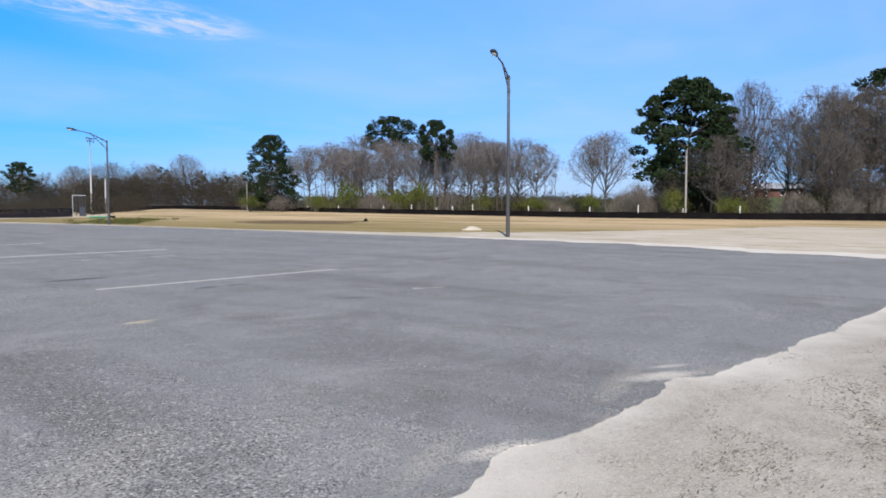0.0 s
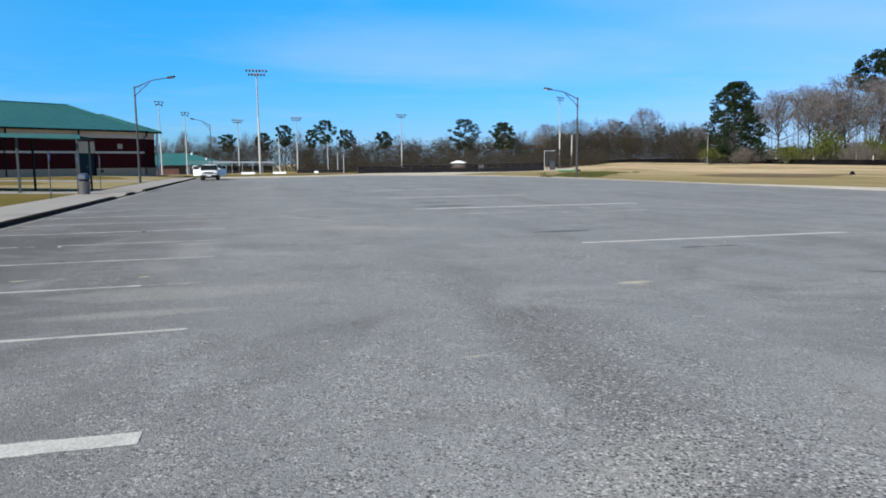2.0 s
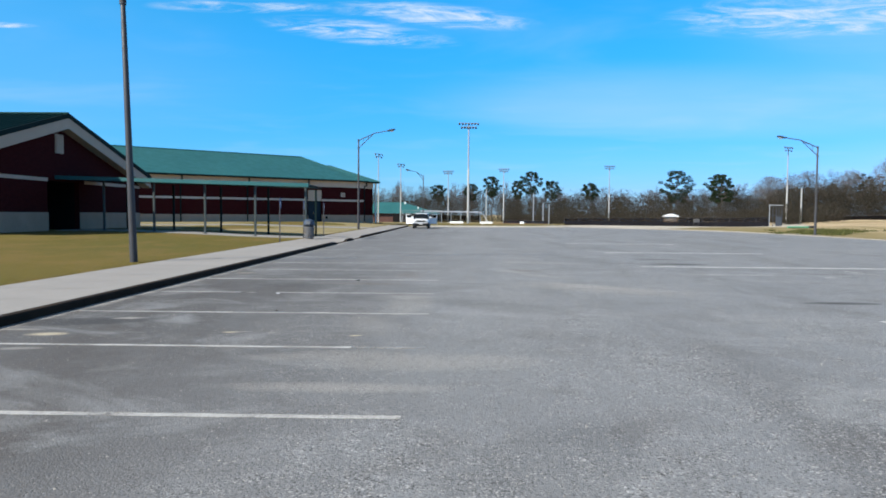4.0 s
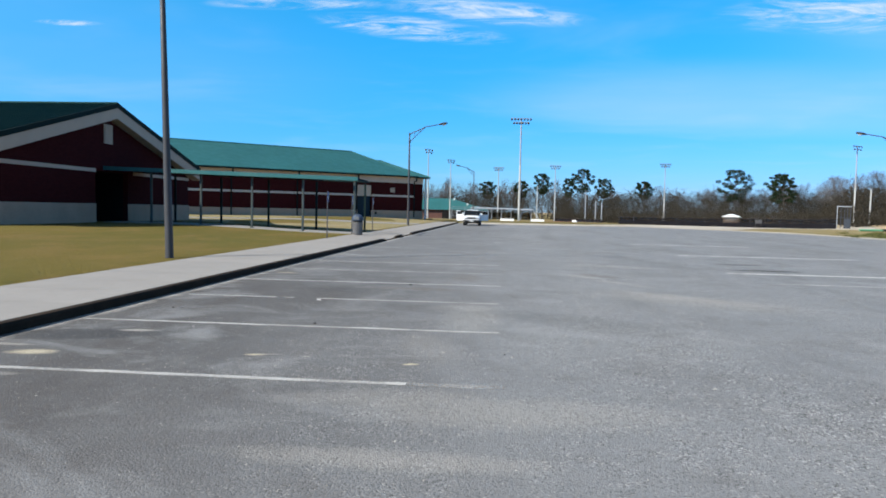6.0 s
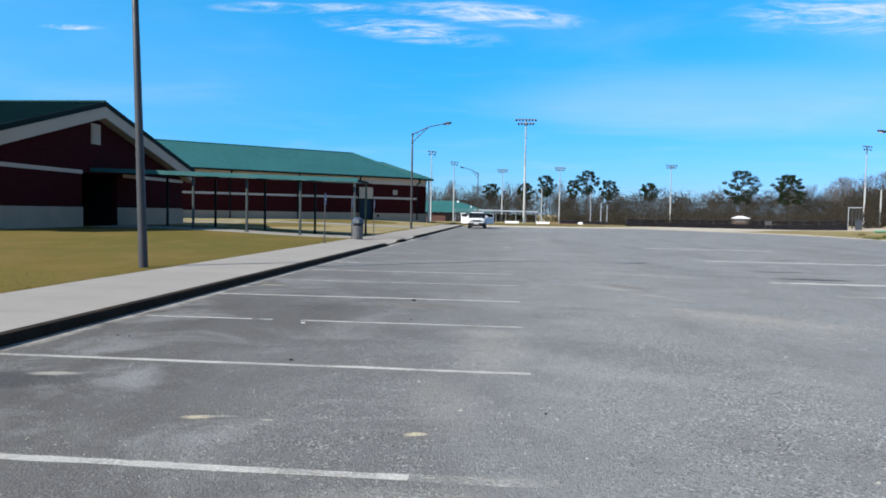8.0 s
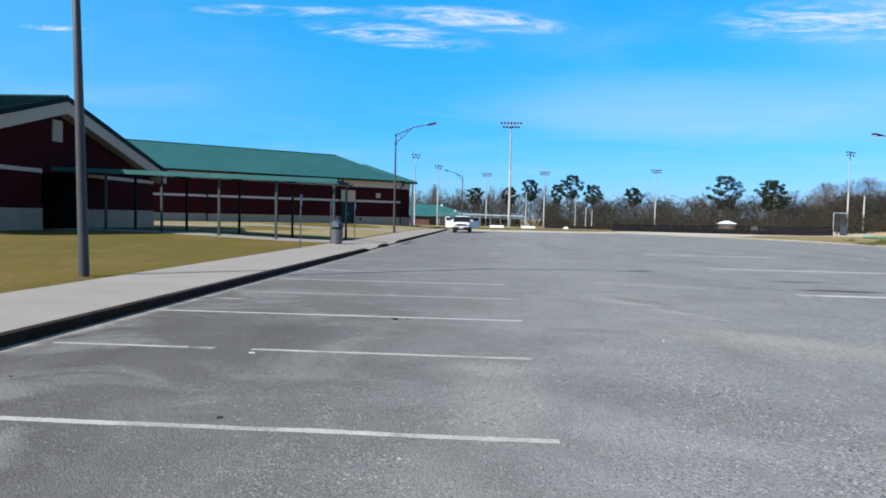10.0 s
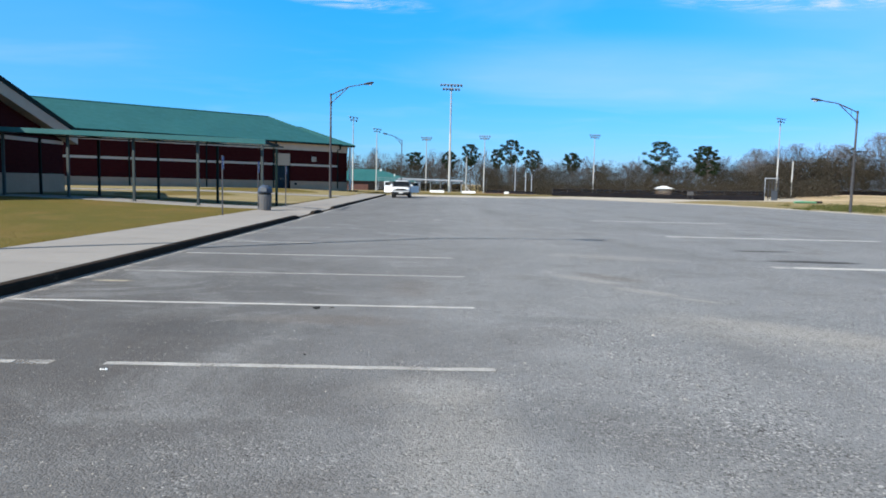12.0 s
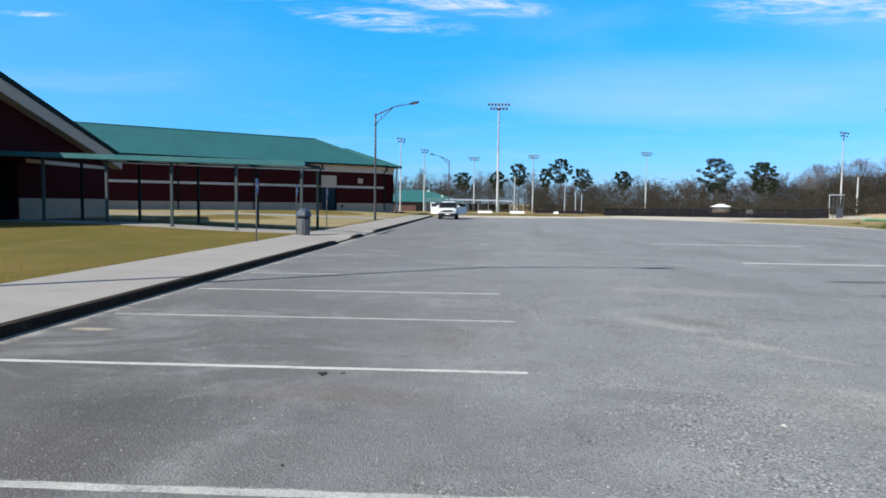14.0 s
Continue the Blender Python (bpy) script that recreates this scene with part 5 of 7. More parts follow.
# ---------------------------------------------------------------- fences
def screen_fence(pts, height, label, every=2.6, rise=0.0):
    ob = thing("field_fence", pose(0, 0, 0), label, "fence")
    full, far = height, math.dist(pts[0], pts[-1])
    for (x0, y0), (x1, y1) in zip(pts, pts[1:]):
        ln = math.hypot(x1 - x0, y1 - y0)
        n = max(int(ln / every), 1)
        for k in range(n):
            a = (x0 + (x1 - x0) * k / n, y0 + (y1 - y0) * k / n)
            b = (x0 + (x1 - x0) * (k + 1) / n, y0 + (y1 - y0) * (k + 1) / n)
            za, zb = ground_z(*a), ground_z(*b)
            height = full + rise * math.dist(pts[0], a) / far
            nx, ny = (b[1] - a[1]) / (ln / n) * 0.015, -(b[0] - a[0]) / (ln / n) * 0.015
            sag = 0.05 * noise.noise((k * 0.7, x0, 2))
            g = Geo()
            g.add([(a[0] - nx, a[1] - ny, za), (b[0] - nx, b[1] - ny, zb), (b[0] - nx, b[1] - ny, zb + height - 0.06 + sag), (a[0] - nx, a[1] - ny, za + height - 0.06),
                   (a[0] + nx, a[1] + ny, za), (b[0] + nx, b[1] + ny, zb), (b[0] + nx, b[1] + ny, zb + height - 0.06 + sag), (a[0] + nx, a[1] + ny, za + height - 0.06)],
                  [(0, 1, 2, 3), (7, 6, 5, 4), (3, 2, 6, 7), (1, 5, 6, 2), (0, 3, 7, 4), (0, 4, 5, 1)])
            part("screen", g, WEAVE, ob)
            g = Geo().add([(a[0] + nx * 1.5, a[1] + ny * 1.5, za), (b[0] + nx * 1.5, b[1] + ny * 1.5, zb), (b[0] + nx * 1.5, b[1] + ny * 1.5, zb + height * 0.5), (a[0] + nx * 1.5, a[1] + ny * 1.5, za + height * 0.5),
                           (a[0] + nx * 2.5, a[1] + ny * 2.5, za), (b[0] + nx * 2.5, b[1] + ny * 2.5, zb), (b[0] + nx * 2.5, b[1] + ny * 2.5, zb + height * 0.5), (a[0] + nx * 2.5, a[1] + ny * 2.5, za + height * 0.5)],
                          [(0, 1, 2, 3), (7, 6, 5, 4), (3, 2, 6, 7), (1, 5, 6, 2), (0, 3, 7, 4), (0, 4, 5, 1)])
            part("skirt", g, SCREEN, ob, "solid dark lower skirt")
            part("post", Geo().tube((a[0], a[1], za), (a[0], a[1], za + height + 0.05), 0.035, n=6), BRONZE, ob)
            part("rail", Geo().tube((a[0], a[1], za + height), (b[0], b[1], zb + height), 0.02, n=6), BRONZE, ob)
    return ob


screen_fence([(18.2, 113), (33, 118), (57.5, 126)], 1.2, "black windscreen fence round the ball field", 2.6, 0.6)


def silt_fence():
    ob = thing("silt_fence", pose(0, 0, 0), "long black silt fence at the far side of the field", "fence")
    ys = list(range(-60, 215, 5))
    for k, (a, b) in enumerate(zip(ys, ys[1:])):
        xa, xb = 92 + 0.3 * math.sin(a * 0.13), 92 + 0.3 * math.sin(b * 0.13)
        za, zb = ground_z(xa, a), ground_z(xb, b)
        h0, h1 = 0.86 + 0.06 * noise.noise((a * 0.37, 1, 1)), 0.86 + 0.06 * noise.noise((b * 0.37, 1, 1))
        m = 0.5 * (h0 + h1) - 0.05
        g = Geo()
        ym = (a + b) / 2
        ring = lambda y, x, z, h: [(x - 0.02, y, z - 0.05), (x + 0.02, y, z - 0.05), (x + 0.02, y, z + h), (x - 0.02, y, z + h)]
        g.loft([ring(a, xa, za, h0), ring(ym, (xa + xb) / 2 + 0.06, (za + zb) / 2, m), ring(b, xb, zb, h1)])
        part("fabric", g, BLACK, ob)
        part("stake", Geo().box(xa + 0.03, xa + 0.08, a - 0.025, a + 0.025, za - 0.1, za + 0.98), TIMBER, ob)
    return ob


silt_fence()
for k, y in enumerate((104, 96, 88, 83, 77, 72, 67, 63.5, 57, 52, 47, 41, 34, 28, 20)):
    x = 94 + (k * 37 % 11) * 0.25
    z = ground_z(x, y)
    p = thing("marker_post", pose(x, y, z - 0.05), "short white marker post behind the silt fence", "post", "white posts behind the fence")
    part("post", Geo().box(-0.045, 0.045, -0.045, 0.045, 0, 1.25 + (k * 7 % 5) * 0.13), WHITE, p, bevel=0.01)
    part("cap", Geo().box(-0.055, 0.055, -0.055, 0.055, 1.25 + (k * 7 % 5) * 0.13, 1.31 + (k * 7 % 5) * 0.13), WHITE, p)


WEEDS = turf_material("green_weeds", (0.115, 0.125, 0.038), (0.16, 0.15, 0.055), (0.27, 0.205, 0.095), (0.30, 0.235, 0.13))


# ---------------------------------------------------------------- ball field things
def dugout():
    x, y = -1.0, 136.0
    ob = thing("dugout", pose(x, y, ground_z(x, y)), "long open dugout of pale metal with a thin flat roof", "dugout")
    for px in (-5.6, -3.6, -1.7, 0.2, 2.1, 4.0, 6.0):
        part("post", Geo().box(px - 0.05, px + 0.05, -0.05, 0.05, 0, 1.98), STEEL, ob)
        part("post", Geo().box(px - 0.05, px + 0.05, 2.35, 2.45, 0, 2.08), STEEL, ob)
    g = Geo().loft([[(px, -0.5, z), (px, 2.7, z + 0.12), (px, 2.7, z + 0.26), (px, -0.5, z + 0.14)] for px, z in ((-5.9, 2.12), (6.3, 1.96))])
    part("roof", g, GREYPOLE, ob, "thin pale metal roof")
    part("brace", Geo().tube((6.25, 0, 2.1), (7.7, 0, 0), 0.09, n=8), WHITEPOLE, ob, "pale slanted brace")
    part("mesh", Geo().box(-5.5, 5.94, 2.30, 2.33, 0.05, 1.5), WEAVE, ob, "dark netting at the back")
    part("bench", Geo().box(-5.0, 5.6, 1.6, 2.0, 0.42, 0.48).box(-4.8, -4.7, 1.65, 1.95, 0, 0.42).box(0.6, 0.7, 1.65, 1.95, 0, 0.42).box(5.3, 5.4, 1.65, 1.95, 0, 0.42), TIMBER, ob)
    return ob


dugout()


def stand():
    x, y = -12.0, 150.0
    ob = thing("spectator_stand", pose(x, y, ground_z(x, y)), "grey metal spectator stand with rails", "stand")
    for k in range(5):
        part("bench", Geo().box(0, 9, k * 0.7, k * 0.7 + 0.3, 0.4 + k * 0.35, 0.45 + k * 0.35), STEEL, ob)
    for px in (0.2, 3, 6, 8.8):
        part("leg", Geo().tube((px, 0.1, 0), (px, 0.1, 0.42), 0.04, n=6).tube((px, 3.0, 0), (px, 3.0, 2.7), 0.04, n=6).tube((px, 0, 0.35), (px, 3.0, 1.75), 0.035, n=6), STEEL, ob)
    part("rail", Geo().tube((0.2, 3.0, 2.7), (8.8, 3.0, 2.7), 0.04, n=6).tube((0.2, 3.0, 2.3), (8.8, 3.0, 2.3), 0.03, n=6), STEEL, ob)
    return ob


stand()


def barrier(x, y, ln, label):
    ob = thing("low_barrier", pose(x, y, ground_z(x, y)), label, "barrier", "low white barriers")
    part("body", Geo().loft([[(-ln / 2, -0.3, 0), (-ln / 2, 0.3, 0), (-ln / 2, 0.12, 0.36), (-ln / 2, -0.12, 0.36)], [(ln / 2, -0.3, 0), (ln / 2, 0.3, 0), (ln / 2, 0.12, 0.36), (ln / 2, -0.12, 0.36)]]), WHITE, ob, bevel=0.03)
    for s in (-1, 1):
        part("foot", Geo().box(s * ln * 0.35 - 0.15, s * ln * 0.35 + 0.15, -0.36, 0.36, 0, 0.09), WHITE, ob)
    return ob


barrier(0.3, 118, 2.3, "long white low barrier on the grass")
barrier(5.4, 117, 2.2, "long white low barrier on the grass")
barrier(12.0, 122, 0.7, "short white low barrier on the grass")
patch("infield", [(8, 121), (32, 127), (40, 160), (15, 165), (2, 140)], lambda x, y: ground_z(x, y) + 0.02, REDCLAY, "red clay infield of the ball field", "infield", 0.6, 2.0, 6)
for a, b in (((9.0, 127), (17.5, 128)),):
    screen_fence([a, b], 0.6, "low dark fence in front of the infield", 2.0)


def shelter():
    x, y = 38.3, 121.5
    ob = thing("shelter", pose(x, y, ground_z(x, y), 0, 0, -15), "small pale hut with a white hipped roof", "hut")
    part("wall", Geo().box(-1.25, 1.25, -1.0, 1.0, 0, 1.72), BLOCK, ob, "pale wall")
    g = Geo().add([(-1.6, -1.35, 1.72), (1.6, -1.35, 1.72), (1.6, 1.35, 1.72), (-1.6, 1.35, 1.72), (-0.35, 0, 2.18), (0.35, 0, 2.18)], [(0, 1, 5, 4), (1, 2, 5), (2, 3, 4, 5), (3, 0, 4), (3, 2, 1, 0)])
    part("roof", g, WHITE, ob, "white hipped roof")
    part("shutter", Geo().box(-0.9, 0.9, -1.05, -1.0, 0.9, 1.6), TRIM, ob)
    return ob


shelter()


def fence_sign(x, y):
    ob = thing("fence_sign", pose(x, y, ground_z(x, y), 0, 0, 18), "blank grey sign board standing before the field fence", "sign")
    for px in (-0.5, 0.5):
        part("post", Geo().box(px - 0.04, px + 0.04, -0.04, 0.04, 0, 1.36), BRONZE, ob)
    part("board", Geo().box(-0.62, 0.62, -0.07, -0.04, 0.72, 1.36), BINBODY, ob, "grey blank board", bevel=0.01)
    return ob


fence_sign(42.5, 120.6)


def frame_rig():
    x, y = 59.6, 128
    ob = thing("goal_frame", pose(x, y, ground_z(x, y), 0, 0, -20), "tall open grey steel frame at the fence end", "frame")
    for px in (-1.05, -0.45, 0.1, 0.55, 1.05):
        part("leg", Geo().box(px - 0.05, px + 0.05, -0.05, 0.05, 0, 4.0), GREYPOLE if px < -1 else LAMPGREY, ob)
    part("top_bar", Geo().box(-1.15, 1.15, -0.06, 0.06, 3.9, 4.02), GREYPOLE, ob)
    part("rail", Geo().box(-1.05, 1.05, -0.04, 0.04, 2.0, 2.08), LAMPGREY, ob)
    part("panel", Geo().box(0.0, 1.0, -0.14, -0.09, 0.1, 1.8), LAMPGREY, ob, "dark lower panel")
    return ob


frame_rig()


def sand_pile(x, y, r, h, mat, label, seed):
    g = Geo()
    n, m = 22, 7
    rings = []
    for k in range(m + 1):
        f = k / m
        rings.append([(r * (1 - f) * (1 + 0.22 * noise.noise((math.cos(a) * 2, math.sin(a) * 2, seed))) * math.cos(a), r * (1 - f) * (1 + 0.22 * noise.noise((math.cos(a) * 2, math.sin(a) * 2, seed))) * 0.8 * math.sin(a),
                       -0.08 + (h + 0.08) * (1 - (1 - f) ** 1.6) + 0.05 * noise.noise((a * 2, f * 6, seed))) for a in [i * 2 * math.pi / n for i in range(n)]])
    g.loft(rings)
    ob = single("sand_pile", g, mat, label, "pile", smooth=True)
    ob.location = (x, y, ground_z(x, y))
    return ob


sand_pile(39.2, 21.0, 0.95, 0.26, SAND, "small pale sand heap on the grass", 2)
sand_pile(54, 46.5, 0.34, 0.34, BLACK, "small black clod of earth on the grass", 4)
patch("bare_soil", [(44, 41), (52, 44), (53, 50), (50, 57), (44, 56), (41, 48)], lambda x, y: ground_z(x, y) + 0.02, EARTH, "dark bare soil strip in the grass", "soil", 0.9, 1.0, 8)
patch("green_strip", [(30.2, 56.5), (33.5, 58), (39, 65), (45, 75), (44, 79), (36, 71), (30.5, 63)], lambda x, y: ground_z(x, y) + 0.015, WEEDS, "patch of greener weeds beside the asphalt", "grass", 1.2, 1.0, 9)
patch("far_grass", [(-8, 91), (8, 93), (18, 95), (20, 112), (-8, 116)], lambda x, y: ground_z(x, y) + 0.018, LAWN, "strip of dormant lawn beyond the asphalt", "grass", 0.8, 1.5, 10)
DRYLAWN = turf_material("dry_lawn", (0.275, 0.222, 0.115), (0.225, 0.190, 0.082), (0.34, 0.275, 0.165), (0.39, 0.325, 0.22))
patch("dry_lawn", [(-8.5, 69.5), (-8.5, 91), (-12.5, 93.5), (-45, 66.5), (-45, 51.5)], lambda x, y: lawn_z(x, y) + 0.012, DRYLAWN, "dry straw-coloured lawn at the foot of the hall", "lawn", 0.5, 1.0, 16)
patch("dry_lawn", [(-8.6, 41.5), (-8.6, 64), (-26, 54.5), (-44, 44.5), (-44, 41.5)], lambda x, y: lawn_z(x, y) + 0.012, DRYLAWN, "dry straw-coloured lawn between the walkway and the hall", "lawn", 0.5, 1.0, 15)
sheet("meadow", steps((96, 150, 9), (150, 420, 18)), steps((-100, 100, 10)), lambda x, y: ground_z(x, y) + 0.06, MEADOW, "green pasture behind the trees", "meadow")
pipe = thing("drain_pipe", pose(46.7, 91.4, ground_z(46.7, 91.4), 0, 0, 15), "green plastic drain pipe lying on the grass", "pipe")
part("pipe", Geo().tube((-2.0, 0, 0.13), (1.3, 0, 0.13), 0.13, n=12), GREENPIPE, pipe, smooth=True)
part("end_piece", Geo().tube((1.3, 0, 0.16), (2.2, 0, 0.16), 0.16, n=12), RUBBER, pipe, smooth=True)


def far_house(x, y, turn, wide, deep, z, label):
    ob = thing("far_house", pose(x, y, z, 0, 0, turn), label, "house")
    part("wall", Geo().box(-wide / 2, wide / 2, -deep / 2, deep / 2, -4, 2.7), HOUSEBRICK, ob, "red brick wall")
    e = 0.9
    g = Geo().add([(-wide / 2 - e, -deep / 2 - e, 2.7), (wide / 2 + e, -deep / 2 - e, 2.7), (wide / 2 + e, deep / 2 + e, 2.7), (-wide / 2 - e, deep / 2 + e, 2.7), (-wide / 2 - e, 0, 4.3), (wide / 2 + e, 0, 4.3)],
                  [(0, 1, 5, 4), (1, 2, 5), (2, 3, 4, 5), (3, 0, 4), (3, 2, 1, 0)])
    part("roof", g, SHINGLE, ob, "grey shingle roof")
    for px in (-wide * 0.3, wide * 0.05, wide * 0.33):
        win = part("window", Geo().box(px - 0.5, px + 0.5, -deep / 2 - 0.05, -deep / 2, 0.9, 2.2), WHITE, ob, "white window frame")
        part("pane", Geo().box(px - 0.44, px + 0.44, -deep / 2 - 0.07, -deep / 2 - 0.05, 0.97, 2.13), GLASSY, win)
    return ob


far_house(201.5, 42, -78, 12, 8, 3.5, "red brick house with grey roof on the far rise")


# ---------------------------------------------------------------- trees
def tubes_mesh(name, segs, mat, sides=3):
    """Many thin tapered limbs as one mesh. segs: rows of x0 y0 z0 r0 x1 y1 z1 r1."""
    s = np.array(segs, float)
    p0, r0, p1, r1 = s[:, 0:3], s[:, 3], s[:, 4:7], s[:, 7]
    way = p1 - p0
    way /= np.linalg.norm(way, axis=1, keepdims=True) + 1e-9
    ref = np.where(np.abs(way[:, 2:3]) > 0.9, np.array([[1.0, 0, 0]]), np.array([[0, 0, 1.0]]))
    a = np.cross(way, ref)
    a /= np.linalg.norm(a, axis=1, keepdims=True)
    b = np.cross(way, a)
    if sides == 2:      # flat slivers, each turned its own way
        turn = (np.arange(len(s)) * 2.399)[:, None]
        a, b = a * np.cos(turn) + b * np.sin(turn), b * np.cos(turn) - a * np.sin(turn)
    ang = np.arange(sides) * 2 * math.pi / sides
    ring = a[:, None] * np.cos(ang)[None, :, None] + b[:, None] * np.sin(ang)[None, :, None]
    v = np.concatenate([p0[:, None] + ring * r0[:, None, None], p1[:, None] + ring * r1[:, None, None]], 1).reshape(-1, 3)
    i = np.arange(1 if sides == 2 else sides)
    quad = np.stack([i, (i + 1) % sides, sides + (i + 1) % sides, sides + i], 1)
    f = (quad[None] + (np.arange(len(s)) * 2 * sides)[:, None, None]).reshape(-1, 4)
    me = bpy.data.meshes.new(name)
    me.from_pydata(v.tolist(), [], f.tolist())
    me.materials.append(mat)
    me.update()
    return me


def flecks_mesh(name, centres, size, mat, rng, flat=0.0, thin=0.35):
    """Many small crossed leaf or needle tufts as one mesh."""
    c = np.asarray(centres, float)
    n = len(c)
    a = rng.normal(size=(n, 3))
    a[:, 2] *= 1 - flat
    a /= np.linalg.norm(a, axis=1, keepdims=True)
    b = np.cross(a, rng.normal(size=(n, 3)))
    b /= np.linalg.norm(b, axis=1, keepdims=True)
    w = size * rng.uniform(0.6, 1.4, (n, 1))
    v = np.stack([c - a * w * 0.6, c + b * w * thin, c + a * w * 0.6, c - b * w * thin], 1).reshape(-1, 3)
    f = np.arange(4 * n).reshape(-1, 4)
    me = bpy.data.meshes.new(name)
    me.from_pydata(v.tolist(), [], f.tolist())
    me.materials.append(mat)
    me.update()
    return me


def branch_tree(seed, height, wide, low=0.2, limbs=22, subs=7, twigs=6, ends=3, twig=0.028, vase=0.0, round_top=True):
    """Limbs of a leafless tree with a rounded crown: rows for tubes_mesh, thick ones first."""
    rng = np.random.default_rng(seed)
    thick, thin = [], []

    def bent(p, q, r0, r1, lift, store, n=3):
        last, out = p, []
        for k in range(n):
            f = (k + 1) / n
            c = p + (q - p) * f + np.array([0, 0, lift * 4 * f * (1 - f)]) + rng.normal(size=3) * 0.03 * np.linalg.norm(q - p) * (f < 1)
            store.append([*last, r0 + (r1 - r0) * k / n, *c, r0 + (r1 - r0) * f])
            out.append(c)
            last = c
        return out

    r = height * 0.0125
    spine = [np.zeros(3)]
    for k in range(8):
        spine.append(np.array([rng.normal() * 0.16, rng.normal() * 0.16, height * 0.86 * (k + 1) / 8]) + spine[-1] * [0.8, 0.8, 0])
        thick.append([*spine[-2], r * (1 - 0.11 * k), *spine[-1], r * (1 - 0.11 * (k + 1))])
    for k in range(limbs):
        f = low + (0.86 - low) * ((k + rng.uniform(0, 1)) / limbs) ** 1.25
        i = min(int(f * 8), 7)
        base = spine[i] + (spine[i + 1] - spine[i]) * (f * 8 - i)
        az = k * 2.4 + rng.uniform(-0.4, 0.4)
        top = max(min(f + rng.uniform(0.14, 0.42), 1.0), rng.uniform(0.4, 0.6) + vase)
        reach = wide / 2 * math.sqrt(max(1 - (max(top - 0.5, 0) / 0.52) ** 2, 0.06)) * rng.uniform(0.65, 1.0)
        end = np.array([base[0] + reach * math.cos(az), base[1] + reach * math.sin(az), height * top])
        r1 = r * (1 - f) * 0.5 + 0.03
        pts = [base, *bent(base, end, r1, 0.03, -0.1 * reach, thick)]
        ln = np.linalg.norm(end - base)
        for m in range(subs):
            g = 0.25 + 0.75 * (m + rng.uniform(0, 1)) / subs
            a = pts[min(int(g * 3), 2)]
            b = pts[min(int(g * 3) + 1, 3)]
            p = a + (b - a) * (g * 3 % 1)
            d = (end - base) / ln + rng.normal(size=3) * 0.65 + [0, 0, 0.22]
            d /= np.linalg.norm(d)
            q = p + d * ln * rng.uniform(0.24, 0.46)
            q[2] = min(q[2], height)
            thin.append([*p, 0.03, *q, twig])
            for _ in range(twigs):
                p2 = p + (q - p) * rng.uniform(0.25, 1.0)
                d2 = d + rng.normal(size=3) * 0.7 + [0, 0, 0.15]
                d2 /= np.linalg.norm(d2)
                q2 = p2 + d2 * ln * rng.uniform(0.12, 0.26)
                thin.append([*p2, twig, *q2, twig * 0.6])
                for _ in range(ends):
                    p3 = p2 + (q2 - p2) * rng.uniform(0.3, 1.0)
                    d3 = d2 + rng.normal(size=3) * 0.7
                    d3 /= np.linalg.norm(d3)
                    thin.append([*p3, twig * 0.7, *(p3 + d3 * ln * rng.uniform(0.07, 0.17)), twig * 0.4])
    if round_top:       # no stray ends beyond a rounded crown
        t = np.array(thin)
        q = (t[:, 4:7] - [0, 0, height * 0.58]) / [wide * 0.52, wide * 0.52, height * 0.42]
        t = t[np.linalg.norm(q, axis=1) < 1 + 0.05 * rng.normal(size=len(t))]
        thin = t.tolist()
    return thick, thin


def bare_tree(seed, height, wide, label, low=0.2, mat=TWIG, limbs=20, haze=2300, vase=0.10, dome=0.54):
    """A leafless tree; its finest twigs close the crown to a soft dome above a share of its height."""
    thick, thin = branch_tree(seed, height, wide, low, limbs, 6, 6, 3, 0.022, vase)
    ob = thing("bare_tree", pose(0, 0, 0), label, "tree", "trees at the field edge")
    trunk = new("trunk", tubes_mesh("trunk", thick, BARK, 6))
    crown = new("crown", tubes_mesh("crown", thin, mat, 2))
    rng = np.random.default_rng(seed + 500)
    q = rng.normal(size=(haze * 2, 3))
    q /= np.linalg.norm(q, axis=1, keepdims=True)
    lump = 1 + 0.12 * np.sin(q[:, 0:1] * 7 + seed) * np.cos(q[:, 1:2] * 6 + q[:, 2:3] * 5)
    q = q * rng.uniform(0.45, 1.0, (haze * 2, 1)) ** 0.4 * lump * [wide * 0.47, wide * 0.47, height * 0.34] + [0, 0, height * 0.645]
    q = q[q[:, 2] > height * (dome + 0.1 * rng.normal(size=haze * 2))][:haze]
    fine = new("twig_haze", flecks_mesh("twig_haze", q, 0.62, mat, rng, 0.0, 0.030))
    trunk.parent = crown.parent = fine.parent = ob
    tagged(crown, "fine grey-brown leafless twigs")
    tagged(fine, "soft haze of the finest twigs")
    return ob


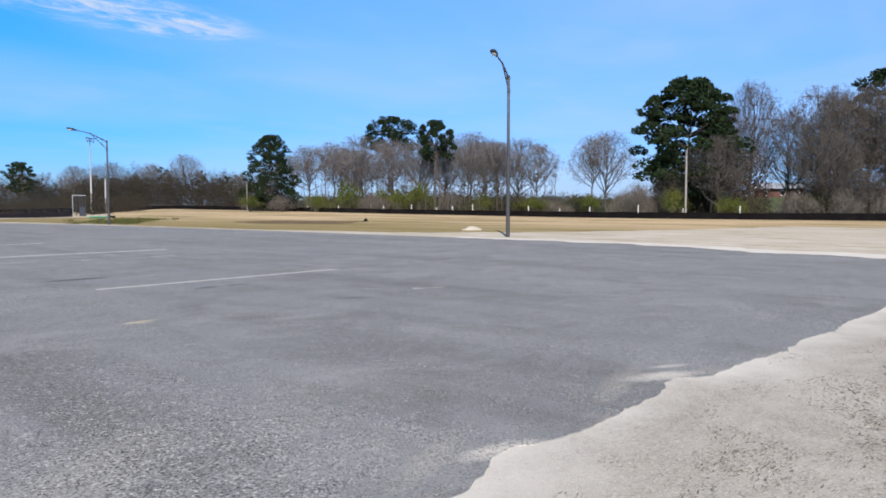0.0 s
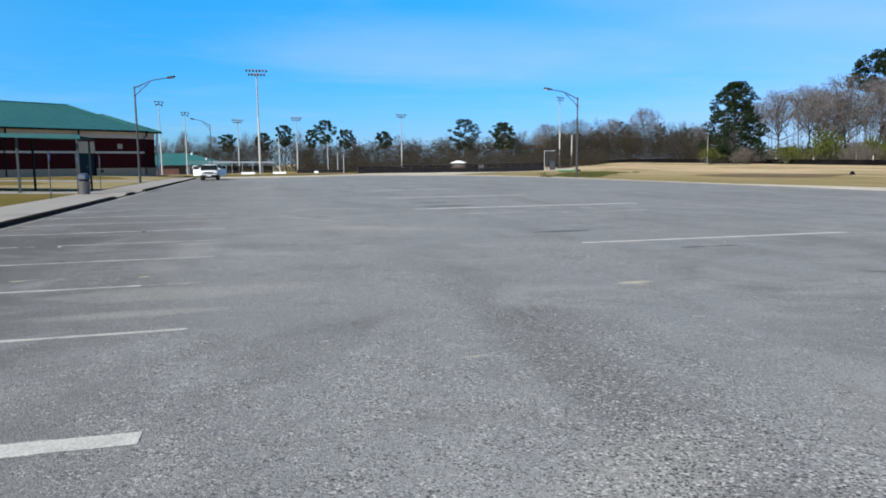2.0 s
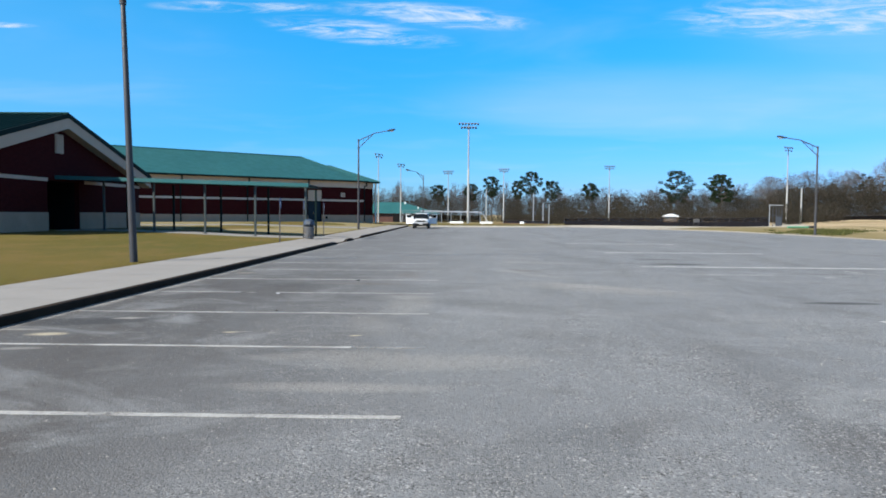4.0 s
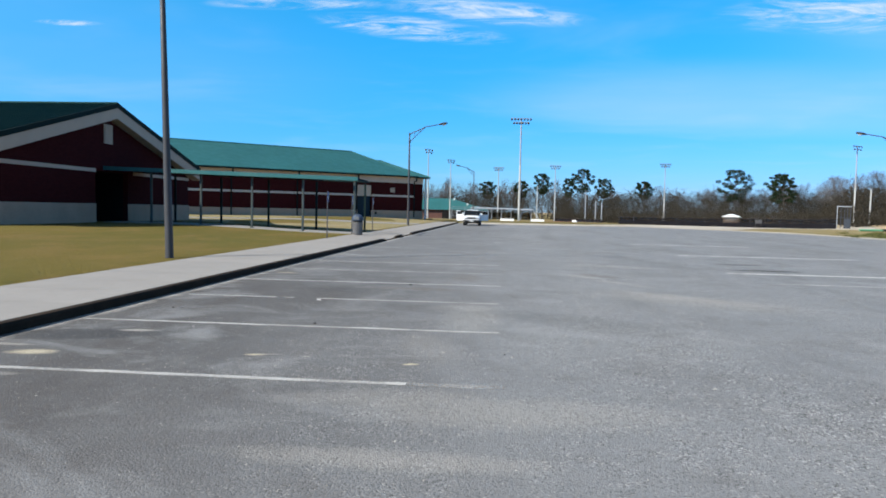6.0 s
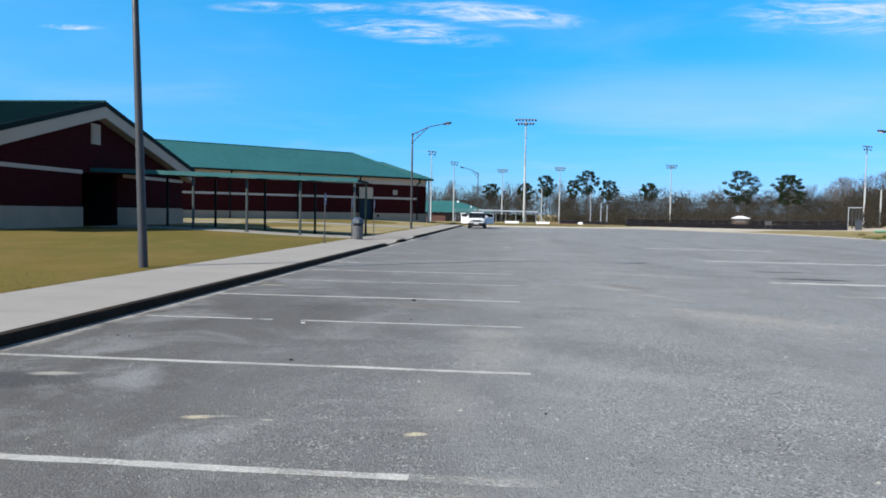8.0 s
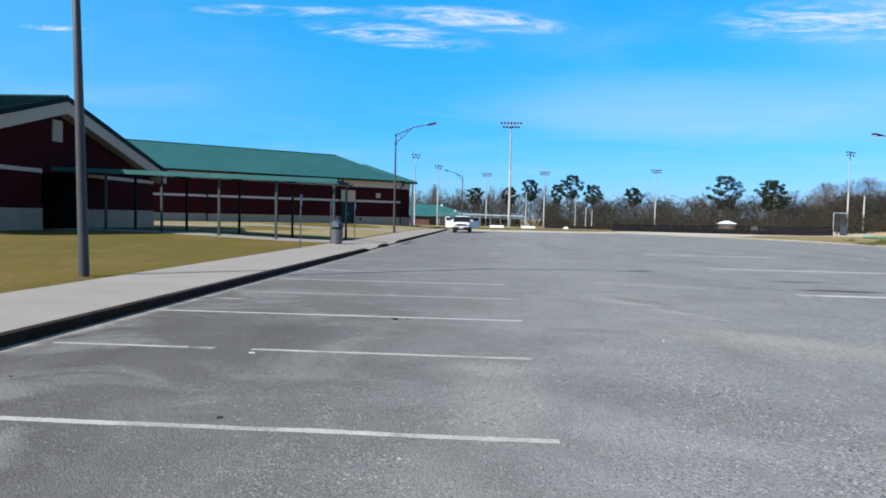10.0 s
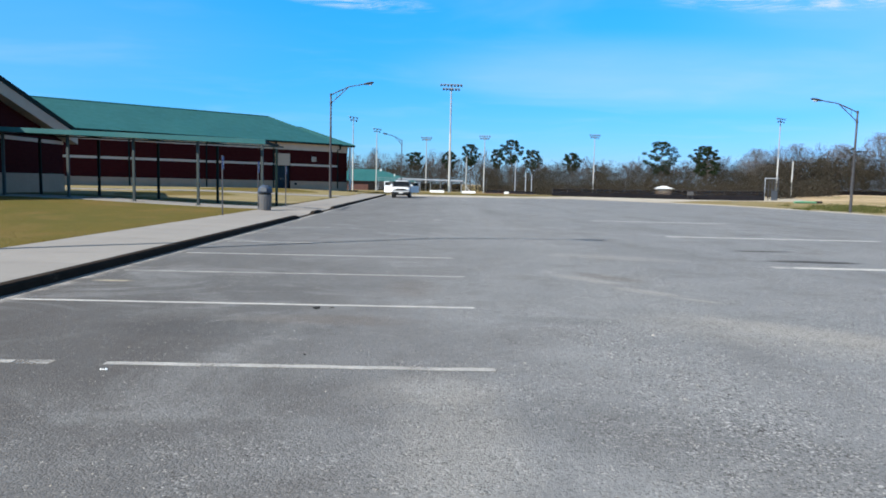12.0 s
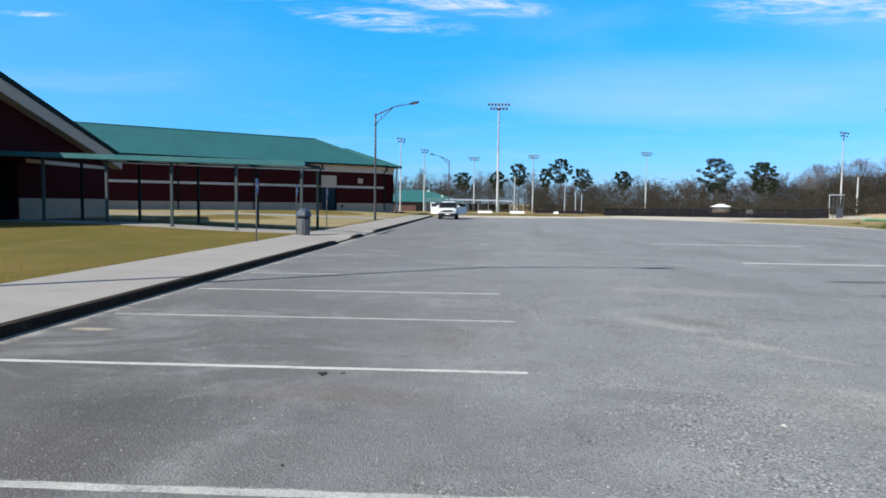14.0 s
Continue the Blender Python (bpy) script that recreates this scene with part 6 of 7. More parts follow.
def pine_tree(seed, height, wide, low, clumps, per, label, profile=(0.5, 0.85, 1.0, 0.85, 0.6, 0.2), lean=0.0, thick=0.46):
    """A pine: bare lower trunk, limbs, and a ragged crown of needle tufts in clumps."""
    rng = np.random.default_rng(seed)
    ob = thing("pine_tree", pose(0, 0, 0), label, "tree")
    segs, p = [], np.zeros(3)
    r = height * 0.014
    n = 9
    spine = [p.copy()]
    for k in range(n):
        q = np.array([lean * height * 0.02 * k + rng.normal() * 0.12, rng.normal() * 0.12, height * 0.95 * (k + 1) / n])
        segs.append([*p, r * (1 - 0.8 * k / n), *q, r * (1 - 0.8 * (k + 1) / n)])
        p = q
        spine.append(q.copy())
    centres = []
    for k in range(clumps):
        f = (k + rng.uniform(0, 1)) / clumps
        z = low + (height - low) * f
        full = np.interp(f, (0, 0.15, 0.4, 0.65, 0.85, 1.0), profile)
        reach = wide / 2 * full * math.sqrt(rng.uniform(0.12, 1.0))
        az = k * 2.4 + rng.uniform(-0.5, 0.5)
        reach *= 1 + 0.22 * math.sin(az * 2 + seed) * (1 - f)
        i = min(int(z / (height * 0.95) * n), n - 1)
        base = spine[i]
        size = wide * rng.uniform(0.085, 0.14) * (1 - 0.25 * f)
        end = np.array([base[0] + reach * math.cos(az), base[1] + reach * math.sin(az), min(z, height - size * 0.45)])
        segs.append([*(base + [0, 0, -0.15 * reach]), 0.05 + 0.012 * reach, *end, 0.03])
        q = rng.normal(size=(per, 3))
        q *= rng.uniform(0.25, 1.0, (per, 1)) ** 0.5 / np.linalg.norm(q, axis=1, keepdims=True)
        q = q * [size, size, size * thick]
        q[:, 2] += 0.12 * size - 0.18 * (q[:, 0] ** 2 + q[:, 1] ** 2) / size
        centres.append(q + end)
    trunk = new("trunk", tubes_mesh("trunk", segs, BARK, 6))
    c = np.concatenate(centres)
    c[:, 2] = np.minimum(c[:, 2], height)
    crown = new("crown", flecks_mesh("crown", c, max(0.30, wide * 0.026), PINE, rng))
    trunk.parent = crown.parent = ob
    tagged(crown, "dark green needle clumps")
    return ob


def shrub(seed, wide, high, mat, label, count=900, size=0.19, thin=0.35, flat=0.0):
    rng = np.random.default_rng(seed)
    ob = thing("shrub", pose(0, 0, 0), label, "shrub", "shrubs along the fence")
    centres, stems = [], []
    for k in range(12):
        az, f = rng.uniform(0, 6.28), rng.uniform(0.1, 1)
        end = np.array([wide / 2 * f * 0.8 * math.cos(az), wide / 2 * f * 0.8 * math.sin(az), high * (1 - 0.55 * f * f) * rng.uniform(0.55, 0.95)])
        stems.append([0.1 * math.cos(az), 0.1 * math.sin(az), 0, 0.05, *end, 0.015])
        centres.append(rng.normal(size=(count // 12, 3)) * [wide * 0.13, wide * 0.13, high * 0.14] + end)
    c = np.concatenate(centres)
    c[:, 2] = np.maximum(c[:, 2], 0.08)
    stem = new("stem", tubes_mesh("stem", stems, BARK, 5))
    leaves = new("leaves", flecks_mesh("leaves", c, size, mat, rng, flat, thin))
    stem.parent = leaves.parent = ob
    return ob


def scatter(make, rows):
    """Copies of a few trees of a kind: x, y, top, width."""
    made = []
    for k, (x, y, top_z, wide) in enumerate(rows):
        made.append((make[k % len(make)], x, y, top_z, wide))
    used = set()
    for (ob, h0, w0), x, y, top_z, wide in made:
        z = ground_z(x, y) - 0.1
        sz, sx = (top_z - z) / h0, wide / w0
        m = Matrix.LocRotScale((x, y, z), Euler((0, 0, (x * 1.7 + y * 0.9) % 6.28)), None)
        if ob.name not in used:
            used.add(ob.name)
            target = ob
            target.matrix_basis = m
        else:
            target = copy_thing(ob, m)
        for child in target.children:
            child.scale = (sx, sx, sz)


BARES = [(bare_tree(11 + k, 16, 10.5, "leafless grey-brown tree with a rounded twiggy crown", (0.34, 0.40, 0.24)[k % 3], vase=(0.10, 0.14, 0.0)[k % 3]), 16, 10.5) for k in range(6)]
scatter(BARES, [(97, 107, 14.2, 12.6), (107, 111, 15.8, 13.2), (106, 101, 16.6, 13.8), (115, 101, 16.5, 14.4), (113, 91, 15.5, 13.2), (125, 93, 17.5, 14.4), (122, 84, 17.6, 13.8), (122, 77, 14.8, 13.2), (131, 77, 16.4, 14.4), (128, 71, 14.6, 11.4), (99, 115, 12.7, 11.4), (113, 113, 15.0, 13.2), (134, 89, 17.3, 13.2), (120, 54, 14.7, 10.2), (128, 55, 16.2, 12.0), (102, 97, 13.5, 10.8), (118, 88, 14, 10.8), (126, 80, 15.5, 12.0), (110, 96, 14.5, 12.0), (103, 104, 13.8, 9.0), (119, 95, 15.6, 10.0), (129, 86, 15.8, 11.0), (117, 81, 14.4, 10.0),
                (124, 171, 11.0, 9), (113, 181, 16.8, 12), (106, 188, 14.0, 11), (99, 197, 14.4, 12), (92, 205, 13.4, 11)])
TALLS = [(bare_tree(31 + k, 18, 11, "tall leafless tree with dense upright branches", 0.16, DARKTWIG, 26, 5200, 0.04, 0.28), 18, 11) for k in range(4)]
scatter(TALLS, [(112, 24, 20.1, 10), (108, 13.5, 17.9, 12), (121, 15, 17.8, 10), (117, 13, 18.2, 11), (113, 9, 18.1, 11), (119, 29, 17.5, 9.5), (101, 25, 11.4, 8.5), (103, 12, 11.3, 9),
                (112, 5, 17.5, 11), (118, 2, 17.3, 11.5), (115, -2, 17.3, 11), (101, 32, 6.9, 6), (102, 8, 6.2, 7), (116, -10, 17, 11), (108, 0, 12, 9), (124, 22, 17, 11), (104, 27, 12, 8)])


def stand_pine(seed, x, y, top_z, wide, low, clumps, per, label, profile=(0.5, 0.85, 1.0, 0.85, 0.6, 0.2), thick=0.46):
    z = ground_z(x, y) - 0.1
    ob = pine_tree(seed, top_z - z, wide, low, clumps, per, label, profile, 0.0, thick)
    ob.matrix_basis = Matrix.LocRotScale((x, y, z), Euler((0, 0, seed * 1.3)), None)
    return ob


stand_pine(51, 106, 31, 20.5, 18.0, 3.6, 126, 150, "large dark pine with a broad ragged crown", thick=0.42)
stand_pine(52, 88, 108, 15.6, 11.5, 1.0, 118, 130, "dense dark evergreen at the end of the tree row", (0.8, 1.0, 0.95, 0.75, 0.55, 0.2))
stand_pine(53, 124, 109, 22.6, 12.5, 15.0, 56, 200, "tall pine rising over the bare trees", (0.7, 1.0, 1.0, 0.85, 0.7, 0.3), 0.8)
stand_pine(54, 112, 85.5, 19.0, 8.4, 11.2, 50, 190, "tall slim pine rising over the bare trees", (0.7, 1.0, 1.0, 0.85, 0.7, 0.3), 0.8)
stand_pine(55, 122, 8, 21.5, 13, 8, 80, 150, "tall pine behind the bare trees")
stand_pine(56, 79, 208, 13.4, 9, 6, 40, 90, "far pine over the woods")
CROWN = (0.35, 0.6, 0.95, 1.0, 0.75, 0.35)
for k, (x, y, top_z, wide) in enumerate(((-7, 265, 12.6, 8.5), (13, 254, 15.3, 9.5), (26, 243, 16.5, 10), (35, 257, 14.0, 8.5), (48, 250, 12.9, 9), (24, 274, 14.7, 7.5), (6, 265, 13.1, 7.5))):
    stand_pine(63 + k, x, y, top_z, wide * 0.80, 0.60 * top_z, 46, 110, "far pine standing over the bare woods", CROWN, 0.6)
for k, (x, y, top_z, wide) in enumerate(((72, 228, 16.1, 12.5), (84, 224, 14.8, 10))):
    stand_pine(73 + k, x, y, top_z, wide * 0.80, 0.40 * top_z, 58, 110, "broad dark pine standing over the bare woods", CROWN, 0.55)
for k, (x, y, top_z, wide) in enumerate(((104, 193, 10.5, 4.5), (111, 191, 13.2, 5.5), (114, 194, 11.4, 5), (121, 186, 12.6, 5), (126, 180, 11.0, 4.5))):
    stand_pine(83 + k, x, y, top_z, wide, 0.45 * top_z, 20, 95, "slim dark evergreen among the bare woods", CROWN, 0.6)

SHRUBS = [(shrub(81 + k, 5, 3.5, SHRUB, "yellow-green leafy shrub by the fence", 1700), 3.5, 5) for k in range(3)]
scatter(SHRUBS, [(83, 108, 3.4, 5), (91, 98, 3.9, 5.6), (94.5, 93, 6.2, 6.0), (97, 82, 4.3, 4.2), (101, 80, 5.9, 5.3), (107, 70, 3.8, 4.2), (111, 50, 3.2, 5.0), (97, 30, 4.0, 4.1), (98, 23, 2.8, 3.3),
                 (99, 88, 4.5, 4.5), (104, 84, 4.8, 5), (99, 22, 2.6, 3.3), (109, 60, 2.8, 6), (112, 40, 2.6, 5), (115, 66, 3, 6)])
DRY = [(shrub(91 + k, 5, 3.2, DRYSHRUB, "dry brown brush with bare stems", 2400, 0.62, 0.028, -2.0), 3.2, 5) for k in range(2)]
scatter(DRY, [(88, 104, 3.4, 5.7), (97, 88, 4.2, 6), (105, 76, 3.9, 6.4), (109, 43, 3.5, 4.8), (98, 14, 3.0, 4.5), (99, 9, 3.4, 4), (99, 36, 4.6, 5), (100, 4, 3.5, 5), (86, 112, 3, 5), (113, 58, 2.6, 6), (94, 101, 3, 5), (102, 33, 4, 5), (101, -4, 3.5, 6)])


def woods():
    """The far leafless woods, as one mass of trunks, limbs and twigs."""
    rng = np.random.default_rng(7)
    kinds = []
    for k in range(7):
        thick, thin = branch_tree(200 + k, 11, 8, 0.22, 14, 5, 5, 2, 0.022)
        kinds.append(np.array([s for s in thick] + [s for s in thin]))
    rows = []
    for k in range(230):
        az = radians(rng.uniform(-30, 37))
        d = rng.uniform(282, 345) if az < radians(24) else rng.uniform(238, 300)
        x, y = d * math.sin(az), d * math.cos(az) - 8
        s = kinds[k % 7].copy()
        t = rng.uniform(0, 6.28)
        sz, sx = rng.uniform(0.92, 1.24) * (1.15 if az > radians(19) else 1.22 if az < radians(4) else 1.0), rng.uniform(0.85, 1.4)
        rot = np.array([[math.cos(t), -math.sin(t), 0], [math.sin(t), math.cos(t), 0], [0, 0, 1]])
        z = ground_z(x, y) - 0.2
        for c in (0, 4):
            s[:, c:c + 3] = (s[:, c:c + 3] * [sx, sx, sz]) @ rot.T + [x, y, z]
        rows.append(s)
    ob = new("woods", tubes_mesh("woods", np.concatenate(rows), WOODTWIG, 2))
    return tagged(ob, "far belt of leafless brown woods behind the fields", "woods", "", "stuff")


woods()


def saplings():
    """Slim dark stems crowded between the larger trunks."""
    rng = np.random.default_rng(71)
    segs = []
    for k in range(130):
        x, y = rng.uniform(97, 132), rng.uniform(66, 116)
        if y < 66 + (132 - x) * 0.1:
            continue
        z, h, r = ground_z(x, y) - 0.1, rng.uniform(5.5, 11), rng.uniform(0.07, 0.16)
        p = np.array([x, y, z])
        for m in range(5):
            q = p + [rng.normal(0, 0.18), rng.normal(0, 0.18), h / 5]
            segs.append([*p, r * (1 - 0.17 * m), *q, r * (1 - 0.17 * (m + 1))])
            if m > 1:
                for _ in range(3):
                    e = q + [*rng.normal(0, 0.8, 2), rng.uniform(0.5, 1.8)]
                    segs.append([*q, r * 0.35, *e, 0.015])
            p = q
    return tagged(new("saplings", tubes_mesh("saplings", segs, BARK, 4)), "slim dark stems crowded among the bare trees", "saplings", "", "stuff")


saplings()


def scrub_mass(name, seed, spots, wide, high, per, size, mat, label):
    """Rounded heaps of fine twigs and leaf tufts, joined into one mass."""
    rng = np.random.default_rng(seed)
    rows = []
    for x, y in spots(rng):
        w, h = rng.uniform(*wide), rng.uniform(*high)
        q = rng.normal(size=(per, 3))
        q *= rng.uniform(0.35, 1.0, (per, 1)) ** 0.45 / np.linalg.norm(q, axis=1, keepdims=True)
        q *= 1 + 0.18 * np.sin(q[:, 0:1] * 9 + x) * np.cos(q[:, 2:3] * 8 + y)
        q = q * [w / 2, w / 2, h * 0.58] + [x, y, ground_z(x, y) + h * 0.42]
        rows.append(q[q[:, 2] > ground_z(x, y)])
    return tagged(new(name, flecks_mesh(name, np.concatenate(rows), size, mat, rng, 0.0, 0.16)), label, "scrub", "", "stuff")


def far_spots(count, az0, az1, near, deep):
    def spots(rng):
        out = []
        for k in range(count):
            az = radians(rng.uniform(az0, az1))
            d = (near if az < radians(24) else near * 0.83) + deep * rng.uniform(0, 1)
            out.append((d * math.sin(az), d * math.cos(az) - 8))
        return out
    return spots


def box_spots(count, *areas):
    def spots(rng):
        # a gap stays open towards the far house
        rows = [(rng.uniform(a[0], a[1]), rng.uniform(a[2], a[3])) for a in areas for k in range(count)]
        return [(x, y) for x, y in rows if abs(y + 8.2 - x / 4.0) > 3.2]
    return spots


BROWNSCRUB = leaf_material("brown_scrub", (0.048, 0.038, 0.030), (0.038, 0.034, 0.025), (0.030, 0.030, 0.020))
OLIVESCRUB = leaf_material("olive_scrub", (0.075, 0.064, 0.042), (0.060, 0.064, 0.028), (0.038, 0.038, 0.022))
scrub_mass("brushwood", 17, far_spots(470, -30, 38, 238, 46), (7, 13), (7.5, 11.0), 940, 0.34, BROWNSCRUB, "dense brown scrub at the foot of the far woods")
scrub_mass("far_brush", 37, far_spots(95, 20, 37, 242, 40), (6, 11), (8.0, 12.0), 800, 0.34, BROWNSCRUB, "tall brown brush at the field's end")
scrub_mass("thicket", 19, far_spots(190, 4, 28, 192, 50), (3.5, 7.5), (2.4, 5.4), 620, 0.3, BROWNSCRUB, "brown thicket between the ball field and the woods")
scrub_mass("undergrowth", 23, box_spots(125, (97, 128, 62, 118), (99, 124, -14, 36), (128, 150, 38, 120)), (3, 6), (1.8, 4.4), 420, 0.28, OLIVESCRUB, "tangled olive and brown undergrowth beneath the bare trees")
scrub_mass("dark_brush", 29, box_spots(70, (108, 132, 64, 118), (104, 126, -16, 36)), (4, 7.5), (3.0, 6.2), 420, 0.34, BROWNSCRUB, "dense dark brush standing among the bare trunks")
REDSCRUB = leaf_material("red_brown_scrub", (0.085, 0.062, 0.052), (0.066, 0.052, 0.044), (0.046, 0.040, 0.034))
scrub_mass("brown_thicket", 31, box_spots(46, (103, 122, -16, 14), (104, 120, 12, 34)), (4, 8), (5.5, 10.5), 700, 0.34, REDSCRUB, "tall red-brown thicket of leafless saplings")


def weeds():
    """Low clumps of weeds between the asphalt and the field."""
    rng = np.random.default_rng(33)
    rows = []
    for k in range(170):
        f = rng.uniform(0, 1)
        x, y = 30.5 + 15 * f + rng.normal(0, 1.4), 58 + 20 * f + rng.normal(0, 2.2)
        w, h = rng.uniform(0.3, 1.3), rng.uniform(0.06, 0.24)
        q = rng.normal(0, 0.33, (70, 3)) * [w, w, 0]
        q[:, 2] = np.abs(rng.normal(0, 0.5, 70)) * h
        rows.append(q + [x, y, ground_z(x, y)])
    mat = leaf_material("rank_weeds", (0.070, 0.085, 0.024), (0.115, 0.105, 0.040), (0.045, 0.045, 0.020))
    return tagged(new("weeds", flecks_mesh("weeds", np.concatenate(rows), 0.12, mat, rng, 0.0, 0.2)), "low clumps of green weeds by the asphalt edge", "weeds", "", "stuff")


weeds()


def far_trees():
    rng = np.random.default_rng(27)
    n = 22000
    az = np.radians(rng.uniform(34, 100, n))
    d = rng.uniform(420, 520, n)
    x, y = d * np.sin(az), d * np.cos(az) - 8
    z = np.array([ground_z(float(p), float(q)) for p, q in zip(x, y)]) + np.abs(rng.normal(0, 3.0, n)).clip(0, 7.5)
    me = flecks_mesh("far_trees", np.stack([x, y, z], 1), 2.6, leaf_material("far_tree_haze", (0.075, 0.082, 0.072), (0.055, 0.066, 0.052), (0.09, 0.085, 0.075)), rng)
    return tagged(new("far_trees", me), "distant dark line of trees on the horizon", "trees", "", "stuff")


far_trees()

# ---------------------------------------------------------------- markings on the asphalt
markings = thing("parking_lines", pose(0, 0, 0), "white painted parking lines, worn and partly faded", "markings", kind="structure")


def line(x0, x1, y0, y1, mat, wide=0.088, z=0.004, parent=markings):
    """A painted line with slightly uneven edges."""
    n = max(int(math.hypot(x1 - x0, y1 - y0) / 0.12), 2)
    way = Vector((x1 - x0, y1 - y0, 0)).normalized()
    side = Vector((-way.y, way.x, 0))
    pts = []
    for k in range(n + 1):
        f = k / n
        p = Vector((x0, y0, z)).lerp(Vector((x1, y1, z)), f) + side * 0.012 * noise.noise((f * 9 + x0, y0, 1))
        pts.append((p, wide / 2 * (1 + 0.12 * noise.noise((f * 40 + y0, x0, 2)))))
    g = Geo()
    g.v = [tuple(p + side * w * s) for p, w in pts for s in (-1, 1)]
    g.f = [(2 * k, 2 * k + 2, 2 * k + 3, 2 * k + 1) for k in range(n)]
    for s in (-1, 1):
        rim = Geo()
        rim.v = [tuple(p + side * (w + d) * s) for p, w in pts for d in (0.0, 0.016 + 0.010 * noise.noise((p.x * 7, p.y, s)))]
        rim.f = [(2 * k, 2 * k + 1, 2 * k + 3, 2 * k + 2) if s < 0 else (2 * k, 2 * k + 2, 2 * k + 3, 2 * k + 1) for k in range(n)]
        part("line_edge", rim, PAINT_FADED, parent)
    return part("line", g, mat, parent)


STALL = 2.74
for k, x0, x1, mat in ((-2, -5.3, 0.0, PAINT_WORN), (-1, -5.3, 0.0, PAINT_FRESH), (0, -5.35, 0.03, PAINT_GOOD), (1, -5.35, -0.75, PAINT_GOOD), (1, -0.75, 0.1, PAINT_FADED), (2, -5.35, -0.45, PAINT_GOOD), (2, -0.45, 0.02, PAINT_GOOD),
                       (3, -5.2, -3.7, PAINT_GOOD), (3, -3.7, -3.4, PAINT_FADED), (3, -3.0, 0.0, PAINT_GOOD), (4, -5.3, 0.0, PAINT_FRESH), (5, -5.2, 0.02, PAINT_GOOD), (6, -5.2, -0.09, PAINT_FRESH), (7, -5.2, -3.0, PAINT_FRESH), (7, -3.0, 0.0, PAINT_FADED),
                       (8, -5.3, -3.4, PAINT_WORN), (8, -3.4, 0, PAINT_FADED), (9, -5.3, -3.6, PAINT_WORN), (10, -5.3, -3.4, PAINT_FADED)):
    line(x0, x1, k * STALL, k * STALL, mat, 0.19 if k == -1 else 0.088)
for y, x0, x1, mat in ((5.1, 6.58, 12.4, PAINT_FRESH), (5.0, 12.4, 17.5, PAINT_FADED), (15.95, 5.9, 6.3, PAINT_WORN), (15.94, 6.3, 13.9, PAINT_FRESH), (23.85, 6.5, 12.8, PAINT_FRESH), (32.7, 6.2, 11.9, PAINT_FRESH), (13.2, 6.2, 8.6, PAINT_WORN), (12.6, 9.6, 12.4, PAINT_WORN), (28.0, 9.5, 12.4, PAINT_FADED), (43.5, 6.5, 12, PAINT_FADED)):
    line(x0, x1, y, y - 0.03 * (x1 - x0), mat, 0.30 if y > 15 and mat is not PAINT_FADED else 0.15)
line(11.2, 11.75, 14.7, 11.6, PAINT_WORN)
line(11.75, 12.4, 11.6, 5.0, PAINT_FADED)
for x, y, w, h in ((10.7, 0.55, 0.55, 0.16), (5.2, 0.8, 0.22, 0.07), (18.5, 13, 0.5, 0.16), (18.8, 4.6, 0.5, 0.2), (18.5, 26.9, 0.9, 0.25), (-1.6, 28.7, 1.1, 0.10), (-0.9, 29.0, 0.5, 0.10), (-0.3, 30.6, 0.25, 0.45)):
    line(x - w / 2, x + w / 2, y + w * 0.25, y - w * 0.25, PAINT_WORN, h)

# ---------------------------------------------------------------- small debris
def debris(x, y, size, mat, seed, label):
    rng = random.Random(seed)
    g = Geo()
    for k in range(5):
        a = rng.uniform(0, 6.28)
        d = size * rng.uniform(0.1, 0.6)
        g.loft([[(d * math.cos(a) + size * 0.3 * s * math.cos(b) * rng.uniform(0.6, 1), d * math.sin(a) + size * 0.2 * s * math.sin(b) * rng.uniform(0.6, 1), z * size) for b in (0, 1.26, 2.5, 3.8, 5)] for s, z in ((1, 0), (0.8, 0.15), (0.35, 0.26))])
    ob = single("debris", g, mat, label, "debris")
    ob.location = (x, y, 0.002)
    return ob


debris(-1.8, 10.72, 0.08, RUBBER, 1, "crumbled dark clod lying on the parking line")
debris(-2.92, 8.03, 0.04, WHITE, 2, "crumpled white scrap of paper on the asphalt")
debris(-2.35, 5.7, 0.045, RUBBER, 3, "small dark clod on the parking line")
debris(-1.55, 8.6, 0.03, RUBBER, 4, "small dark clod on the asphalt")
debris(-4.72, 6.66, 0.04, RUBBER, 7, "small dark clods by the kerb")
debris(-4.58, 6.65, 0.03, RUBBER, 8, "small dark clods by the kerb")
debris(-1.62, 10.78, 0.035, RUBBER, 9, "small dark crumbs beside the parking line")
debris(0.1, 4.15, 0.03, RUBBER, 5, "small dark pebble on the asphalt")


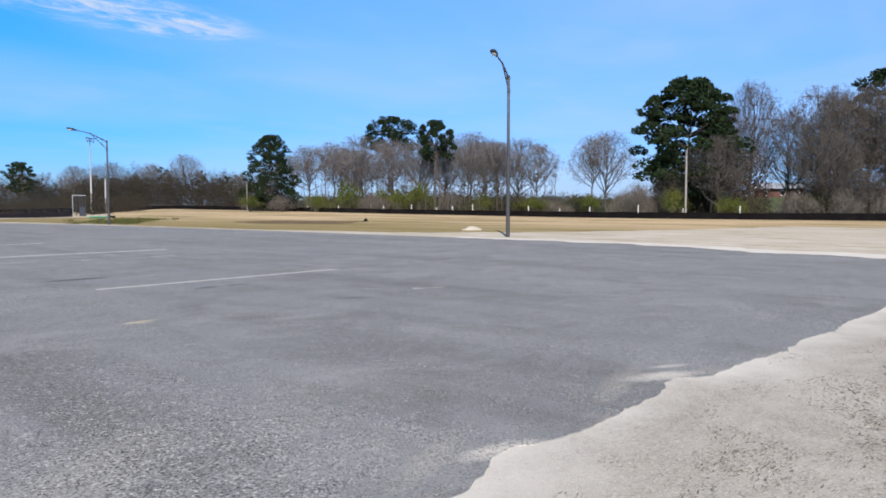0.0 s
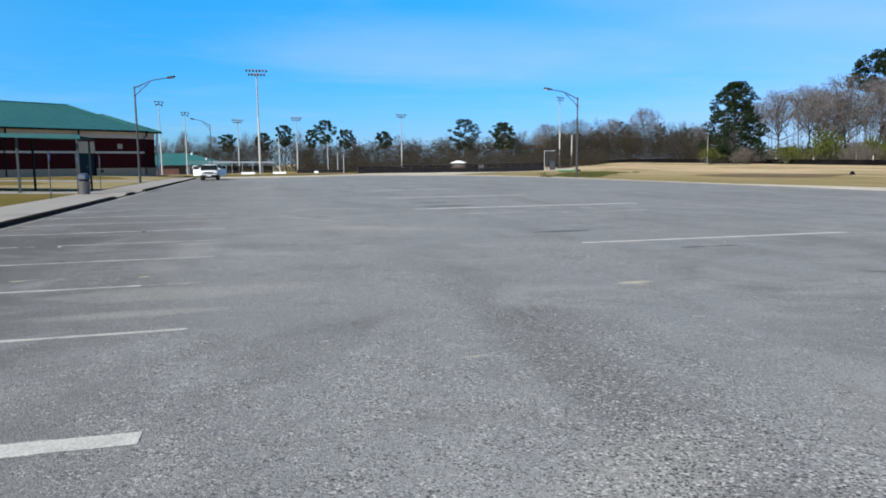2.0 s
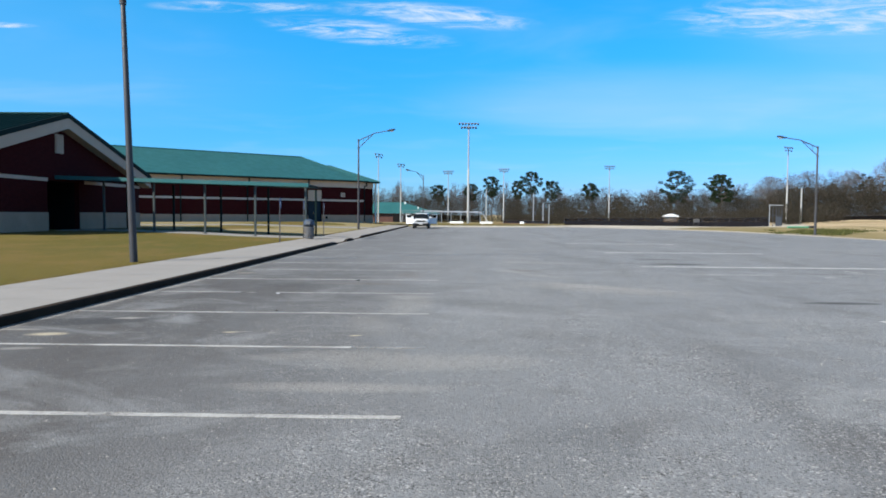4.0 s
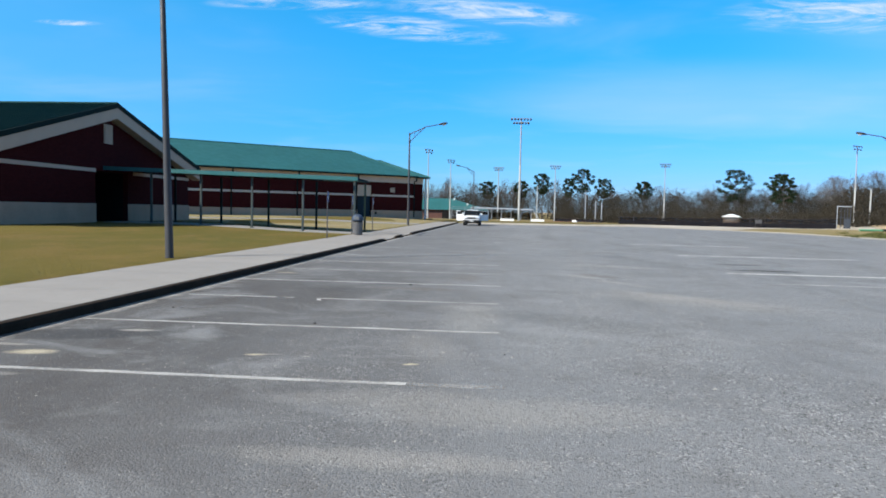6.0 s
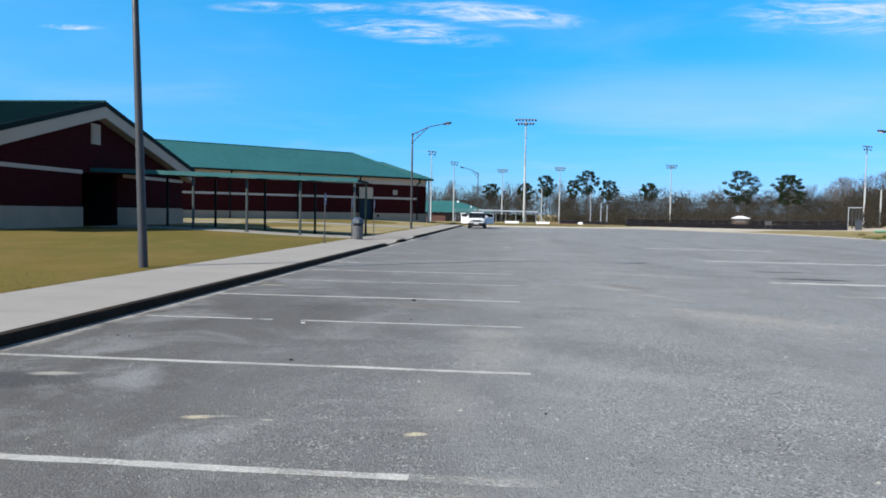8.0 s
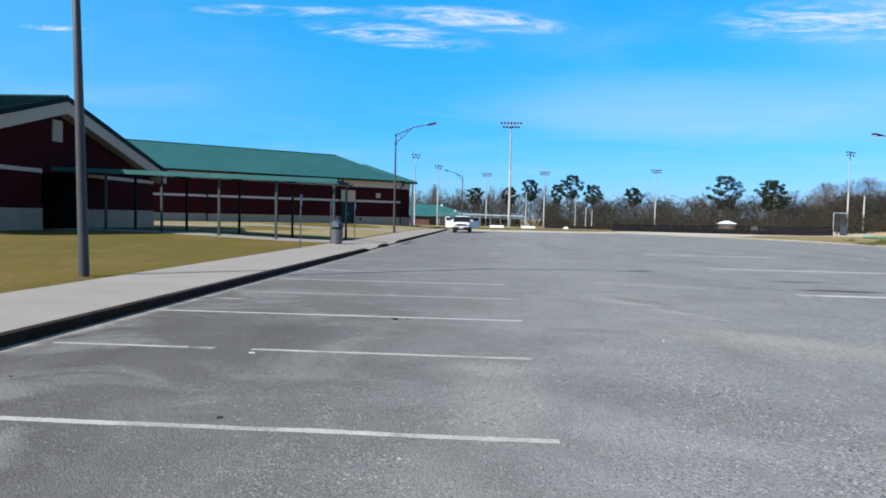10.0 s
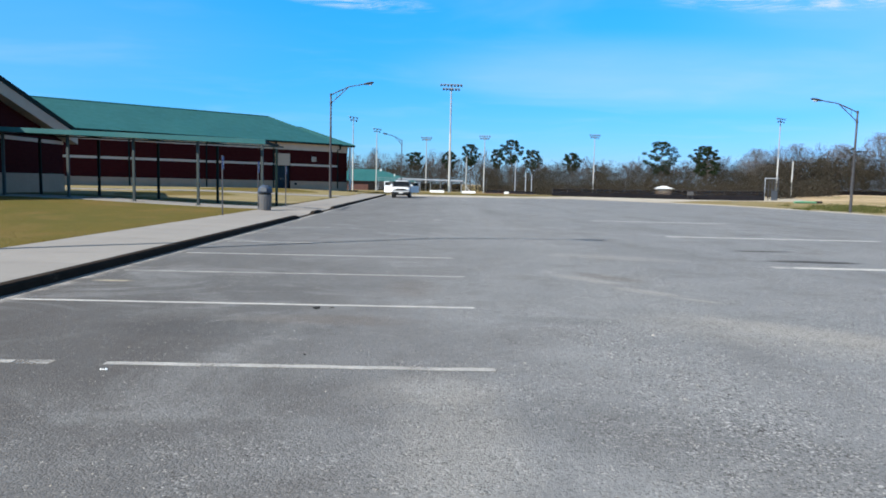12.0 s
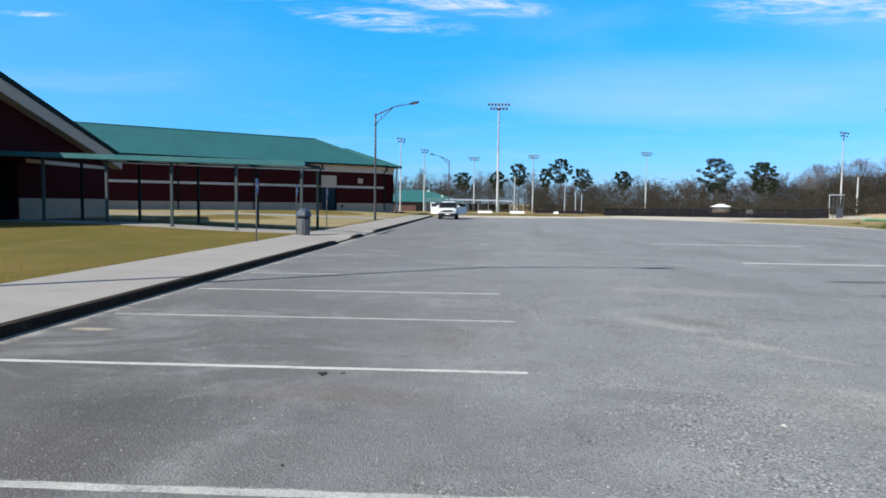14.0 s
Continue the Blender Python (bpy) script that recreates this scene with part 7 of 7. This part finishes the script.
def grit(name, n, area, size, mat, label, seed, dense=None, z0=0.0):
    """Loose stones as one mass of small lumps."""
    rng = np.random.default_rng(seed)
    x, y = rng.uniform(area[0], area[1], n), rng.uniform(area[2], area[3], n)
    if dense is not None:
        keep = np.array([dense(float(a), float(b)) for a, b in zip(x, y)]) > rng.uniform(0, 1, n)
        x, y = x[keep], y[keep]
    n = len(x)
    s = size * rng.lognormal(0, 0.45, n)
    base = np.array([[1, 0, 0], [0.3, 0.95, 0], [-0.8, 0.6, 0], [-0.8, -0.6, 0], [0.3, -0.95, 0], [0.1, 0.05, 0.75]])
    a = rng.uniform(0, 6.28, n)
    jit = rng.uniform(0.65, 1.3, (n, 6, 1))
    pts = base[None] * jit
    c, sn = np.cos(a)[:, None], np.sin(a)[:, None]
    px, py = pts[:, :, 0] * c - pts[:, :, 1] * sn, pts[:, :, 0] * sn + pts[:, :, 1] * c
    v = np.stack([px * s[:, None] + x[:, None], py * s[:, None] + y[:, None], pts[:, :, 2] * s[:, None] + z0 - 0.15 * s[:, None]], 2).reshape(-1, 3)
    f = (np.array([[k, (k + 1) % 5, 5] for k in range(5)])[None] + (np.arange(n) * 6)[:, None, None]).reshape(-1, 3)
    me = bpy.data.meshes.new(name)
    me.from_pydata(v.tolist(), [], f.tolist())
    me.materials.append(mat)
    me.update()
    return tagged(new(name, me), label, "stones", "", "stuff")


grit("gravel_stones", 14000, (1.5, 12, -9.5, -5.75), 0.003, STONE, "loose pale gravel stones lying on the shoulder", 5, lambda x, y: 1.2 - 0.09 * (x - 1.5), -0.012)
grit("loose_grit", 26000, (-4.5, 7, -6.0, 10), 0.0045, STONE, "fine loose pale grit scattered on the asphalt", 6, lambda x, y: 0.25 + 0.75 * max(0, noise.noise((x * 0.6, y * 0.35, 8)) + 0.25))


def straw_litter():
    """Dark bits of straw and bark lying in drifts on the gravel."""
    rng = np.random.default_rng(61)
    n = 95000
    x, y = rng.uniform(1.5, 13, n), -6.2 - 4.6 * rng.uniform(0, 1, n)
    keep = np.array([noise.noise((float(a) * 0.9, float(b) * 1.6, 3)) + 0.5 * noise.noise((float(a) * 3, float(b) * 4, 5)) + 0.35 * min(-6.3 - 0.1 * max(float(a) - 6, 0) - float(b), 1) for a, b in zip(x, y)]) > rng.uniform(0.0, 1.0, n)
    x, y = x[keep], y[keep]
    n = len(x)
    a = rng.normal(0.35, 0.6, n)
    ln, w = 0.0125 * rng.lognormal(0, 0.55, n), rng.uniform(0.0011, 0.0032, n)
    ux, uy = np.cos(a), np.sin(a)
    z = rng.uniform(0.001, 0.006, n)
    v = np.stack([np.stack([x + ux * ln * s - uy * w * r, y + uy * ln * s + ux * w * r, z + 0.003 * h], 1) for s, r, h in ((-1, 0.3, 0), (0.1, 1, 1), (1, 0.2, 0), (0, -1, 0))], 1).reshape(-1, 3)
    me = bpy.data.meshes.new("straw_litter")
    me.from_pydata(v.tolist(), [], np.arange(4 * n).reshape(-1, 4).tolist())
    me.materials.append(leaf_material("dark_straw", (0.085, 0.070, 0.050), (0.17, 0.145, 0.105), (0.06, 0.05, 0.038)))
    me.update()
    return tagged(new("straw_litter", me), "dark bits of straw strewn over the gravel", "straw", "", "stuff")


straw_litter()


def grass_blades():
    rng = np.random.default_rng(41)
    n = 60000
    y = 6 + 30 * rng.uniform(0, 1, n) ** 1.4
    x = -8.2 - 9 * rng.uniform(0, 1, n) ** 1.7
    z = np.array([lawn_z(float(a), float(b)) for a, b in zip(x, y)])
    h = rng.uniform(0.012, 0.035, n)
    a = rng.uniform(0, 6.28, n)
    w = 0.004
    dx, dy = np.cos(a) * w, np.sin(a) * w
    lx, ly = rng.normal(0, 0.012, n), rng.normal(0, 0.012, n)
    v = np.stack([np.stack([x - dx, y - dy, z - 0.01], 1), np.stack([x + dx, y + dy, z - 0.01], 1), np.stack([x + lx, y + ly, z + h], 1)], 1).reshape(-1, 3)
    me = bpy.data.meshes.new("grass_blades")
    me.from_pydata(v.tolist(), [], np.arange(3 * n).reshape(-1, 3).tolist())
    me.materials.append(leaf_material("lawn_blades", (0.175, 0.134, 0.036), (0.138, 0.118, 0.030), (0.20, 0.145, 0.048)))
    me.update()
    return tagged(new("grass_blades", me), "short dormant grass blades of the lawn", "grass", "", "stuff")


grass_blades()

# ---------------------------------------------------------------- slabs of the pavement, sections of the kerb
slab_mesh = {}
y = -30.0
while y < 82:
    ln = 1.5
    a, b = kerb_top(y), kerb_top(y + ln)
    rampy = min(a, b, kerb_top(y + ln / 2)) < 0.119
    if not rampy:
        if "flat" not in slab_mesh:
            slab_mesh["flat"] = Geo().box(WX, KX - 0.16, 0.004, ln - 0.006, -0.12, 0.12).mesh("slab", CONCRETE)
        ob = new("slab", slab_mesh["flat"])
        ob.location = (0, y, 0.004 * noise.noise((y * 3.1, 2, 2)))
    else:
        g = Geo()
        n = 6
        rings = []
        for k in range(n + 1):
            yy = y + 0.004 + (ln - 0.01) * k / n
            z = kerb_top(yy)
            rings.append([(WX, yy, -0.12), (KX - 0.16, yy, -0.12), (KX - 0.16, yy, z), (KX - 1.3, yy, max(z, 0.10)), (WX, yy, 0.12)])
        g.loft(rings)
        ob = new("slab", g.mesh("slab", CONCRETE))
    ob.parent = pavement
    y += ln
y = -30.0
while y < 80.5:
    ln, n = 3.0, 10
    rings = []
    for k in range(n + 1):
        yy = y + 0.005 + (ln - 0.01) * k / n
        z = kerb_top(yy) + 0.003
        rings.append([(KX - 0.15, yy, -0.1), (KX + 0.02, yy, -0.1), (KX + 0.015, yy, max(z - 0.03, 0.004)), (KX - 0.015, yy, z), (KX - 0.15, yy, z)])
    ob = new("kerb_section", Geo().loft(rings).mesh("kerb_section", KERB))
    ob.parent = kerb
    y += ln
